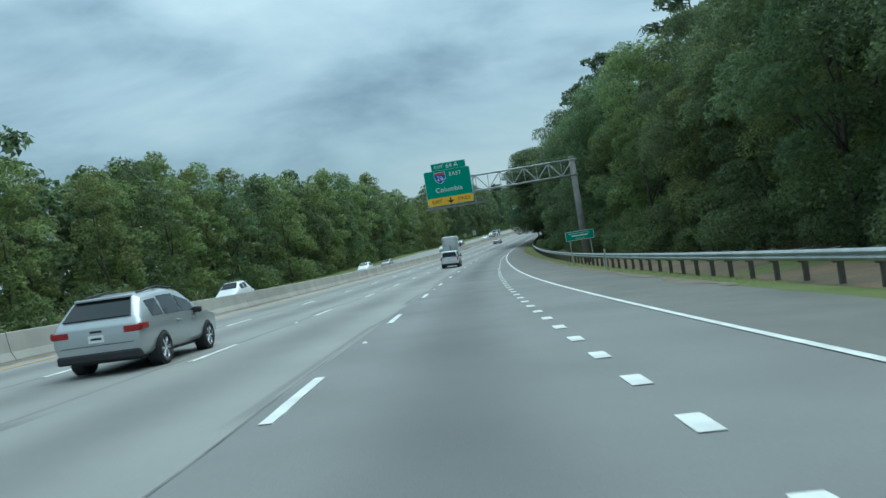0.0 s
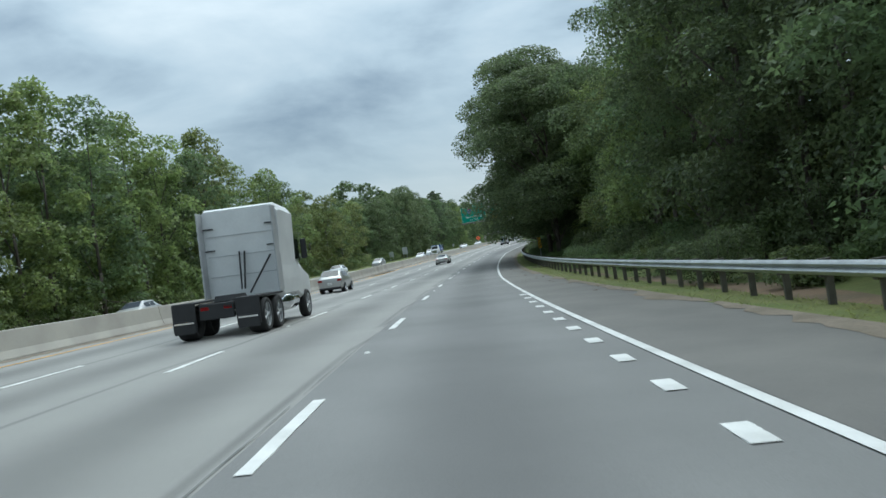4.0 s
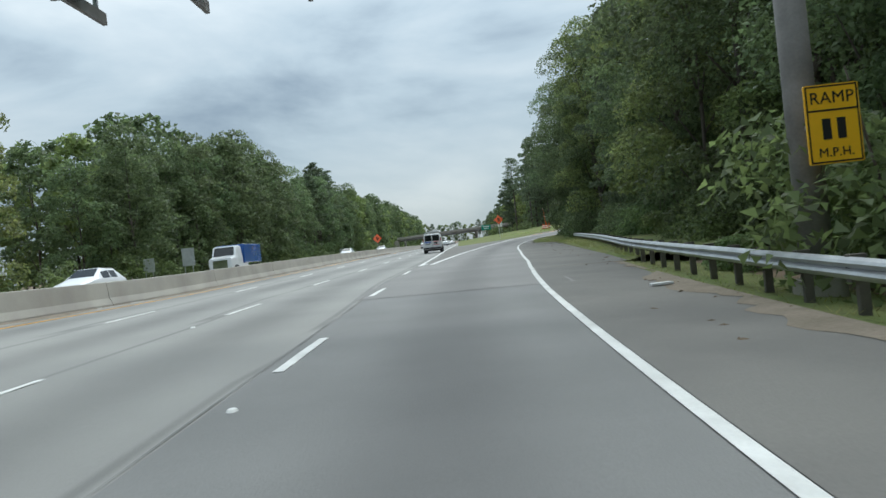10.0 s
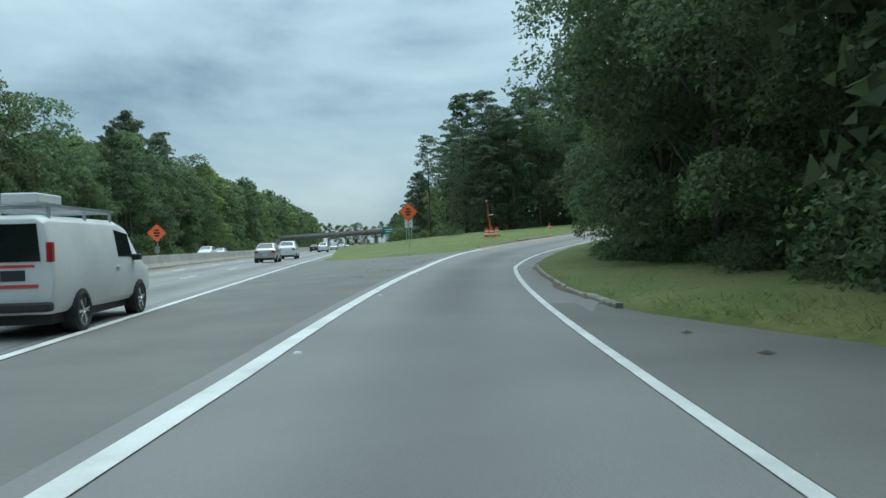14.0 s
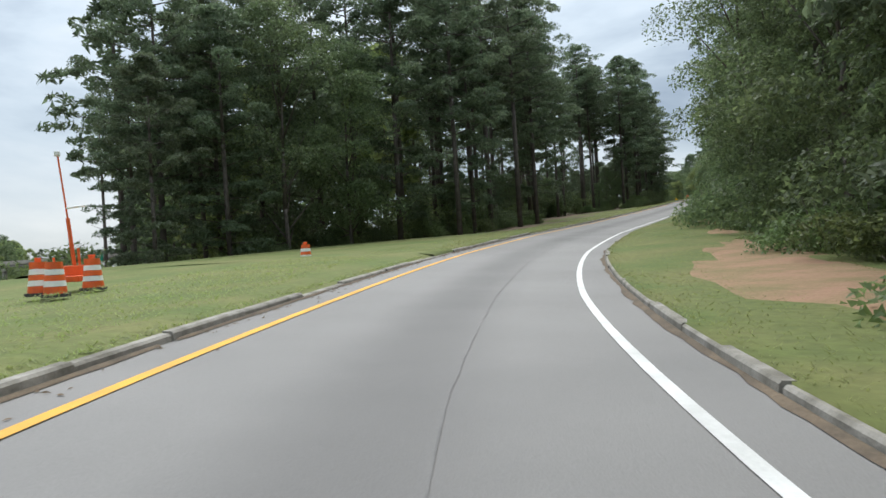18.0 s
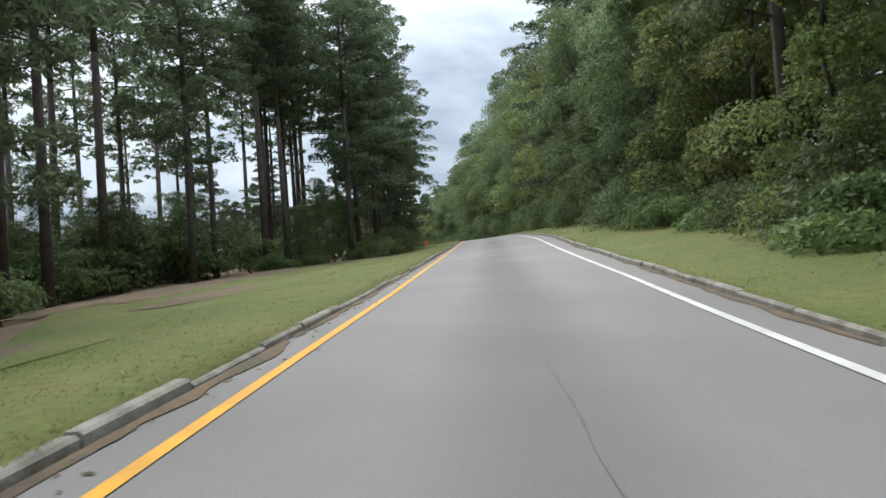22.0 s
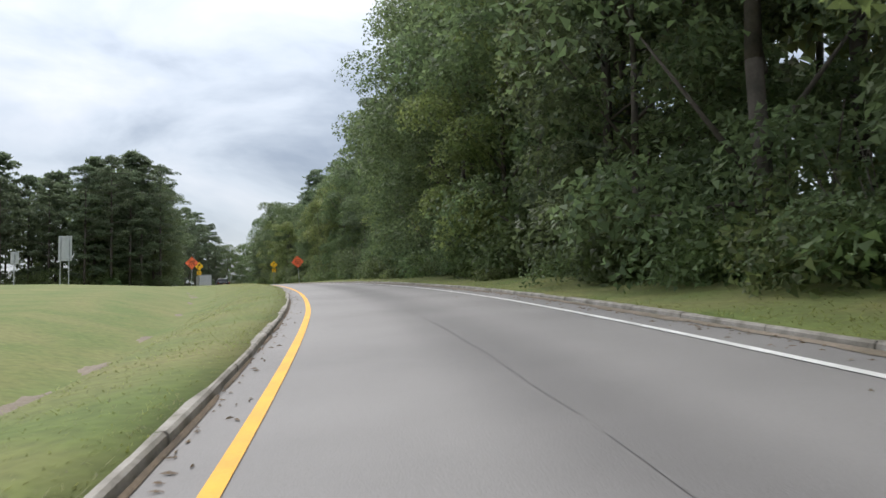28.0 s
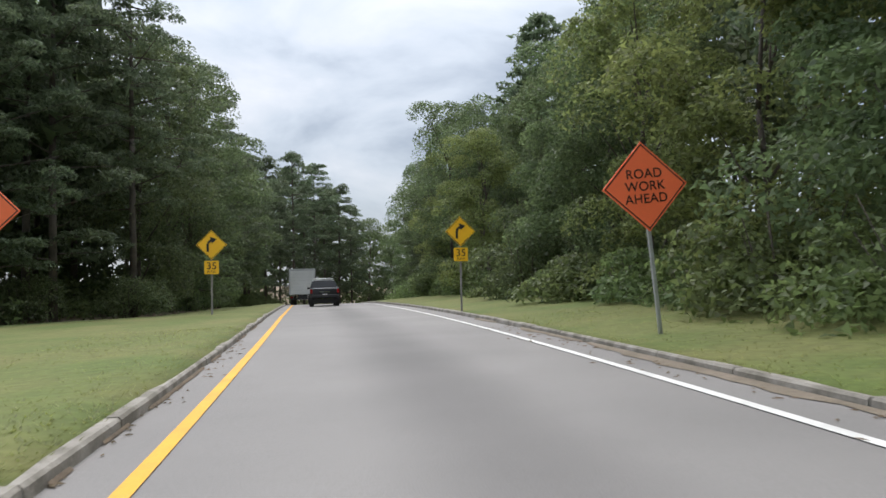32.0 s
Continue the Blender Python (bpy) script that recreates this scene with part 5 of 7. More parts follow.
def work_sign(line, s, lat, z, words, label, lean=0.0, up=0.0, turn=0.0):
    ob = posted("work_sign", line, s, lat, label, up, lean, turn)
    face = diamond(ob, z, 1.22, sign_orange)
    for i, w in enumerate(words):
        if w:
            text_part(w, 0.185, 0, z + 0.24 - 0.24 * i, sign_black, face, y=-0.02)
        else:
            part("lettering", boxes((-0.26 + 0.08 * abs(i - 1), 0.26 - 0.08 * abs(i - 1), -0.022, -0.016, z + 0.17 - 0.24 * i, z + 0.31 - 0.24 * i)), sign_black, face)
    post_part(ob, 0, z - 0.5)
    return ob


def curve_sign(s, lat, z, up, label, size=1.0):
    ob = posted("curve_sign", RP, s, lat, label, up)
    ob.matrix_basis = ob.matrix_basis @ Matrix.Scale(size, 4)
    face = diamond(ob, z, 0.82, sign_yellow)
    bm = bmesh.new()
    arc = [(-0.14 + 0.20 * (1 - math.cos(a)), z - 0.02 + 0.20 * math.sin(a)) for a in np.linspace(0, 1.25, 8)]
    pts = [(-0.14, z - 0.27)] + arc
    for (ax, az), (bx, bz) in zip(pts, pts[1:]):
        tube(bm, (ax, -0.018, az), (bx, -0.018, bz), 0.05, sides=6)
    bmesh.ops.scale(bm, vec=(1, 0.1, 1), verts=bm.verts, space=Matrix.Translation((0, 0.018, 0)))
    ex, ez = pts[-1]
    part("curve_arrow", bm, sign_black, face)
    part("arrow_head", outline_bm([(ex + 0.20, ez + 0.05), (ex - 0.05, ez + 0.14), (ex + 0.02, ez - 0.12)], -0.024, -0.014), sign_black, face)
    low = z - 0.62
    speed = part("speed_plate", plate_bm(-0.27, 0.27, low - 0.52, low, radius=0.04), sign_yellow, ob, "yellow 35 M.P.H. plate")
    text_part("35", 0.28, 0, low - 0.21, sign_black, speed, y=-0.026)
    text_part("M.P.H.", 0.085, 0, low - 0.43, sign_black, speed, y=-0.026)
    post_part(ob, 0, z + 0.3, mat=dark_steel)
    return ob


work_sign(RP, 630.5, 6.2, 2.62, ("ROAD", "WORK", "AHEAD"), "orange diamond road work ahead sign on a leaning steel post", lean=-5.0, up=0.4)
work_sign(RP, 634.0, -7.25, 2.85, ("ROAD", "WORK", "AHEAD"), "orange diamond road work ahead sign on a grass verge", up=0.25)
curve_sign(645.0, 5.2, 2.85, 0.35, "yellow right-curve warning sign with a 35 plate below trees")
curve_sign(653.0, -5.0, 2.78, 0.05, "yellow right-curve warning sign with a 35 plate on open grass", 1.2)
work_sign(HW, 354.0, 5.7, 3.5, ("", "", ""), "orange diamond work sign on the gore grass", up=0.55)
work_sign(HW, 356.0, -16.4, 2.5, ("", "", ""), "orange diamond work sign beside the median barrier", up=0.4)

ob = posted("lane_sign", HW, 377.3, 7.0, "white slower traffic sign under a yellow plate", 0.0)
face = part("sign_plate", plate_bm(-0.47, 0.47, 3.15, 4.25, radius=0.05), sign_white, ob)
for i, w in enumerate(("SLOWER", "TRAFFIC", "MOVE", "RIGHT")):
    text_part(w, 0.16, 0, 4.08 - i * 0.25, sign_black, face, y=-0.026)
part("yellow_plate", plate_bm(-0.47, 0.47, 4.3, 4.85, radius=0.05), sign_yellow, ob, "yellow plate above the white sign")
for x in (-0.3, 0.3):
    post_part(ob, x, 4.7)

ob = posted("object_marker", HW, S(7) + 13.0, 6.25, "yellow and black striped object marker on a steel post", -0.1)
face = part("marker_plate", plate_bm(-0.17, 0.17, 1.38, 2.55, radius=0.03), sign_yellow, ob)
for i in range(4):
    z = 1.42 + i * 0.30
    part("stripe", outline_bm([(-0.165, z), (0.165, z + 0.24), (0.165, z + 0.38), (-0.165, z + 0.14)], -0.026, -0.021), sign_black, face)
post_part(ob, 0, 1.5)

ob = posted("name_sign", HW, 57.0, 8.4, "small green dedication sign on two posts by the guardrail", 0.0)
face = part("sign_plate", plate_bm(-1.05, 1.05, 1.83, 2.46, radius=0.06), sign_green, ob)
part("border", plate_bm(-1.08, 1.08, 1.80, 2.49, radius=0.06, y0=-0.012, y1=0.012), sign_white, face)
text_part("Secretary of Transportation", 0.10, 0, 2.33, sign_white, face, y=-0.026)
part("lettering", boxes((-0.62, 0.62, -0.026, -0.02, 2.10, 2.19)), sign_white, face)
text_part("Interchange", 0.10, 0, 1.95, sign_white, face, y=-0.026)
for x in (-0.78, 0.78):
    post_part(ob, x, 2.4)

ob = posted("post_notice", HW, 234.45, 6.2, "yellow notice strapped to the gantry post", 0.0)
face = part("sign_plate", plate_bm(-0.32, 0.56, 2.1, 3.4, radius=0.03), sign_yellow, ob)
part("border", boxes((-0.30, 0.54, -0.026, -0.022, 2.96, 2.99), (-0.30, 0.54, -0.026, -0.022, 2.12, 2.145), (-0.30, 0.54, -0.026, -0.022, 3.355, 3.38), (-0.30, -0.275, -0.026, -0.022, 2.12, 3.38), (0.515, 0.54, -0.026, -0.022, 2.12, 3.38)), sign_black, face)
text_part("RAMP", 0.2, 0.12, 3.17, sign_black, face, y=-0.026)
for x in (0.0, 0.24):
    part("lettering", boxes((x - 0.07, x + 0.07, -0.026, -0.02, 2.5, 2.84)), sign_black, face)
text_part("M.P.H.", 0.15, 0.12, 2.28, sign_black, face, y=-0.026)
part("strap", boxes((-0.3, 0.3, 0.02, 0.1, 2.7, 2.76)), galv, ob)

ob = posted("delineator_post", HW, 43.0, 7.9, "thin grey marker post beside the guardrail", -0.2)
part("post", boxes((-0.05, 0.05, -0.02, 0.02, -0.5, 1.3), bevel=0.01), sign_back, ob)


def back_sign(line, s, lat, w, z0, z1, label, up=0.0, turn=180.0):
    ob = posted("road_sign", line, s, lat, label, up, 0.0, turn)
    face = part("sign_plate", plate_bm(-w / 2, w / 2, z0, z1, radius=0.06), sign_back, ob)
    part("stiffener", boxes((-w / 2 + 0.1, w / 2 - 0.1, 0.02, 0.06, z0 + 0.25, z0 + 0.32), (-w / 2 + 0.1, w / 2 - 0.1, 0.02, 0.06, z1 - 0.32, z1 - 0.25)), galv, face)
    for x in ((-w * 0.32, w * 0.32) if w > 1 else (0,)):
        part("post", boxes((x - 0.04, x + 0.04, 0.02, 0.1, -0.8, z1 - 0.1), bevel=0.01), galv, ob)
    return ob


back_sign(HW, 309, -33.5, 1.5, 1.8, 3.9, "grey back of a tall road sign beyond the barrier", -0.4)
back_sign(HW, 306, -37.0, 1.3, 1.5, 3.1, "grey back of a road sign beyond the barrier", -0.4)
back_sign(HW, 420, -34, 0.8, 1.5, 2.6, "grey back of a small road sign beyond the barrier", -0.4)
back_sign(RP, 613, -20.0, 1.5, 2.4, 4.9, "large grey sign back on two posts in grass", 0.3, 150)
back_sign(RP, 613, -24.4, 0.9, 2.1, 3.3, "grey sign back on two posts", 0.3, 150)
back_sign(RP, 604, -33.0, 0.8, 1.3, 2.5, "small grey back of a road sign", 0.3, 150)
back_sign(RP, 566, -25.5, 2.9, 3.6, 6.6, "large grey sign back on tall posts", 0.3, 150)


# ---- overpass with traffic under it
def overpass(s, label):
    p, h = on(HW, s), heading(HW, s)
    thing = tagged(new("overpass"), label, "bridge")
    thing.matrix_basis = pose(p.x, p.y, p.z, 0, 0, math.degrees(h) + 3)
    tilt = lambda x: 0.035 * x
    deck = bmesh.new()
    for z0, z1, y0, y1 in ((6.4, 6.75, -6, 6),):
        vs = [deck.verts.new((x, y, z + tilt(x))) for x in (-37, 45) for y in (y0, y1) for z in (z0, z1)]
        for f in ((0, 1, 3, 2), (4, 6, 7, 5), (0, 4, 5, 1), (2, 3, 7, 6), (1, 5, 7, 3), (0, 2, 6, 4)):
            deck.faces.new([vs[i] for i in f])
    part("deck", deck, concrete, thing)
    for y in (-5.5, -3, 0, 3, 5.5):
        bm = bmesh.new()
        tube(bm, (-37, y, 5.85 + tilt(-37)), (45, y, 5.85 + tilt(45)), 0.5, sides=4)
        part("girder", bm, dark_steel, thing)
    for y in (-6.0, 6.0):
        bm = bmesh.new()
        vs = [bm.verts.new((x, y + dy, z + tilt(x))) for x in (-37, 45) for dy in (-0.15, 0.15) for z in (6.75, 7.6)]
        for f in ((0, 1, 3, 2), (4, 6, 7, 5), (0, 4, 5, 1), (2, 3, 7, 6), (1, 5, 7, 3), (0, 2, 6, 4)):
            bm.faces.new([vs[i] for i in f])
        part("parapet", bm, concrete, thing)
    for x in (-33, -15.5, 6.0):
        part("pier_cap", boxes((x - 0.6, x + 0.6, -6, 6, 4.5 + tilt(x), 5.4 + tilt(x)), bevel=0.05), concrete, thing)
        for y in (-4.2, 0, 4.2):
            part("column", tube(bmesh.new(), (x, y, -1), (x, y, 4.6 + tilt(x)), 0.5, sides=14), concrete, thing, smooth=True)
    part("abutment", boxes((-41, -36.5, -6.2, 6.2, -2, 6.2 + tilt(-38)), bevel=0.1), concrete, thing)
    ob = part("guide_sign", plate_bm(8.5, 13.5, 5.6, 8.2, y0=-6.6, y1=-6.5), sign_green, thing, "green guide sign hung on the parapet")
    part("lettering", boxes((9.3, 12.7, -6.63, -6.6, 7.2, 7.6), (9.6, 12.4, -6.63, -6.6, 6.3, 6.7)), sign_white, ob)
    return thing


overpass(625.0, "concrete and steel overpass crossing the highway far ahead")

# ---- work zone on the gore grass
barrel_orange = material("orange_plastic", (0.80, 0.13, 0.02), 0.5, vary=0.12, scale=3, fine=20, tint=(0.62, 0.10, 0.02))
rubber = material("rubber", (0.03, 0.03, 0.03), 0.85, vary=0.25, scale=6, fine=40)


def traffic_barrel():
    thing = tagged(new("traffic_barrel"), "orange and white striped traffic barrel on grass", "traffic barrel", group="traffic barrels on the gore")
    part("base", tube(bmesh.new(), (0, 0, 0), (0, 0, 0.09), 0.38, 0.36, 16), rubber, thing)
    zs = (0.08, 0.28, 0.43, 0.58, 0.73, 0.92)
    for i in range(5):
        r0, r1 = 0.29 - i * 0.018, 0.285 - (i + 1) * 0.016
        part("band", tube(bmesh.new(), (0, 0, zs[i]), (0, 0, zs[i + 1] - 0.012), r0, r1, 18), sign_white if i in (1, 3) else barrel_orange, thing)
    part("handle", boxes((-0.09, 0.09, -0.02, 0.02, 0.9, 1.02), bevel=0.012), barrel_orange, thing)
    return thing


def set_on(ob, line, s, lat, up=0.0, turn=0.0):
    p, h = on(line, s, lat), heading(line, s)
    z = max(p.z, float(ground_height(p.x, p.y)[0])) + up
    ob.matrix_basis = pose(p.x, p.y, z, 0, 0, math.degrees(h) + turn)
    return ob


first = set_on(traffic_barrel(), RP, 367.0, -12.7, -0.1)
for s, lat, up in ((366.6, -11.9, -0.1), (368.3, -12.1, -0.1), (381.5, -11.6, -0.3)):
    p, h = on(RP, s, lat, up), heading(RP, s)
    copy_thing(first, pose(p.x, p.y, p.z, 0, 0, s * 40))
ob = tagged(new("mast_trailer"), "orange trailer with a raised camera mast on the grass", "trailer")
part("bed", boxes((-0.42, 0.42, -0.7, 0.7, 0.32, 0.5), (-0.3, 0.3, -0.15, 0.45, 0.5, 0.8), bevel=0.03), barrel_orange, ob)
part("drawbar", boxes((-0.03, 0.03, -1.6, -0.7, 0.32, 0.4)), barrel_orange, ob)
for x in (-0.5, 0.5):
    part("wheel", tube(bmesh.new(), (x - 0.07, 0, 0.26), (x + 0.07, 0, 0.26), 0.26, sides=18), rubber, ob)
part("stabiliser", tube(bmesh.new(), (0.16, 0, 0.5), (0.12, 0, 1.3), 0.04, sides=8), barrel_orange, ob)
bm = tube(bmesh.new(), (0, 0, 0.6), (-0.14, 0, 2.2), 0.06, sides=8)
part("lower_mast", tube(bm, (-0.13, 0, 2.1), (-0.34, 0, 4.1), 0.028, sides=8), barrel_orange, ob)
part("camera_head", boxes((-0.42, -0.28, -0.07, 0.07, 4.05, 4.2), bevel=0.02), sign_white, ob)
part("side_arm", tube(bmesh.new(), (-0.17, 0, 2.5), (0.42, 0, 2.55), 0.03, sides=6), sign_white, ob)
set_on(ob, RP, 369.0, -13.2, -0.2, 10)

# ---- vehicles
def paint(name, color, metal=0.0, rough=0.25):
    m = material(name, color, rough, metal, vary=0.05, scale=1.0, fine=25)
    m.node_tree.nodes["Principled BSDF"].inputs["Coat Weight"].default_value = 0.6
    return m


car_white = paint("white_car_paint", (0.78, 0.79, 0.80))
car_silver = paint("silver_car_paint", (0.42, 0.42, 0.41), 0.5, 0.3)
car_grey = paint("pale_grey_car_paint", (0.46, 0.48, 0.49), 0.45, 0.3)
car_black = paint("black_car_paint", (0.008, 0.009, 0.012), 0.0, 0.4)
car_black.node_tree.nodes["Principled BSDF"].inputs["Coat Weight"].default_value = 0.15
car_blue = paint("blue_truck_paint", (0.03, 0.10, 0.35))
glass_dark = material("tinted_glass", (0.012, 0.015, 0.017), 0.06, vary=0.1, scale=1, fine=3)
tail_red = material("red_lamp_lens", (0.32, 0.012, 0.014), 0.2, vary=0.15, scale=4, fine=25)
chrome = material("chrome", (0.75, 0.76, 0.78), 0.12, 1.0, vary=0.05, scale=3, fine=20)
trim_black = material("black_plastic_trim", (0.025, 0.025, 0.027), 0.6, vary=0.2, scale=3, fine=30)
box_white = material("white_box_panel", (0.70, 0.71, 0.71), 0.45, vary=0.06, scale=0.8, fine=12, tint=(0.60, 0.61, 0.61))


def ring_of(st):
    y, zl, zb, zt, wl, wb, wt = st
    half = [(wl * 0.9, zl), (wl, zl + 0.10), (wb, zl + (zb - zl) * 0.55), (wb * 0.985, zb), (wt + (wb - wt) * 0.12, zt - (zt - zb) * 0.12), (wt * 0.86, zt)]
    return [(x, y, z) for x, z in half] + [(-x, y, z) for x, z in half[::-1]]


def shell(stations):
    bm = bmesh.new()
    rings = [[bm.verts.new(v) for v in ring_of(st)] for st in stations]
    n = len(rings[0])
    for a, b in zip(rings, rings[1:]):
        for i in range(n):
            bm.faces.new((a[i], a[(i + 1) % n], b[(i + 1) % n], b[i]))
    bm.faces.new(rings[0][::-1])
    bm.faces.new(rings[-1])
    bmesh.ops.recalc_face_normals(bm, faces=bm.faces)
    return bm


def quad_plate(corners, thick=0.012):
    """A thin plate through four corners, its face pushed out along the normal."""
    c = [Vector(v) for v in corners]
    nrm = (c[1] - c[0]).cross(c[3] - c[0]).normalized()
    bm = bmesh.new()
    vs = [bm.verts.new(v + nrm * k) for k in (thick, -0.02) for v in c]
    for f in ((0, 1, 2, 3), (7, 6, 5, 4), (0, 4, 5, 1), (1, 5, 6, 2), (2, 6, 7, 3), (3, 7, 4, 0)):
        bm.faces.new([vs[i] for i in f])
    return bm


def wheel(parent, x, y, r, width, rim_mat, spokes=6):
    side = 1 if x > 0 else -1
    w = new("wheel")
    w.parent = parent
    w.matrix_basis = Matrix.Translation((x, y, r))
    bm = bmesh.new()
    prof = [(0.72 * r, 0.5), (0.95 * r, 0.5), (r, 0.34), (r, -0.34), (0.95 * r, -0.5), (0.72 * r, -0.5)]
    m = 28
    rows = [[bm.verts.new((k * width, q * math.cos(a), q * math.sin(a))) for q, k in prof] for a in np.linspace(0, 2 * math.pi, m, endpoint=False)]
    for i in range(m):
        for j in range(len(prof)):
            k = (j + 1) % len(prof)
            bm.faces.new((rows[i][j], rows[(i + 1) % m][j], rows[(i + 1) % m][k], rows[i][k]))
    bmesh.ops.recalc_face_normals(bm, faces=bm.faces)
    part("tyre", bm, rubber, w, smooth=True)
    bm = tube(bmesh.new(), (-0.3 * width, 0, 0), (side * 0.22 * width, 0, 0), 0.71 * r, sides=24)
    part("wheel_well", bm, trim_black, w)
    bm = tube(bmesh.new(), (side * 0.2 * width, 0, 0), (side * 0.44 * width, 0, 0), 0.16 * r, sides=14)
    for i in range(spokes):
        a = 2 * math.pi * i / spokes
        for d in (-0.11, 0.11):
            tube(bm, (side * 0.40 * width, 0.1 * r * math.cos(a), 0.1 * r * math.sin(a)), (side * 0.36 * width, 0.71 * r * math.cos(a + d), 0.71 * r * math.sin(a + d)), 0.055 * r, sides=5)
    m = 28
    rr = [[bm.verts.new((side * k * width, q * r * math.cos(a), q * r * math.sin(a))) for q, k in ((0.74, 0.46), (0.67, 0.48), (0.67, 0.3))] for a in np.linspace(0, 2 * math.pi, m, endpoint=False)]
    for i in range(m):
        for j in range(2):
            bm.faces.new((rr[i][j], rr[(i + 1) % m][j], rr[(i + 1) % m][j + 1], rr[i][j + 1]))
    part("rim", bm, rim_mat, w, smooth=False)
    return w


def car(name, label, stations, mat, wheels, r, rim_mat, side_glass, rear_glass, front_glass=None, lamps=(), plate=None, bumper=None, extras=None, category="car", spokes=6, cut=0.0, handles=(), mirror=None):
    """A car seen mostly from behind: shell, panes, wheels, lamps. y runs forward from the rear bumper."""
    thing = tagged(new(name), label, category)
    body = part("body", shell(stations), mat, thing, smooth=True)
    ed = body.modifiers.new("edges", "BEVEL")
    ed.width, ed.segments, ed.limit_method, ed.angle_limit = 0.03, 2, "ANGLE", radians(35)
    at = lambda y: [float(np.interp(y, [s[0] for s in stations], [s[k] for s in stations])) for k in range(1, 7)]
    for side in (1, -1):
        for ya, yb, lo, hi in side_glass:
            pts = []
            for y, f in ((ya, lo), (yb, lo), (yb, hi), (ya, hi)):
                zl, zb, zt, wl, wb, wt = at(y)
                lean_lo, lean_hi = wb * 0.985, wt + (wb - wt) * 0.12
                zz = zb + (zt - (zt - zb) * 0.12 - zb) * f
                pts.append((side * (lean_lo + (lean_hi - lean_lo) * f), y, zz))
            part("side_window", quad_plate(pts if side > 0 else pts[::-1]), glass_dark, thing)
        for y in handles:
            zl, zb, zt, wl, wb, wt = at(y)
            part("door_handle", boxes((side * wb - 0.02, side * wb + 0.03, y - 0.1, y + 0.1, zb - 0.16, zb - 0.12), bevel=0.008), mat, thing)
        if mirror:
            y, z = mirror
            wb = at(y)[4]
            part("mirror", boxes((wb - 0.03 if side > 0 else -wb - 0.17, wb + 0.17 if side > 0 else -wb + 0.03, y - 0.06, y + 0.1, z - 0.04, z + 0.1), bevel=0.04), trim_black, thing)
        for y in wheels:
            zl, zb, zt, wl, wb, wt = at(y)
            bm = tube(bmesh.new(), (side * (wb - 0.25), y, r), (side * (wb + 0.006), y, r), r * 1.08, sides=28)
            part("wheel_arch", bm, trim_black, thing)
            wheel(thing, side * (wb - 0.09), y, r, 0.25, rim_mat, spokes)
    part("rear_window", quad_plate(rear_glass), glass_dark, thing)
    if front_glass:
        part("windscreen", quad_plate(front_glass), glass_dark, thing)
    for k, corners in enumerate(lamps):
        part("tail_lamp", boxes(corners, bevel=0.02), tail_red, thing, "red tail lamp")
        c = corners
        part("tail_lamp", boxes((-c[1], -c[0], *c[2:]), bevel=0.02), tail_red, thing, "red tail lamp")
    if plate:
        y, z = plate
        p = part("number_plate", boxes((-0.16, 0.16, y - 0.012, y, z, z + 0.15), bevel=0.004), sign_white, thing)
        part("plate_marking", boxes((-0.11, 0.11, y - 0.016, y - 0.011, z + 0.055, z + 0.098)), trim_black, p)
    if bumper:
        part("bumper", boxes(bumper, bevel=0.04), trim_black, thing)
    if extras:
        extras(thing)
    part("underside", boxes((-at(wheels[0])[3] * 0.85, at(wheels[0])[3] * 0.85, 0.3, wheels[-1] + 0.4, 0.22, 0.5)), trim_black, thing)
    return thing


def park(ob, line, s, lat, turn=0.0):
    """Sets a vehicle's rear middle on the road's plane."""
    p, h, b = on(line, s, lat, 0.012), heading(line, s + 2), float(np.interp(s, line["s"], line["b"]))
    g = math.atan((on(line, s + 4, lat).z - on(line, s, lat).z) / 4)
    if lat < -5:
        b *= 0.5
    ob.matrix_basis = Matrix.Translation(p) @ Euler((g, b, h + radians(turn))).to_matrix().to_4x4()
    return ob


def suv_extras(thing):
    part("chrome_bar", boxes((-0.62, 0.62, -0.035, 0.02, 1.06, 1.15), bevel=0.02), chrome, thing)
    part("hatch_seam", boxes((-0.82, 0.82, -0.008, 0.02, 0.70, 0.715)), trim_black, thing)
    for x in (-0.72, 0.72):
        part("roof_rail", tube(tube(bmesh.new(), (x * 0.93, 0.75, 1.93), (x * 0.93, 1.0, 1.975), 0.022, sides=8), (x * 0.93, 1.0, 1.975), (x * 0.93, 3.0, 1.96), 0.022, sides=8), car_silver, thing)
    part("spoiler", boxes((-0.70, 0.70, -0.05, 0.30, 1.795, 1.85), bevel=0.025), car_white, thing)
    part("wiper", boxes((-0.5, 0.1, -0.02, 0.0, 1.27, 1.29)), trim_black, thing)
    part("exhaust_trim", boxes((-0.5, 0.5, -0.045, 0.0, 0.30, 0.36), bevel=0.02), trim_black, thing)
    for x in (-0.98, 0.98):
        part("running_board", boxes((x - 0.1, x + 0.1, 1.6, 3.5, 0.32, 0.40), bevel=0.03), trim_black, thing)
        part("door_trim", boxes((x - 0.05 * (1 if x < 0 else -1) - 0.03, x - 0.05 * (1 if x < 0 else -1) + 0.05, 1.55, 3.6, 0.62, 0.66), bevel=0.01), chrome, thing)
    part("reflector", boxes((0.52, 0.85, -0.03, 0.02, 0.45, 0.52)), tail_red, thing)
    part("reflector", boxes((-0.85, -0.52, -0.03, 0.02, 0.45, 0.52)), tail_red, thing)


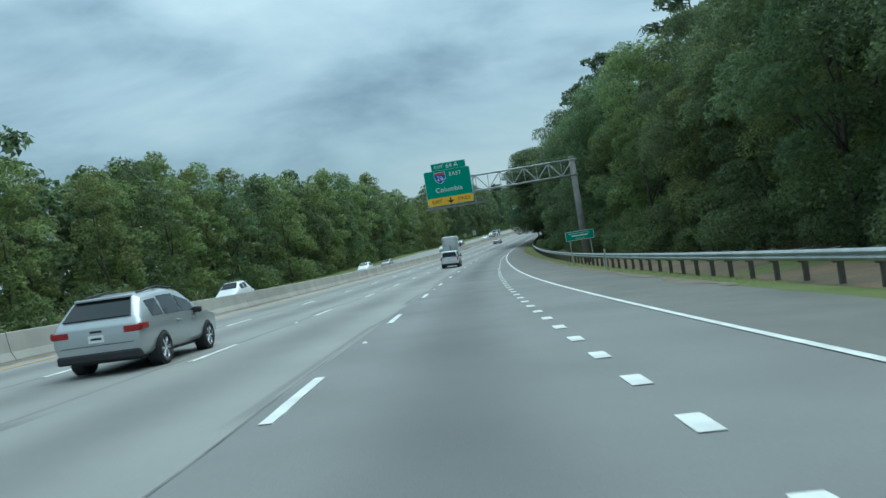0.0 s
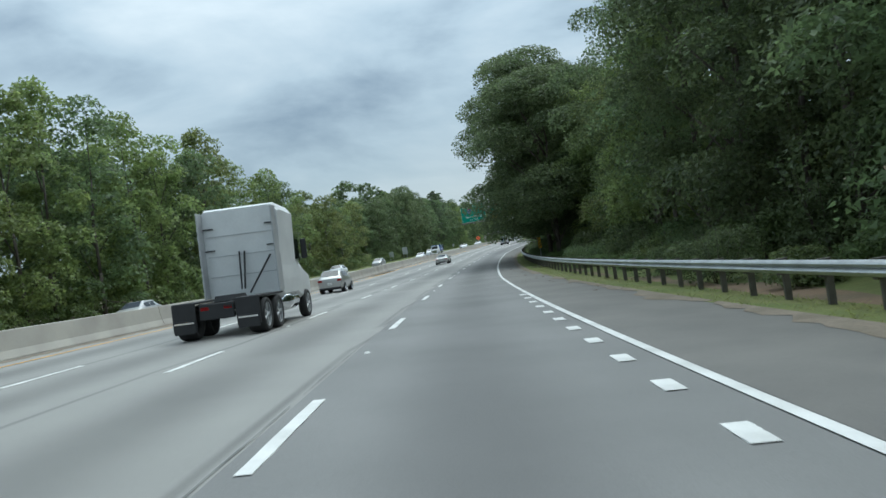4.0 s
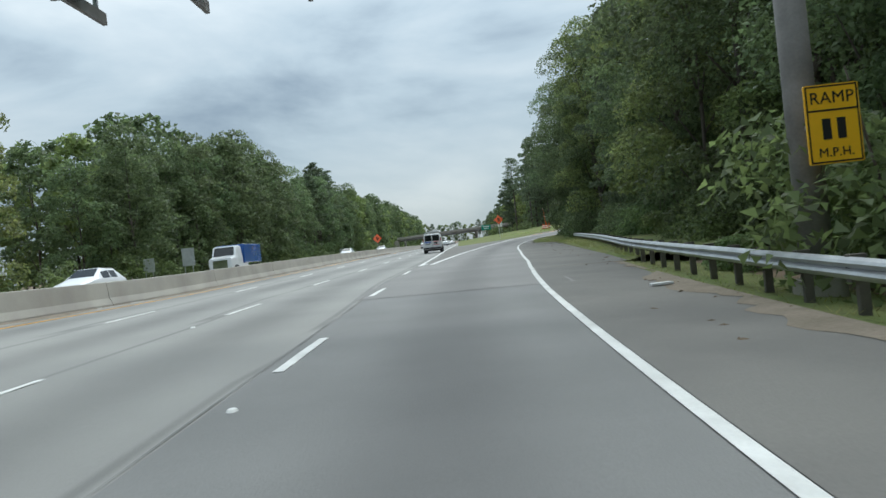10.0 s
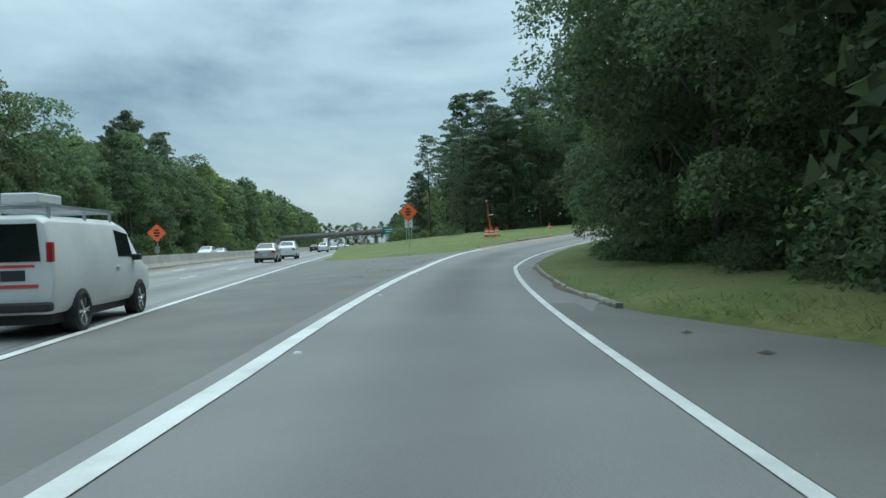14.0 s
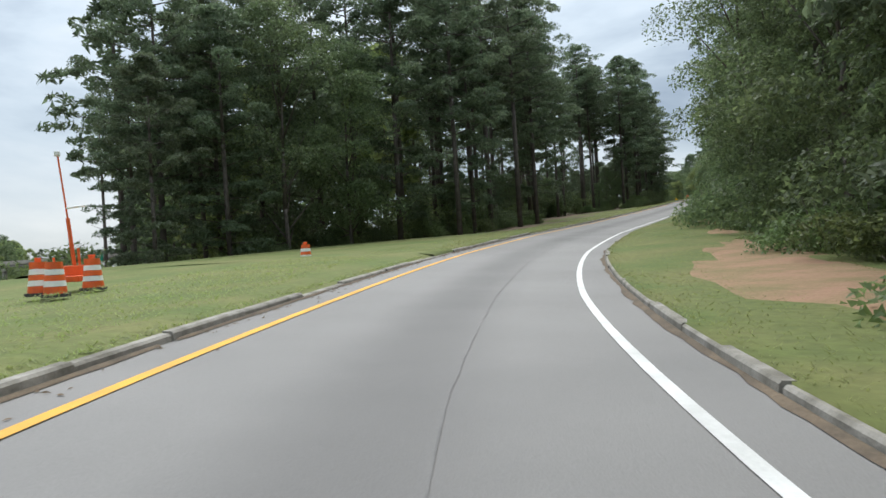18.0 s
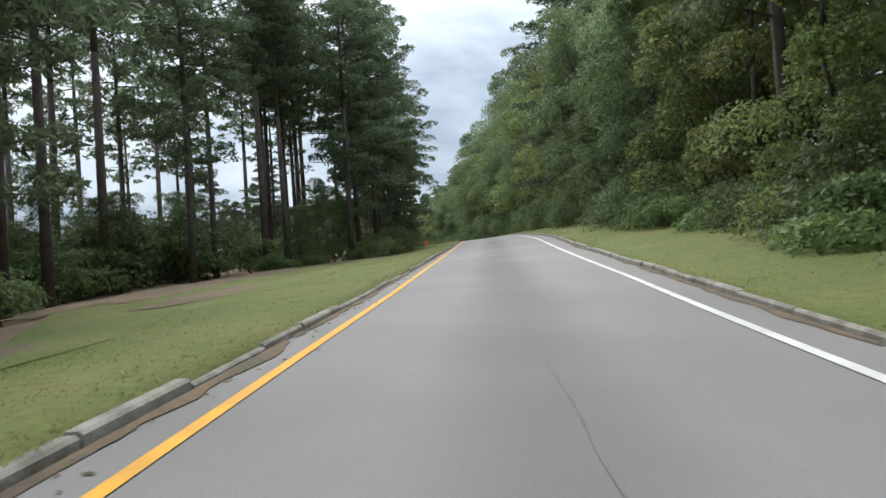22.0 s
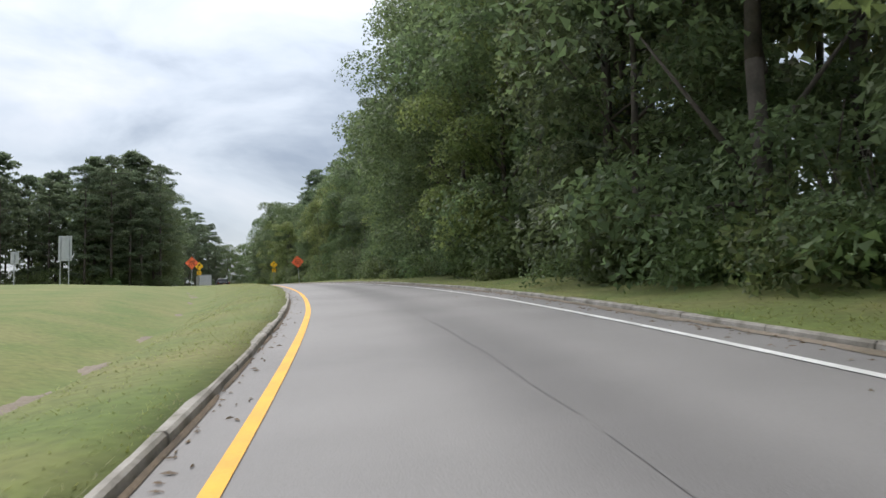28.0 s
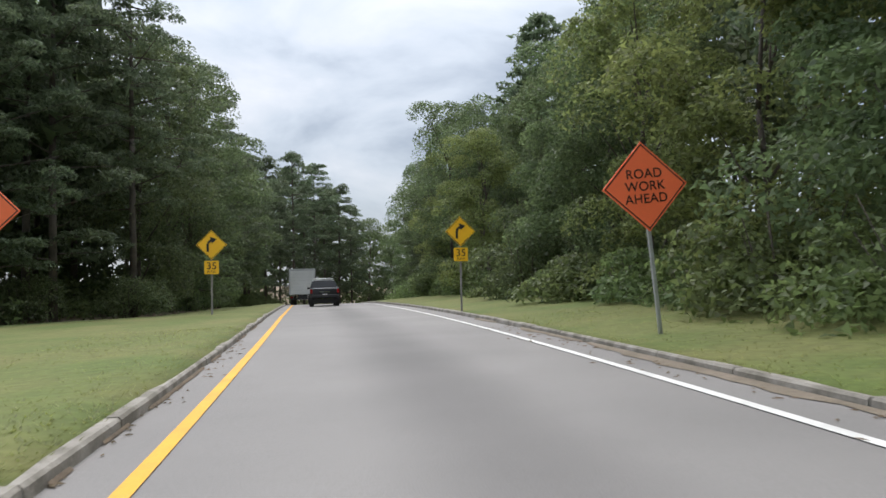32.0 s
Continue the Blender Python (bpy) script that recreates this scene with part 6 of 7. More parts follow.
SUV = [(0.0, 0.42, 1.18, 1.22, 0.90, 0.98, 0.86), (0.05, 0.38, 1.20, 1.80, 0.95, 1.0, 0.80), (0.5, 0.36, 1.22, 1.92, 0.98, 1.02, 0.82), (2.6, 0.36, 1.22, 1.94, 0.98, 1.02, 0.84),
       (3.45, 0.36, 1.22, 1.86, 0.98, 1.02, 0.82), (4.05, 0.36, 1.20, 1.28, 0.98, 1.02, 0.92), (5.0, 0.36, 1.10, 1.16, 0.97, 1.0, 0.90), (5.30, 0.42, 0.98, 1.02, 0.90, 0.92, 0.80)]
suv = car("suv", "large white SUV with tinted windows driving on the highway", SUV, car_white, (1.15, 4.22), 0.41, chrome,
          ((0.34, 1.04, 0.04, 0.93), (1.18, 2.2, 0.04, 0.93), (2.28, 3.35, 0.04, 0.93)), ((-0.84, -0.006, 1.25), (0.84, -0.006, 1.25), (0.72, 0.038, 1.785), (-0.72, 0.038, 1.785)),
          ((-0.8, 4.02, 1.26), (-0.74, 3.5, 1.84), (0.74, 3.5, 1.84), (0.8, 4.02, 1.26)), lamps=((0.86, 1.005, -0.025, 0.30, 0.84, 1.24), (0.66, 0.90, -0.02, 0.05, 1.18, 1.24)),
          plate=(-0.01, 0.84), bumper=(-0.95, 0.95, -0.05, 0.35, 0.34, 0.52), extras=suv_extras, handles=(1.95, 3.0), mirror=(3.45, 1.22))
park(suv, HW, 84.4, -3.72)


def wagon_extras(thing):
    for x in (-0.62, 0.62):
        part("roof_rail", tube(tube(bmesh.new(), (x * 0.88, 0.8, 1.57), (x * 0.88, 1.8, 1.665), 0.022, sides=8), (x * 0.88, 1.8, 1.665), (x * 0.88, 2.6, 1.61), 0.022, sides=8), trim_black, thing)
    part("spoiler", boxes((-0.57, 0.57, 0.40, 0.68, 1.49, 1.545), bevel=0.02), car_grey, thing)
    part("hatch_seam", boxes((-0.74, 0.74, -0.01, 0.02, 0.60, 0.612)), trim_black, thing)
    part("hatch_handle", boxes((-0.12, 0.12, -0.02, 0.03, 0.86, 0.9), bevel=0.01), trim_black, thing)


WAGON = [(0.0, 0.36, 0.92, 0.96, 0.80, 0.88, 0.80), (0.12, 0.30, 0.98, 1.12, 0.86, 0.92, 0.78), (0.55, 0.28, 1.0, 1.52, 0.88, 0.94, 0.68), (1.8, 0.28, 1.0, 1.62, 0.90, 0.94, 0.68), (2.6, 0.28, 1.0, 1.56, 0.90, 0.94, 0.68),
         (3.45, 0.28, 0.98, 1.04, 0.90, 0.93, 0.84), (4.4, 0.3, 0.84, 0.90, 0.88, 0.9, 0.78), (4.75, 0.38, 0.70, 0.74, 0.76, 0.78, 0.66)]
wagon = car("station_wagon", "silver-grey crossover wagon with roof rails on the highway", WAGON, car_grey, (1.0, 3.72), 0.34, chrome,
            ((0.62, 1.15, 0.08, 0.82), (1.25, 2.1, 0.06, 0.88), (2.18, 2.95, 0.06, 0.8)), ((-0.70, 0.10, 1.13), (0.70, 0.10, 1.13), (0.58, 0.48, 1.49), (-0.58, 0.48, 1.49)),
            ((-0.72, 3.4, 1.05), (-0.62, 2.66, 1.53), (0.62, 2.66, 1.53), (0.72, 3.4, 1.05)), lamps=((0.56, 0.90, -0.015, 0.08, 0.80, 0.93), (0.80, 0.945, 0.02, 0.34, 0.82, 0.95)), plate=(-0.01, 0.66), bumper=(-0.84, 0.84, -0.04, 0.2, 0.28, 0.46), extras=wagon_extras, handles=(1.9, 2.8), mirror=(2.9, 0.98))
park(wagon, HW, 14.5, -7.35)

SPORT = [(0.0, 0.38, 0.84, 0.88, 0.80, 0.90, 0.72), (0.15, 0.30, 0.90, 0.97, 0.88, 0.95, 0.74), (0.7, 0.24, 0.94, 1.10, 0.92, 0.97, 0.68), (1.6, 0.22, 0.94, 1.36, 0.92, 0.97, 0.60), (2.4, 0.22, 0.94, 1.40, 0.92, 0.96, 0.60),
         (2.9, 0.22, 0.93, 1.32, 0.92, 0.96, 0.62), (3.6, 0.22, 0.90, 0.98, 0.92, 0.96, 0.80), (4.6, 0.24, 0.74, 0.82, 0.90, 0.94, 0.76), (4.95, 0.30, 0.62, 0.66, 0.76, 0.80, 0.62)]
sport = car("sports_sedan", "low silver sports sedan with black wheels on the highway", SPORT, car_silver, (0.98, 3.9), 0.35, trim_black,
            ((1.0, 1.75, 0.1, 0.8), (1.85, 2.6, 0.06, 0.85), (2.68, 3.15, 0.06, 0.75)), ((-0.58, 0.74, 1.125), (0.58, 0.74, 1.125), (0.50, 1.5, 1.345), (-0.50, 1.5, 1.345)),
            ((-0.70, 3.55, 0.99), (-0.56, 2.95, 1.30), (0.56, 2.95, 1.30), (0.70, 3.55, 0.99)), lamps=((0.50, 0.92, -0.01, 0.2, 0.74, 0.86),), plate=(-0.01, 0.56), bumper=(-0.7, 0.7, -0.03, 0.2, 0.30, 0.42),
            handles=(1.7, 2.6), mirror=(3.1, 0.95),
            extras=lambda t: [part("spoiler", boxes((-0.55, 0.55, 0.12, 0.4, 0.93, 0.98), bevel=0.02), trim_black, t)] + [part("exhaust", tube(bmesh.new(), (x, -0.06, 0.38), (x, 0.2, 0.38), 0.05, sides=10), chrome, t) for x in (-0.62, -0.5, 0.5, 0.62)])
park(sport, HW, 207.4, -7.55)


def van_extras(thing):
    part("door_seam", boxes((-0.008, 0.008, -0.012, 0.02, 0.62, 2.0)), trim_black, thing)
    for x0, x1 in ((-0.80, -0.05), (0.05, 0.80)):
        part("rear_window", quad_plate(((x0, -0.004, 1.30), (x1, -0.004, 1.30), (x1 * 0.94, 0.0, 1.93), (x0 * 0.94, 0.0, 1.93))), glass_dark, thing)
    for x0, x1, z0, z1, m in ((-0.82, -0.1, 1.12, 1.24, sign_blue), (-0.76, -0.2, 1.02, 1.06, sign_black), (-0.7, -0.3, 0.92, 0.97, sign_black), (0.12, 0.7, 1.2, 1.25, sign_red), (0.12, 0.75, 0.86, 0.92, sign_red)):
        part("lettering", boxes((x0, x1, -0.014, 0.0, z0, z1)), m, thing)
    part("plate_frame", boxes((0.1, 0.55, -0.02, 0.0, 0.98, 1.16), bevel=0.01), trim_black, thing)
    part("ladder_rack", boxes((-0.8, -0.74, 0.3, 3.6, 2.22, 2.28), (0.74, 0.8, 0.3, 3.6, 2.22, 2.28), *[(-0.8, 0.8, y, y + 0.06, 2.2, 2.26) for y in (0.4, 1.4, 2.4, 3.4)], *[(x, x + 0.05, y, y + 0.05, 2.0, 2.22) for x in (-0.8, 0.75) for y in (0.4, 2.0, 3.4)]), galv, thing)
    part("ladder", boxes((-0.55, -0.5, 0.1, 4.0, 2.3, 2.38), (-0.2, -0.15, 0.1, 4.0, 2.3, 2.38), *[(-0.55, -0.15, y, y + 0.03, 2.32, 2.35) for y in np.arange(0.2, 4.0, 0.3)]), galv, thing)
    part("tool_box", boxes((0.1, 0.7, 0.2, 1.2, 2.28, 2.46), bevel=0.03), box_white, thing)


VAN = [(0.0, 0.52, 1.24, 2.02, 0.94, 1.0, 0.84), (0.15, 0.40, 1.24, 2.08, 0.96, 1.0, 0.84), (3.6, 0.36, 1.24, 2.08, 0.96, 1.0, 0.84), (4.2, 0.36, 1.22, 1.98, 0.96, 1.0, 0.82), (4.9, 0.36, 1.15, 1.24, 0.96, 1.0, 0.88), (5.55, 0.40, 1.0, 1.06, 0.92, 0.94, 0.8)]
van = car("cargo_van", "white work van with ladder rack and blue lettering", VAN, box_white, (1.2, 4.6), 0.37, chrome, ((3.3, 4.2, 0.1, 0.85),),
          ((-0.02, -0.001, 1.34), (0.02, -0.001, 1.34), (0.02, 0.0, 1.36), (-0.02, 0.0, 1.36)), ((-0.8, 4.85, 1.26), (-0.72, 4.3, 1.94), (0.72, 4.3, 1.94), (0.8, 4.85, 1.26)),
          lamps=((0.885, 0.985, -0.015, 0.12, 1.28, 1.62),), plate=(-0.025, 1.0), bumper=(-0.96, 0.96, -0.12, 0.1, 0.46, 0.62), extras=van_extras, category="van", handles=(3.2,), mirror=(4.2, 1.25))
park(van, HW, 301.6, -4.15)


def truck_bed(thing):
    part("bed_opening", boxes((-0.78, 0.78, 0.12, 1.75, 1.10, 1.24)), trim_black, thing)
    part("tailgate_badge", boxes((-0.35, 0.35, -0.02, 0.01, 0.98, 1.04)), chrome, thing)
    part("bed_cover", boxes((-0.82, 0.82, 0.05, 1.7, 1.24, 1.28), bevel=0.015), sign_back, thing)
    part("light_bar", boxes((-0.7, 0.7, 1.9, 2.1, 1.92, 2.0), bevel=0.03), sign_white, thing)


PICK = [(0.0, 0.62, 1.20, 1.24, 0.92, 0.98, 0.94), (0.06, 0.56, 1.22, 1.26, 0.96, 1.0, 0.95), (1.78, 0.55, 1.24, 1.28, 0.98, 1.0, 0.95), (1.86, 0.55, 1.26, 1.84, 0.98, 1.0, 0.78), (3.4, 0.55, 1.26, 1.92, 0.98, 1.0, 0.80), (4.1, 0.55, 1.24, 1.32, 0.98, 1.0, 0.90), (5.5, 0.55, 1.14, 1.2, 0.96, 0.98, 0.88), (5.75, 0.6, 1.05, 1.1, 0.9, 0.92, 0.8)]
pickup = car("pickup_truck", "black lifted pickup truck driving along the ramp", PICK, car_black, (1.15, 4.75), 0.46, trim_black, ((2.0, 2.75, 0.1, 0.86), (2.85, 3.6, 0.1, 0.86)),
             ((-0.72, 1.84, 1.34), (0.72, 1.84, 1.34), (0.68, 1.88, 1.78), (-0.68, 1.88, 1.78)), lamps=((0.84, 0.99, -0.02, 0.12, 0.92, 1.2),), plate=(-0.03, 0.72), bumper=(-0.95, 0.95, -0.14, 0.08, 0.62, 0.82), extras=truck_bed, category="pickup truck", mirror=(3.6, 1.3))
park(pickup, RP, 617.2 + 52, 0.6)


def box_truck(line, s, lat):
    thing = tagged(new("box_truck"), "white box truck with a plain rear door", "truck")
    body = part("cargo_box", boxes((-1.2, 1.2, 0, 6.2, 0.95, 3.35), bevel=0.03), box_white, thing)
    door = part("roll_door", boxes((-1.08, 1.08, -0.02, 0.01, 1.05, 3.15)), box_white, thing)
    for i in range(6):
        part("door_seam", boxes((-1.06, 1.06, -0.026, -0.018, 1.35 + i * 0.3, 1.362 + i * 0.3)), sign_back, door)
    part("door_frame", boxes((-1.2, -1.08, -0.03, 0, 0.95, 3.35), (1.08, 1.2, -0.03, 0, 0.95, 3.35), (-1.2, 1.2, -0.03, 0, 3.17, 3.35)), sign_back, thing)
    part("bumper", boxes((-1.15, 1.15, -0.15, 0.0, 0.5, 0.62), (-0.7, -0.6, -0.1, 0.1, 0.55, 0.95), (0.6, 0.7, -0.1, 0.1, 0.55, 0.95)), trim_black, thing)
    part("chassis", boxes((-0.45, 0.45, 0, 7.8, 0.6, 0.95)), trim_black, thing)
    part("cab", shell([(6.35, 0.6, 1.6, 2.45, 0.95, 1.05, 0.92), (7.2, 0.5, 1.6, 2.45, 1.0, 1.08, 0.92), (7.9, 0.5, 1.5, 1.7, 1.0, 1.05, 0.95), (8.3, 0.5, 1.2, 1.3, 0.95, 1.0, 0.9)]), car_white, thing, smooth=True)
    for x in (-1.0, 1.0):
        part("tail_lamp", boxes((x - 0.1, x + 0.1, -0.12, -0.02, 0.66, 0.78)), tail_red, thing, "red tail lamp")
        part("mirror", boxes((x * 1.25 - 0.1, x * 1.25 + 0.1, 7.2, 7.3, 1.7, 2.15), bevel=0.03), trim_black, thing)
        for y, dx in ((1.7, 0), (1.7, 0.3), (7.3, 0)):
            wheel(thing, (abs(x) - 0.02 - dx) * (1 if x > 0 else -1), y, 0.42, 0.26, sign_back, 5)
    return park(thing, line, s, lat)


box_truck(RP, 617.2 + 70, -0.9)


def semi(line, s, lat):
    thing = tagged(new("semi_tractor"), "white sleeper-cab semi tractor without a trailer", "truck")
    part("frame_rail", boxes((-0.45, -0.33, 0, 6.4, 0.75, 1.02)), trim_black, thing)
    part("frame_rail", boxes((0.33, 0.45, 0, 6.4, 0.75, 1.02)), trim_black, thing)
    part("fifth_wheel", tube(bmesh.new(), (0, 1.3, 1.02), (0, 1.3, 1.18), 0.5, 0.45, 18), trim_black, thing)
    part("sleeper", shell([(2.9, 1.05, 1.9, 3.9, 1.18, 1.22, 1.30), (3.1, 0.9, 1.9, 3.97, 1.2, 1.23, 1.31), (4.9, 0.9, 1.9, 3.9, 1.2, 1.23, 1.28), (5.4, 0.8, 1.9, 3.3, 1.15, 1.2, 1.0), (6.1, 0.7, 1.8, 2.05, 1.1, 1.12, 1.0), (7.4, 0.6, 1.5, 1.62, 1.05, 1.08, 0.92)]), box_white, thing, smooth=False)
    for z in (1.75, 2.4, 3.05):
        part("panel_seam", boxes((-1.08, 1.08, 2.885, 2.905, z, z + 0.025)), sign_back, thing)
    for x in (-1.12, 1.12):
        part("fairing", boxes((x * 1.07 - 0.025, x * 1.07 + 0.025, 2.45, 3.0, 1.1, 3.85), bevel=0.02), sign_back, thing)
        part("grab_iron", boxes((x * 0.9 - 0.16, x * 0.9 + 0.16, 2.86, 2.9, 3.3, 3.34)), trim_black, thing)
        part("grab_iron", boxes((x * 0.9 - 0.16, x * 0.9 + 0.16, 2.86, 2.9, 2.6, 2.64)), trim_black, thing)
        part("mudguard", boxes((x * 0.82 - 0.34, x * 0.82 + 0.34, -0.1, 2.6, 1.03, 1.09), (x * 0.82 - 0.34, x * 0.82 + 0.34, -0.14, -0.08, 0.3, 1.09), bevel=0.02), trim_black, thing)
        part("mud_flap", boxes((x * 0.82 - 0.31, x * 0.82 + 0.31, -0.17, -0.145, 0.22, 0.6), bevel=0.01), trim_black, thing)
        part("flap_trim", boxes((x * 0.82 - 0.28, x * 0.82 + 0.28, -0.185, -0.168, 0.5, 0.55)), chrome, thing)
        part("mirror", boxes((x * 1.28 - 0.1, x * 1.28 + 0.1, 5.4, 5.5, 2.1, 2.8), bevel=0.03), trim_black, thing)
        part("side_window", boxes((x * 1.07 - 0.02, x * 1.07 + 0.02, 5.0, 5.6, 2.1, 2.8)), glass_dark, thing)
        part("tank", tube(bmesh.new(), (x * 0.82, 3.2, 0.72), (x * 0.82, 4.8, 0.72), 0.32, sides=16), chrome, thing, smooth=True)
        for y in (0.6, 1.9, 6.4):
            wheel(thing, x * 0.92, y, 0.5, 0.5 if y < 3 else 0.28, sign_back, 5)
        part("tail_lamp", boxes((x * 0.3 - 0.12, x * 0.3 + 0.12, -0.06, 0.0, 0.82, 0.92)), tail_red, thing, "red tail lamp")
    part("deck_plate", boxes((-0.5, 0.5, 1.9, 2.85, 1.02, 1.06)), trim_black, thing)
    part("rear_crossmember", boxes((-0.5, 0.5, -0.06, 0.04, 0.55, 1.0), bevel=0.02), trim_black, thing)
    for ax, bx in ((-0.05, 0.0), (0.12, 0.1)):
        part("air_line", tube(bmesh.new(), (ax, 2.8, 2.5), (bx, 2.5, 1.3), 0.03, sides=6), trim_black, thing)
    part("air_line", tube(bmesh.new(), (0.95, 2.8, 2.3), (0.25, 2.5, 1.15), 0.03, sides=6), trim_black, thing)
    return park(thing, line, s, lat)


semi(HW, 117.8, -7.1)

# plain far cars: ahead on the highway and on the opposite carriageway
COMPACT = [(0.0, 0.36, 0.86, 0.92, 0.80, 0.88, 0.74), (0.3, 0.28, 0.92, 1.05, 0.86, 0.92, 0.70), (0.9, 0.26, 0.94, 1.42, 0.88, 0.92, 0.62), (2.3, 0.26, 0.94, 1.46, 0.88, 0.92, 0.62), (3.3, 0.26, 0.92, 1.0, 0.88, 0.92, 0.80), (4.5, 0.34, 0.74, 0.8, 0.78, 0.8, 0.68)]


def far_car(label, mat, line, s, lat, turn=0.0, tall=1.0, name="sedan"):
    st = [(y, zl, zb * tall, zt * tall, a, b, c) for y, zl, zb, zt, a, b, c in COMPACT]
    z = lambda v: v * tall
    ob = car(name, label, st, mat, (0.9, 3.5), 0.33, chrome, ((1.0, 1.65, 0.1, 0.85), (1.75, 2.5, 0.1, 0.85)), ((-0.64, 0.34, z(1.08)), (0.64, 0.34, z(1.08)), (0.56, 0.84, z(1.38)), (-0.56, 0.84, z(1.38))),
             ((-0.7, 3.2, z(1.03)), (-0.56, 2.4, z(1.43)), (0.56, 2.4, z(1.43)), (0.7, 3.2, z(1.03))), lamps=((0.55, 0.85, -0.01, 0.15, z(0.72), z(0.86)),), plate=(-0.01, 0.6), bumper=(-0.8, 0.8, -0.03, 0.2, 0.28, 0.42))
    return park(ob, line, s, lat, turn)


far_car("silver crossover beside the median barrier", car_silver, HW, 150, -10.6, tall=1.15)
for s, lat, m, w, tall in ((352, -6.6, car_silver, "silver", 1.15), (366, -6.3, car_white, "white", 1.3), (398, -10.3, car_white, "white", 1.2), (430, -6.5, car_white, "white", 1.25), (455, -10.0, car_black, "dark", 1.1), (470, -6.4, car_white, "white", 1.0), (490, -10, car_grey, "grey", 1.2), (530, -6.6, car_white, "white", 1.2), (560, -10.2, car_black, "dark", 1.3), (585, -6.4, car_silver, "silver", 1.0)):
    far_car(w + " car in traffic far ahead on the highway", m, HW, s, lat, tall=tall)
for s, lat, m, w, tall in ((62, -20, car_white, "white", 1.35), (74, -24, car_white, "white", 1.0), (118, -20.5, car_white, "white", 1.25), (150, -24, car_silver, "silver", 1.0), (196, -20, car_white, "white", 1.1), (236, -23, car_silver, "silver", 1.2), (262, -20, car_white, "white", 1.15), (298, -24, car_white, "white", 1.3), (345, -20, car_white, "white", 1.1), (372, -24, car_silver, "silver", 1.0), (395, -20, car_white, "white", 1.2), (425, -24, car_white, "white", 1.0)):
    far_car(w + " car coming the other way behind the barrier", m, HW, s, lat, 180, tall)
far_car("white car passing beyond the pine wood", car_white, RP, 500, -44, 100, 1.0)


def dump_truck(line, s, lat):
    thing = tagged(new("dump_truck"), "dump truck with white cab and blue tipper body", "truck")
    part("cab", shell([(0, 0.6, 1.7, 2.6, 1.0, 1.1, 0.95), (1.2, 0.6, 1.7, 2.6, 1.0, 1.1, 0.95), (1.6, 0.6, 1.6, 1.8, 1.0, 1.05, 0.95), (2.6, 0.6, 1.5, 1.6, 0.9, 0.95, 0.85)]), car_white, thing)
    part("windscreen", quad_plate(((-0.85, 1.64, 1.8), (-0.8, 1.25, 2.5), (0.8, 1.25, 2.5), (0.85, 1.64, 1.8))), glass_dark, thing)
    part("tipper_body", boxes((-1.2, 1.2, -5.2, -0.2, 1.1, 2.7), bevel=0.06), car_blue, thing)
    part("grille", boxes((-0.6, 0.6, 2.6, 2.66, 0.8, 1.45)), chrome, thing)
    for x in (-1.0, 1.0):
        for y in (-4.2, -3.0, 1.7):
            wheel(thing, x, y, 0.5, 0.3, sign_back, 5)
    return park(thing, line, s, lat, 180)


dump_truck(HW, 284, -20.5)

# ---- grass tufts, soil, litter and debris along the verges
grng = np.random.default_rng(17)


def on_many(line, s, lat, up):
    """Many places at once on a line's road plane."""
    x, y, z, h, b = (np.interp(s, line["s"], line[k]) for k in "xyzhb")
    return np.stack([x + lat * np.cos(h), y + lat * np.sin(h), z - fall(lat) * np.tan(b) + up], 1)


RIGHT_UP = lambda d: np.interp(d, [0.1, 0.8, 2.5, 5, 7.5, 9.5], [0.135, 0.16, 0.28, 0.45, 0.5, -0.4])
blade_mat = leafy("grass_blades", (0.20, 0.25, 0.065), (0.25, 0.25, 0.09))


def tufts(name, roots, height, label, mat=None):
    """Two bent blades to a tuft."""
    n = len(roots) * 2
    root = np.repeat(roots, 2, 0) + np.concatenate([grng.normal(size=(n, 2)) * 0.035, np.zeros((n, 1))], 1)
    a = grng.uniform(0, 2 * math.pi, n)
    h = height * grng.uniform(0.45, 1.25, n)
    side = np.stack([np.cos(a), np.sin(a), np.zeros(n)], 1) * 0.011
    tip = root + np.stack([-np.sin(a) * h * 1.5, np.cos(a) * h * 1.5, h * 0.75], 1)
    v = np.stack([root - side, root + side, tip], 1).reshape(-1, 3)
    ob = new(name, leaf_mesh(name, v, n, mat or blade_mat))
    return tagged(ob, label, "grass", kind="stuff")


def strip(n, s0, s1, reach, power=1.6):
    return grng.uniform(s0, s1, n), reach * grng.uniform(0, 1, n) ** power


s, d = strip(56000, 304, 640, 6.0)
k_r = np.array([kerb_rp(q) for q in s])
tufts("grass_tufts", on_many(RP, s, k_r + 0.18 + d, RIGHT_UP(0.18 + d) - 0.02), 0.075, "short green grass along the outer kerb")
s, d = strip(50000, VERGE_FROM + 1, 640, 4.0)
k_l = np.array([kerb_lf(q) for q in s])
tufts("grass_tufts", on_many(RP, s, k_l - 0.18 - d, np.array([lawn_up(a, 0.18 + b) for a, b in zip(s, d)]) - 0.02), 0.07, "short green grass along the inner kerb")
s, d = strip(9000, 20, HW_END, 2.6, 1.0)
k_p = np.array([pave_hw(q) for q in s])
tufts("grass_tufts", on_many(HW, s, k_p + 0.05 + d, -0.05 - d * 0.09), 0.16, "rough dry grass below the guardrail")
s, d = strip(5000, HW_END, 303, 2.6, 1.0)
k_p = np.array([kerb_rp(q) for q in s])
tufts("grass_tufts", on_many(RP, s, k_p + 0.05 + d, RIGHT_UP(d + 0.05) - 0.04), 0.2, "rough grass behind the last length of guardrail")
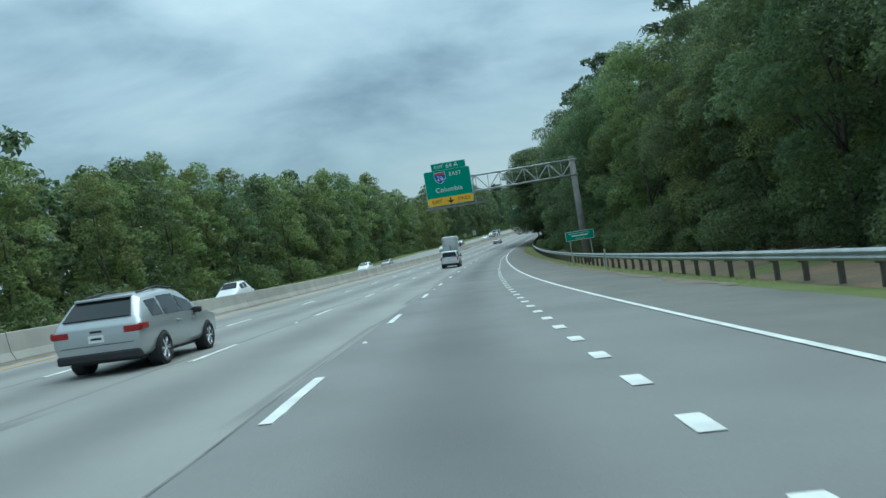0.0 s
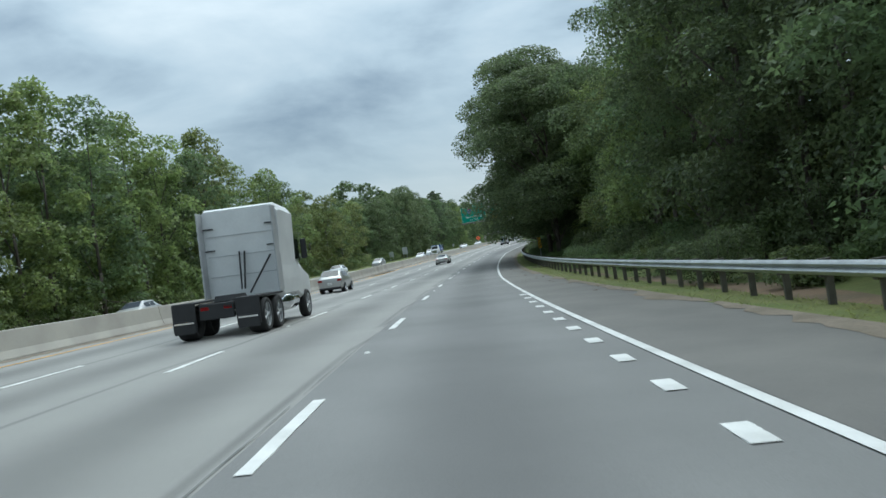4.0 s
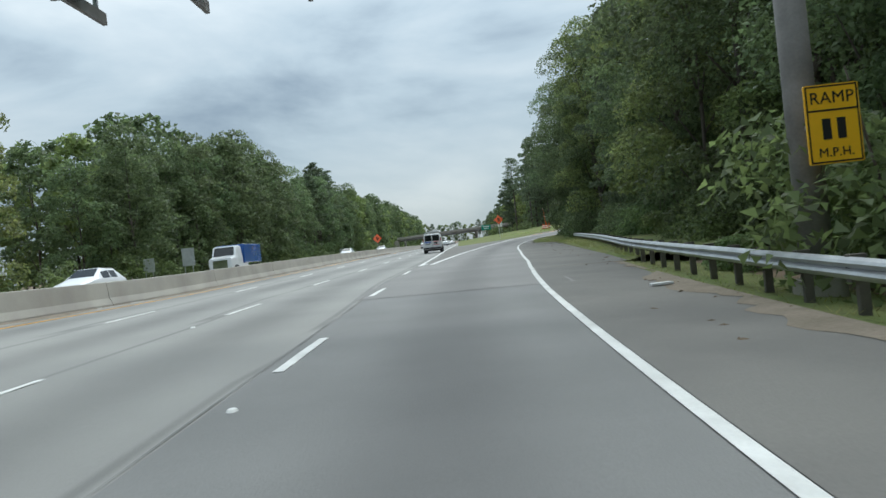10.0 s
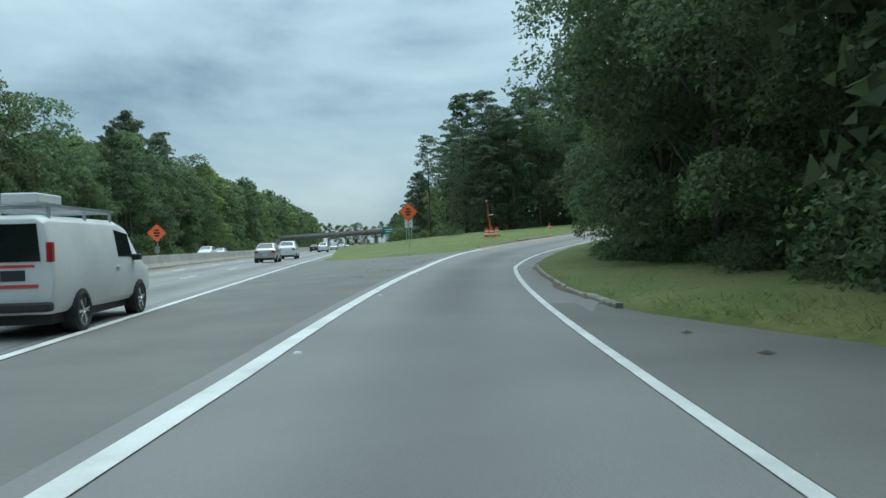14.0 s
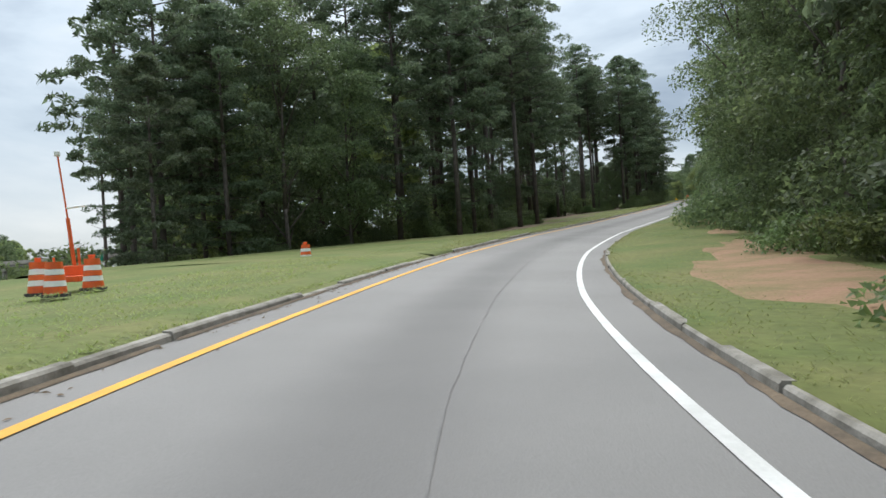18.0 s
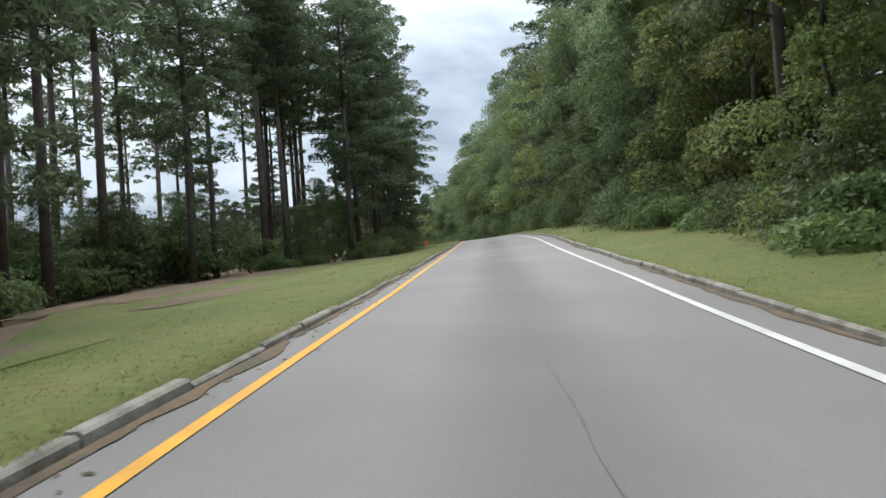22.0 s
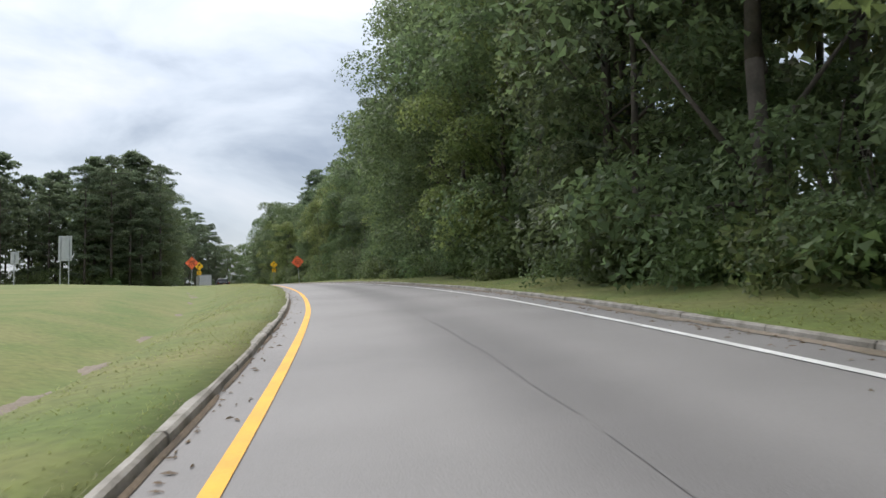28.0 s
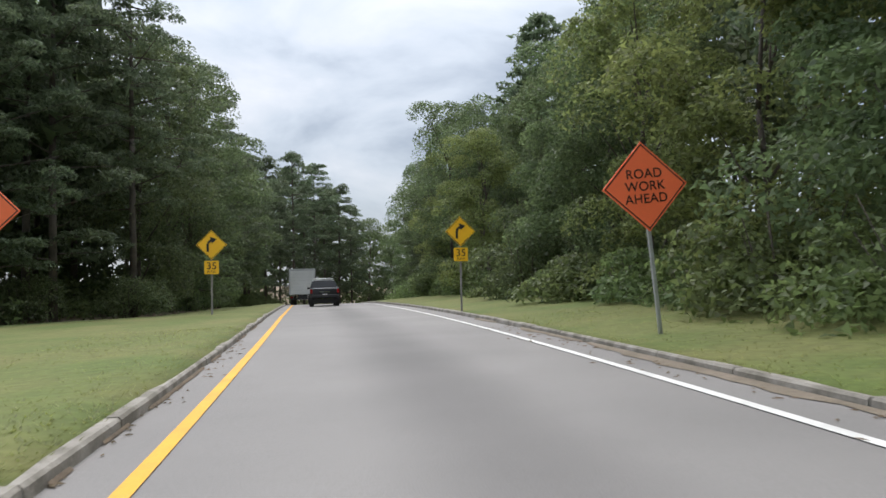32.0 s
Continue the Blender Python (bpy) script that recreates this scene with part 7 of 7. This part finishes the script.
s, f = grng.uniform(GORE_END + 2, VERGE_FROM, 9000), grng.uniform(0, 1, 9000) ** 1.5
k_l = np.array([kerb_lf(q) for q in s])
tufts("grass_tufts", on_many(RP, s, k_l - 0.3 - 6 * f, 0.10 + 0.06 * np.minimum(1, f * 3)), 0.075, "short green grass on the nose of the gore")

# ---- leaf litter and soil against the kerbs
soil_mat = material("bare_soil", (0.215, 0.178, 0.138), 0.95, vary=0.3, scale=1.2, fine=14, bump=0.7, tint=(0.15, 0.125, 0.09))
red_soil = material("red_clay_soil", (0.34, 0.20, 0.125), 0.95, vary=0.3, scale=0.9, fine=14, bump=0.7, tint=(0.20, 0.16, 0.07))
debris_mat = material("debris", (0.16, 0.12, 0.08), 0.95, vary=0.45, scale=2.0, fine=20, bump=0.5, tint=(0.09, 0.07, 0.05))


def litter(name, line, s0, s1, lat, side, width, label, mat, up=0.026, patchy=0.55):
    """An uneven strip lying against a kerb; side points away from the kerb."""
    rng = random.Random(label + str(s0))
    vs, fs, w = [], [], width
    n = int((s1 - s0) / 0.45)
    for i in range(n):
        q = s0 + 0.45 * i
        w = max(0.0, w * 0.7 + 0.3 * width * rng.uniform(-patchy * 2, 2.0 + patchy))
        vs += [on(line, q, lat(q), up + 0.02), on(line, q, lat(q) + side * w * 0.5, up + 0.016), on(line, q, lat(q) + side * (w + 0.01), up - 0.008)]
        if i and w > 0.02:
            k = 3 * i
            fs += [(k - 3, k - 2, k + 1, k), (k - 2, k - 1, k + 2, k + 1)]
    return tagged(mesh_ob(name, vs, fs, mat, smooth=True), label, "litter", kind="structure")


litter("leaf_litter", RP, 346, S(25.2), kerb_lf, 1, 0.05, "brown leaf litter and soil along the inner kerb", debris_mat)
litter("leaf_litter", RP, 417, 434, lambda q: kerb_lf(q) + 0.02, 1, 0.16, "heap of brown dead leaves against the inner kerb", litter_mat, up=0.03)
litter("leaf_litter", RP, S(25.3), S(32) + 30, kerb_lf, 1, 0.03, "thin line of dirt along the inner kerb", debris_mat)
litter("leaf_litter", RP, S(27), S(32) + 25, kerb_rp, -1, 0.2, "brown soil and dead leaves washed against the outer kerb", soil_mat)
litter("leaf_litter", RP, 305, S(26.5), kerb_rp, -1, 0.10, "thin line of dirt along the outer kerb", debris_mat)
litter("gravel_strip", HW, 20, HW_END, lambda q: pave_hw(q) + 0.1, -1, 0.5, "sandy grit along the edge of the shoulder", soil_mat, up=0.0)
litter("grit_strip", HW, HW_S0, HW_S1 - 100, lambda q: BARRIER + 0.29, 1, 0.45, "tan grit along the foot of the median barrier", soil_mat, up=0.012)


def patch(line, s, lat, length, width, up_of, label, mat, seed):
    """A bare patch with a ragged outline lying on the verge."""
    rng = random.Random(seed)
    rings, segs = 3, 22
    ragged = [rng.uniform(0.65, 1.15) for _ in range(segs)]
    vs, fs = [on(line, s, lat, up_of(lat) + 0.03)], []
    for r in range(1, rings + 1):
        for k in range(segs):
            a = 2 * math.pi * k / segs
            q, l = s + math.cos(a) * length / 2 * ragged[k] * r / rings, lat + math.sin(a) * width / 2 * ragged[k] * r / rings
            vs.append(on(line, q, l, up_of(l) + (0.03 if r < rings else -0.01)))
    for k in range(segs):
        fs.append((0, 1 + k, 1 + (k + 1) % segs))
        for r in range(1, rings):
            i, j = 1 + (r - 1) * segs, 1 + r * segs
            fs.append((i + k, j + k, j + (k + 1) % segs, i + (k + 1) % segs))
    return tagged(mesh_ob("soil_patch", vs, fs, mat, smooth=True), label, "soil", kind="structure")


right_up = lambda s: (lambda l: float(RIGHT_UP(l - kerb_rp(s))))
left_up = lambda s: (lambda l: lawn_up(s, kerb_lf(s) - l))
for i, (s, off, length, width) in enumerate(((364, 3.6, 24, 3.8), (374, 4.6, 16, 2.8), (401, 4.6, 16, 1.6), (416, 5.2, 10, 1.2), (388, 5.0, 7, 1.3))):
    patch(RP, s, kerb_rp(s) + off, length, width, right_up(s), "patch of bare reddish soil in the grass", red_soil, i)
for i, (s, off, length, width) in enumerate(((452, 11.0, 38, 5.0), (439, 6.4, 10, 3.0), (467, 7.6, 13, 6.6), (474, 3.8, 9, 2.2), (412, 5.2, 14, 2.4), (424, 5.0, 9, 2.0))):
    patch(RP, s, kerb_lf(s) - off, length, width, left_up(s), "brown pine straw and bare soil at the wood's edge", litter_mat, 40 + i)
for i, (s, off, length, width) in enumerate(((540, 4.0, 3, 0.5), (544.5, 4.1, 3.4, 0.8), (549, 4.3, 2.6, 0.6), (556, 4.6, 2.2, 0.4), (568, 5.1, 2.5, 0.4), (581, 5.6, 2.4, 0.4), (593.5, 5.9, 4, 0.8), (598.5, 6.2, 3, 0.6), (606, 6.5, 2.5, 0.4))):
    patch(RP, s, kerb_lf(s) - off, length, width, left_up(s), "washed-out sandy hollow in the lawn", soil_mat, 60 + i)


# ---- loose bits on the gore, the shoulder and the kerbs
def bits(name, places, size, mat, label, seed):
    rng = np.random.default_rng(seed)
    n = len(places)
    a = rng.uniform(0, 2 * math.pi, n)
    le, wi = size * rng.uniform(0.5, 2.2, n), size * rng.uniform(0.25, 0.7, n)
    t, b = np.stack([np.cos(a), np.sin(a), np.zeros(n)], 1) * le[:, None], np.stack([-np.sin(a), np.cos(a), np.zeros(n)], 1) * wi[:, None]
    top = places + np.stack([np.zeros(n), np.zeros(n), size * rng.uniform(0.25, 0.6, n)], 1)
    tris = [places - t, places + b, top, places + b, places + t, top, places + t, places - b, top, places - b, places - t, top]
    v = np.stack(tris, 1).reshape(-1, 3)
    return tagged(new(name, leaf_mesh(name, v, 4 * n, mat)), label, "debris", kind="stuff")


s = grng.uniform(312, 339, 90)
lat = np.array([left_rp(q) for q in s]) - 0.6 - grng.uniform(0, 1, 90) ** 1.3 * 5.5 * (s - 300) / 38
bits("debris", on_many(RP, s, lat, 0.012), 0.045, debris_mat, "scattered tyre scraps and dead leaves on the gore", 1)
s = grng.uniform(120, 300, 160)
lat = np.array([(pave_hw(q) if q < HW_END else kerb_rp(q)) for q in s]) - grng.uniform(0, 1, 160) ** 2 * 1.8
near_hw = s < HW_END
bits("debris", np.concatenate([on_many(HW, s[near_hw], lat[near_hw], 0.0), on_many(RP, s[~near_hw], lat[~near_hw], 0.015)]), 0.07, debris_mat, "twigs and bark scraps on the shoulder", 2)
s = grng.uniform(346, S(32) + 20, 1600)
lat = np.array([kerb_lf(q) for q in s]) + grng.exponential(0.14, 1600)
s2 = grng.uniform(S(25.5), S(32) + 20, 1500)
lat2 = np.array([kerb_rp(q) for q in s2]) - grng.exponential(0.28, 1500)
bits("debris", np.concatenate([on_many(RP, s, lat, 0.02), on_many(RP, s2, lat2, 0.02)]), 0.035, litter_mat, "dead leaves and twigs along the kerbs", 3)
for q, lat in ((155.5, 4.4), (154.2, 4.9), (156.2, 4.7), (156.9, 5.4), (287, 5.6), (291, 4.9), (293, 5.5)):
    bm = bmesh.new()
    line = HW if q < HW_END else RP
    a = on(line, q, lat, 0.03)
    for k in range(3):
        tube(bm, a + Vector((grng.uniform(-0.25, 0.25), grng.uniform(-0.25, 0.25), 0.0)), a + Vector((grng.uniform(-0.35, 0.35), grng.uniform(-0.35, 0.35), 0.02)), 0.03, 0.012, 5)
    me = bpy.data.meshes.new("branch")
    bm.to_mesh(me)
    bm.free()
    me.materials.append(bark)
    tagged(new("fallen_branch", me), "small broken branch lying on the shoulder", "branch", group="branches on the shoulder")

foam_mesh = bpy.data.meshes.new("foam_slab")
bm = boxes((-0.24, 0.24, -0.1, 0.1, 0.0, 0.06), bevel=0.012)
bm.to_mesh(foam_mesh)
bm.free()
foam_mesh.materials.append(box_white)
slab = tagged(new("foam_slab", foam_mesh), "flat white slab of packing foam on the shoulder", "debris")
p = on(HW, 238.5, 4.3, 0.005)
slab.matrix_basis = pose(p.x, p.y, p.z, 0, 0, math.degrees(heading(HW, 238)) + 8)
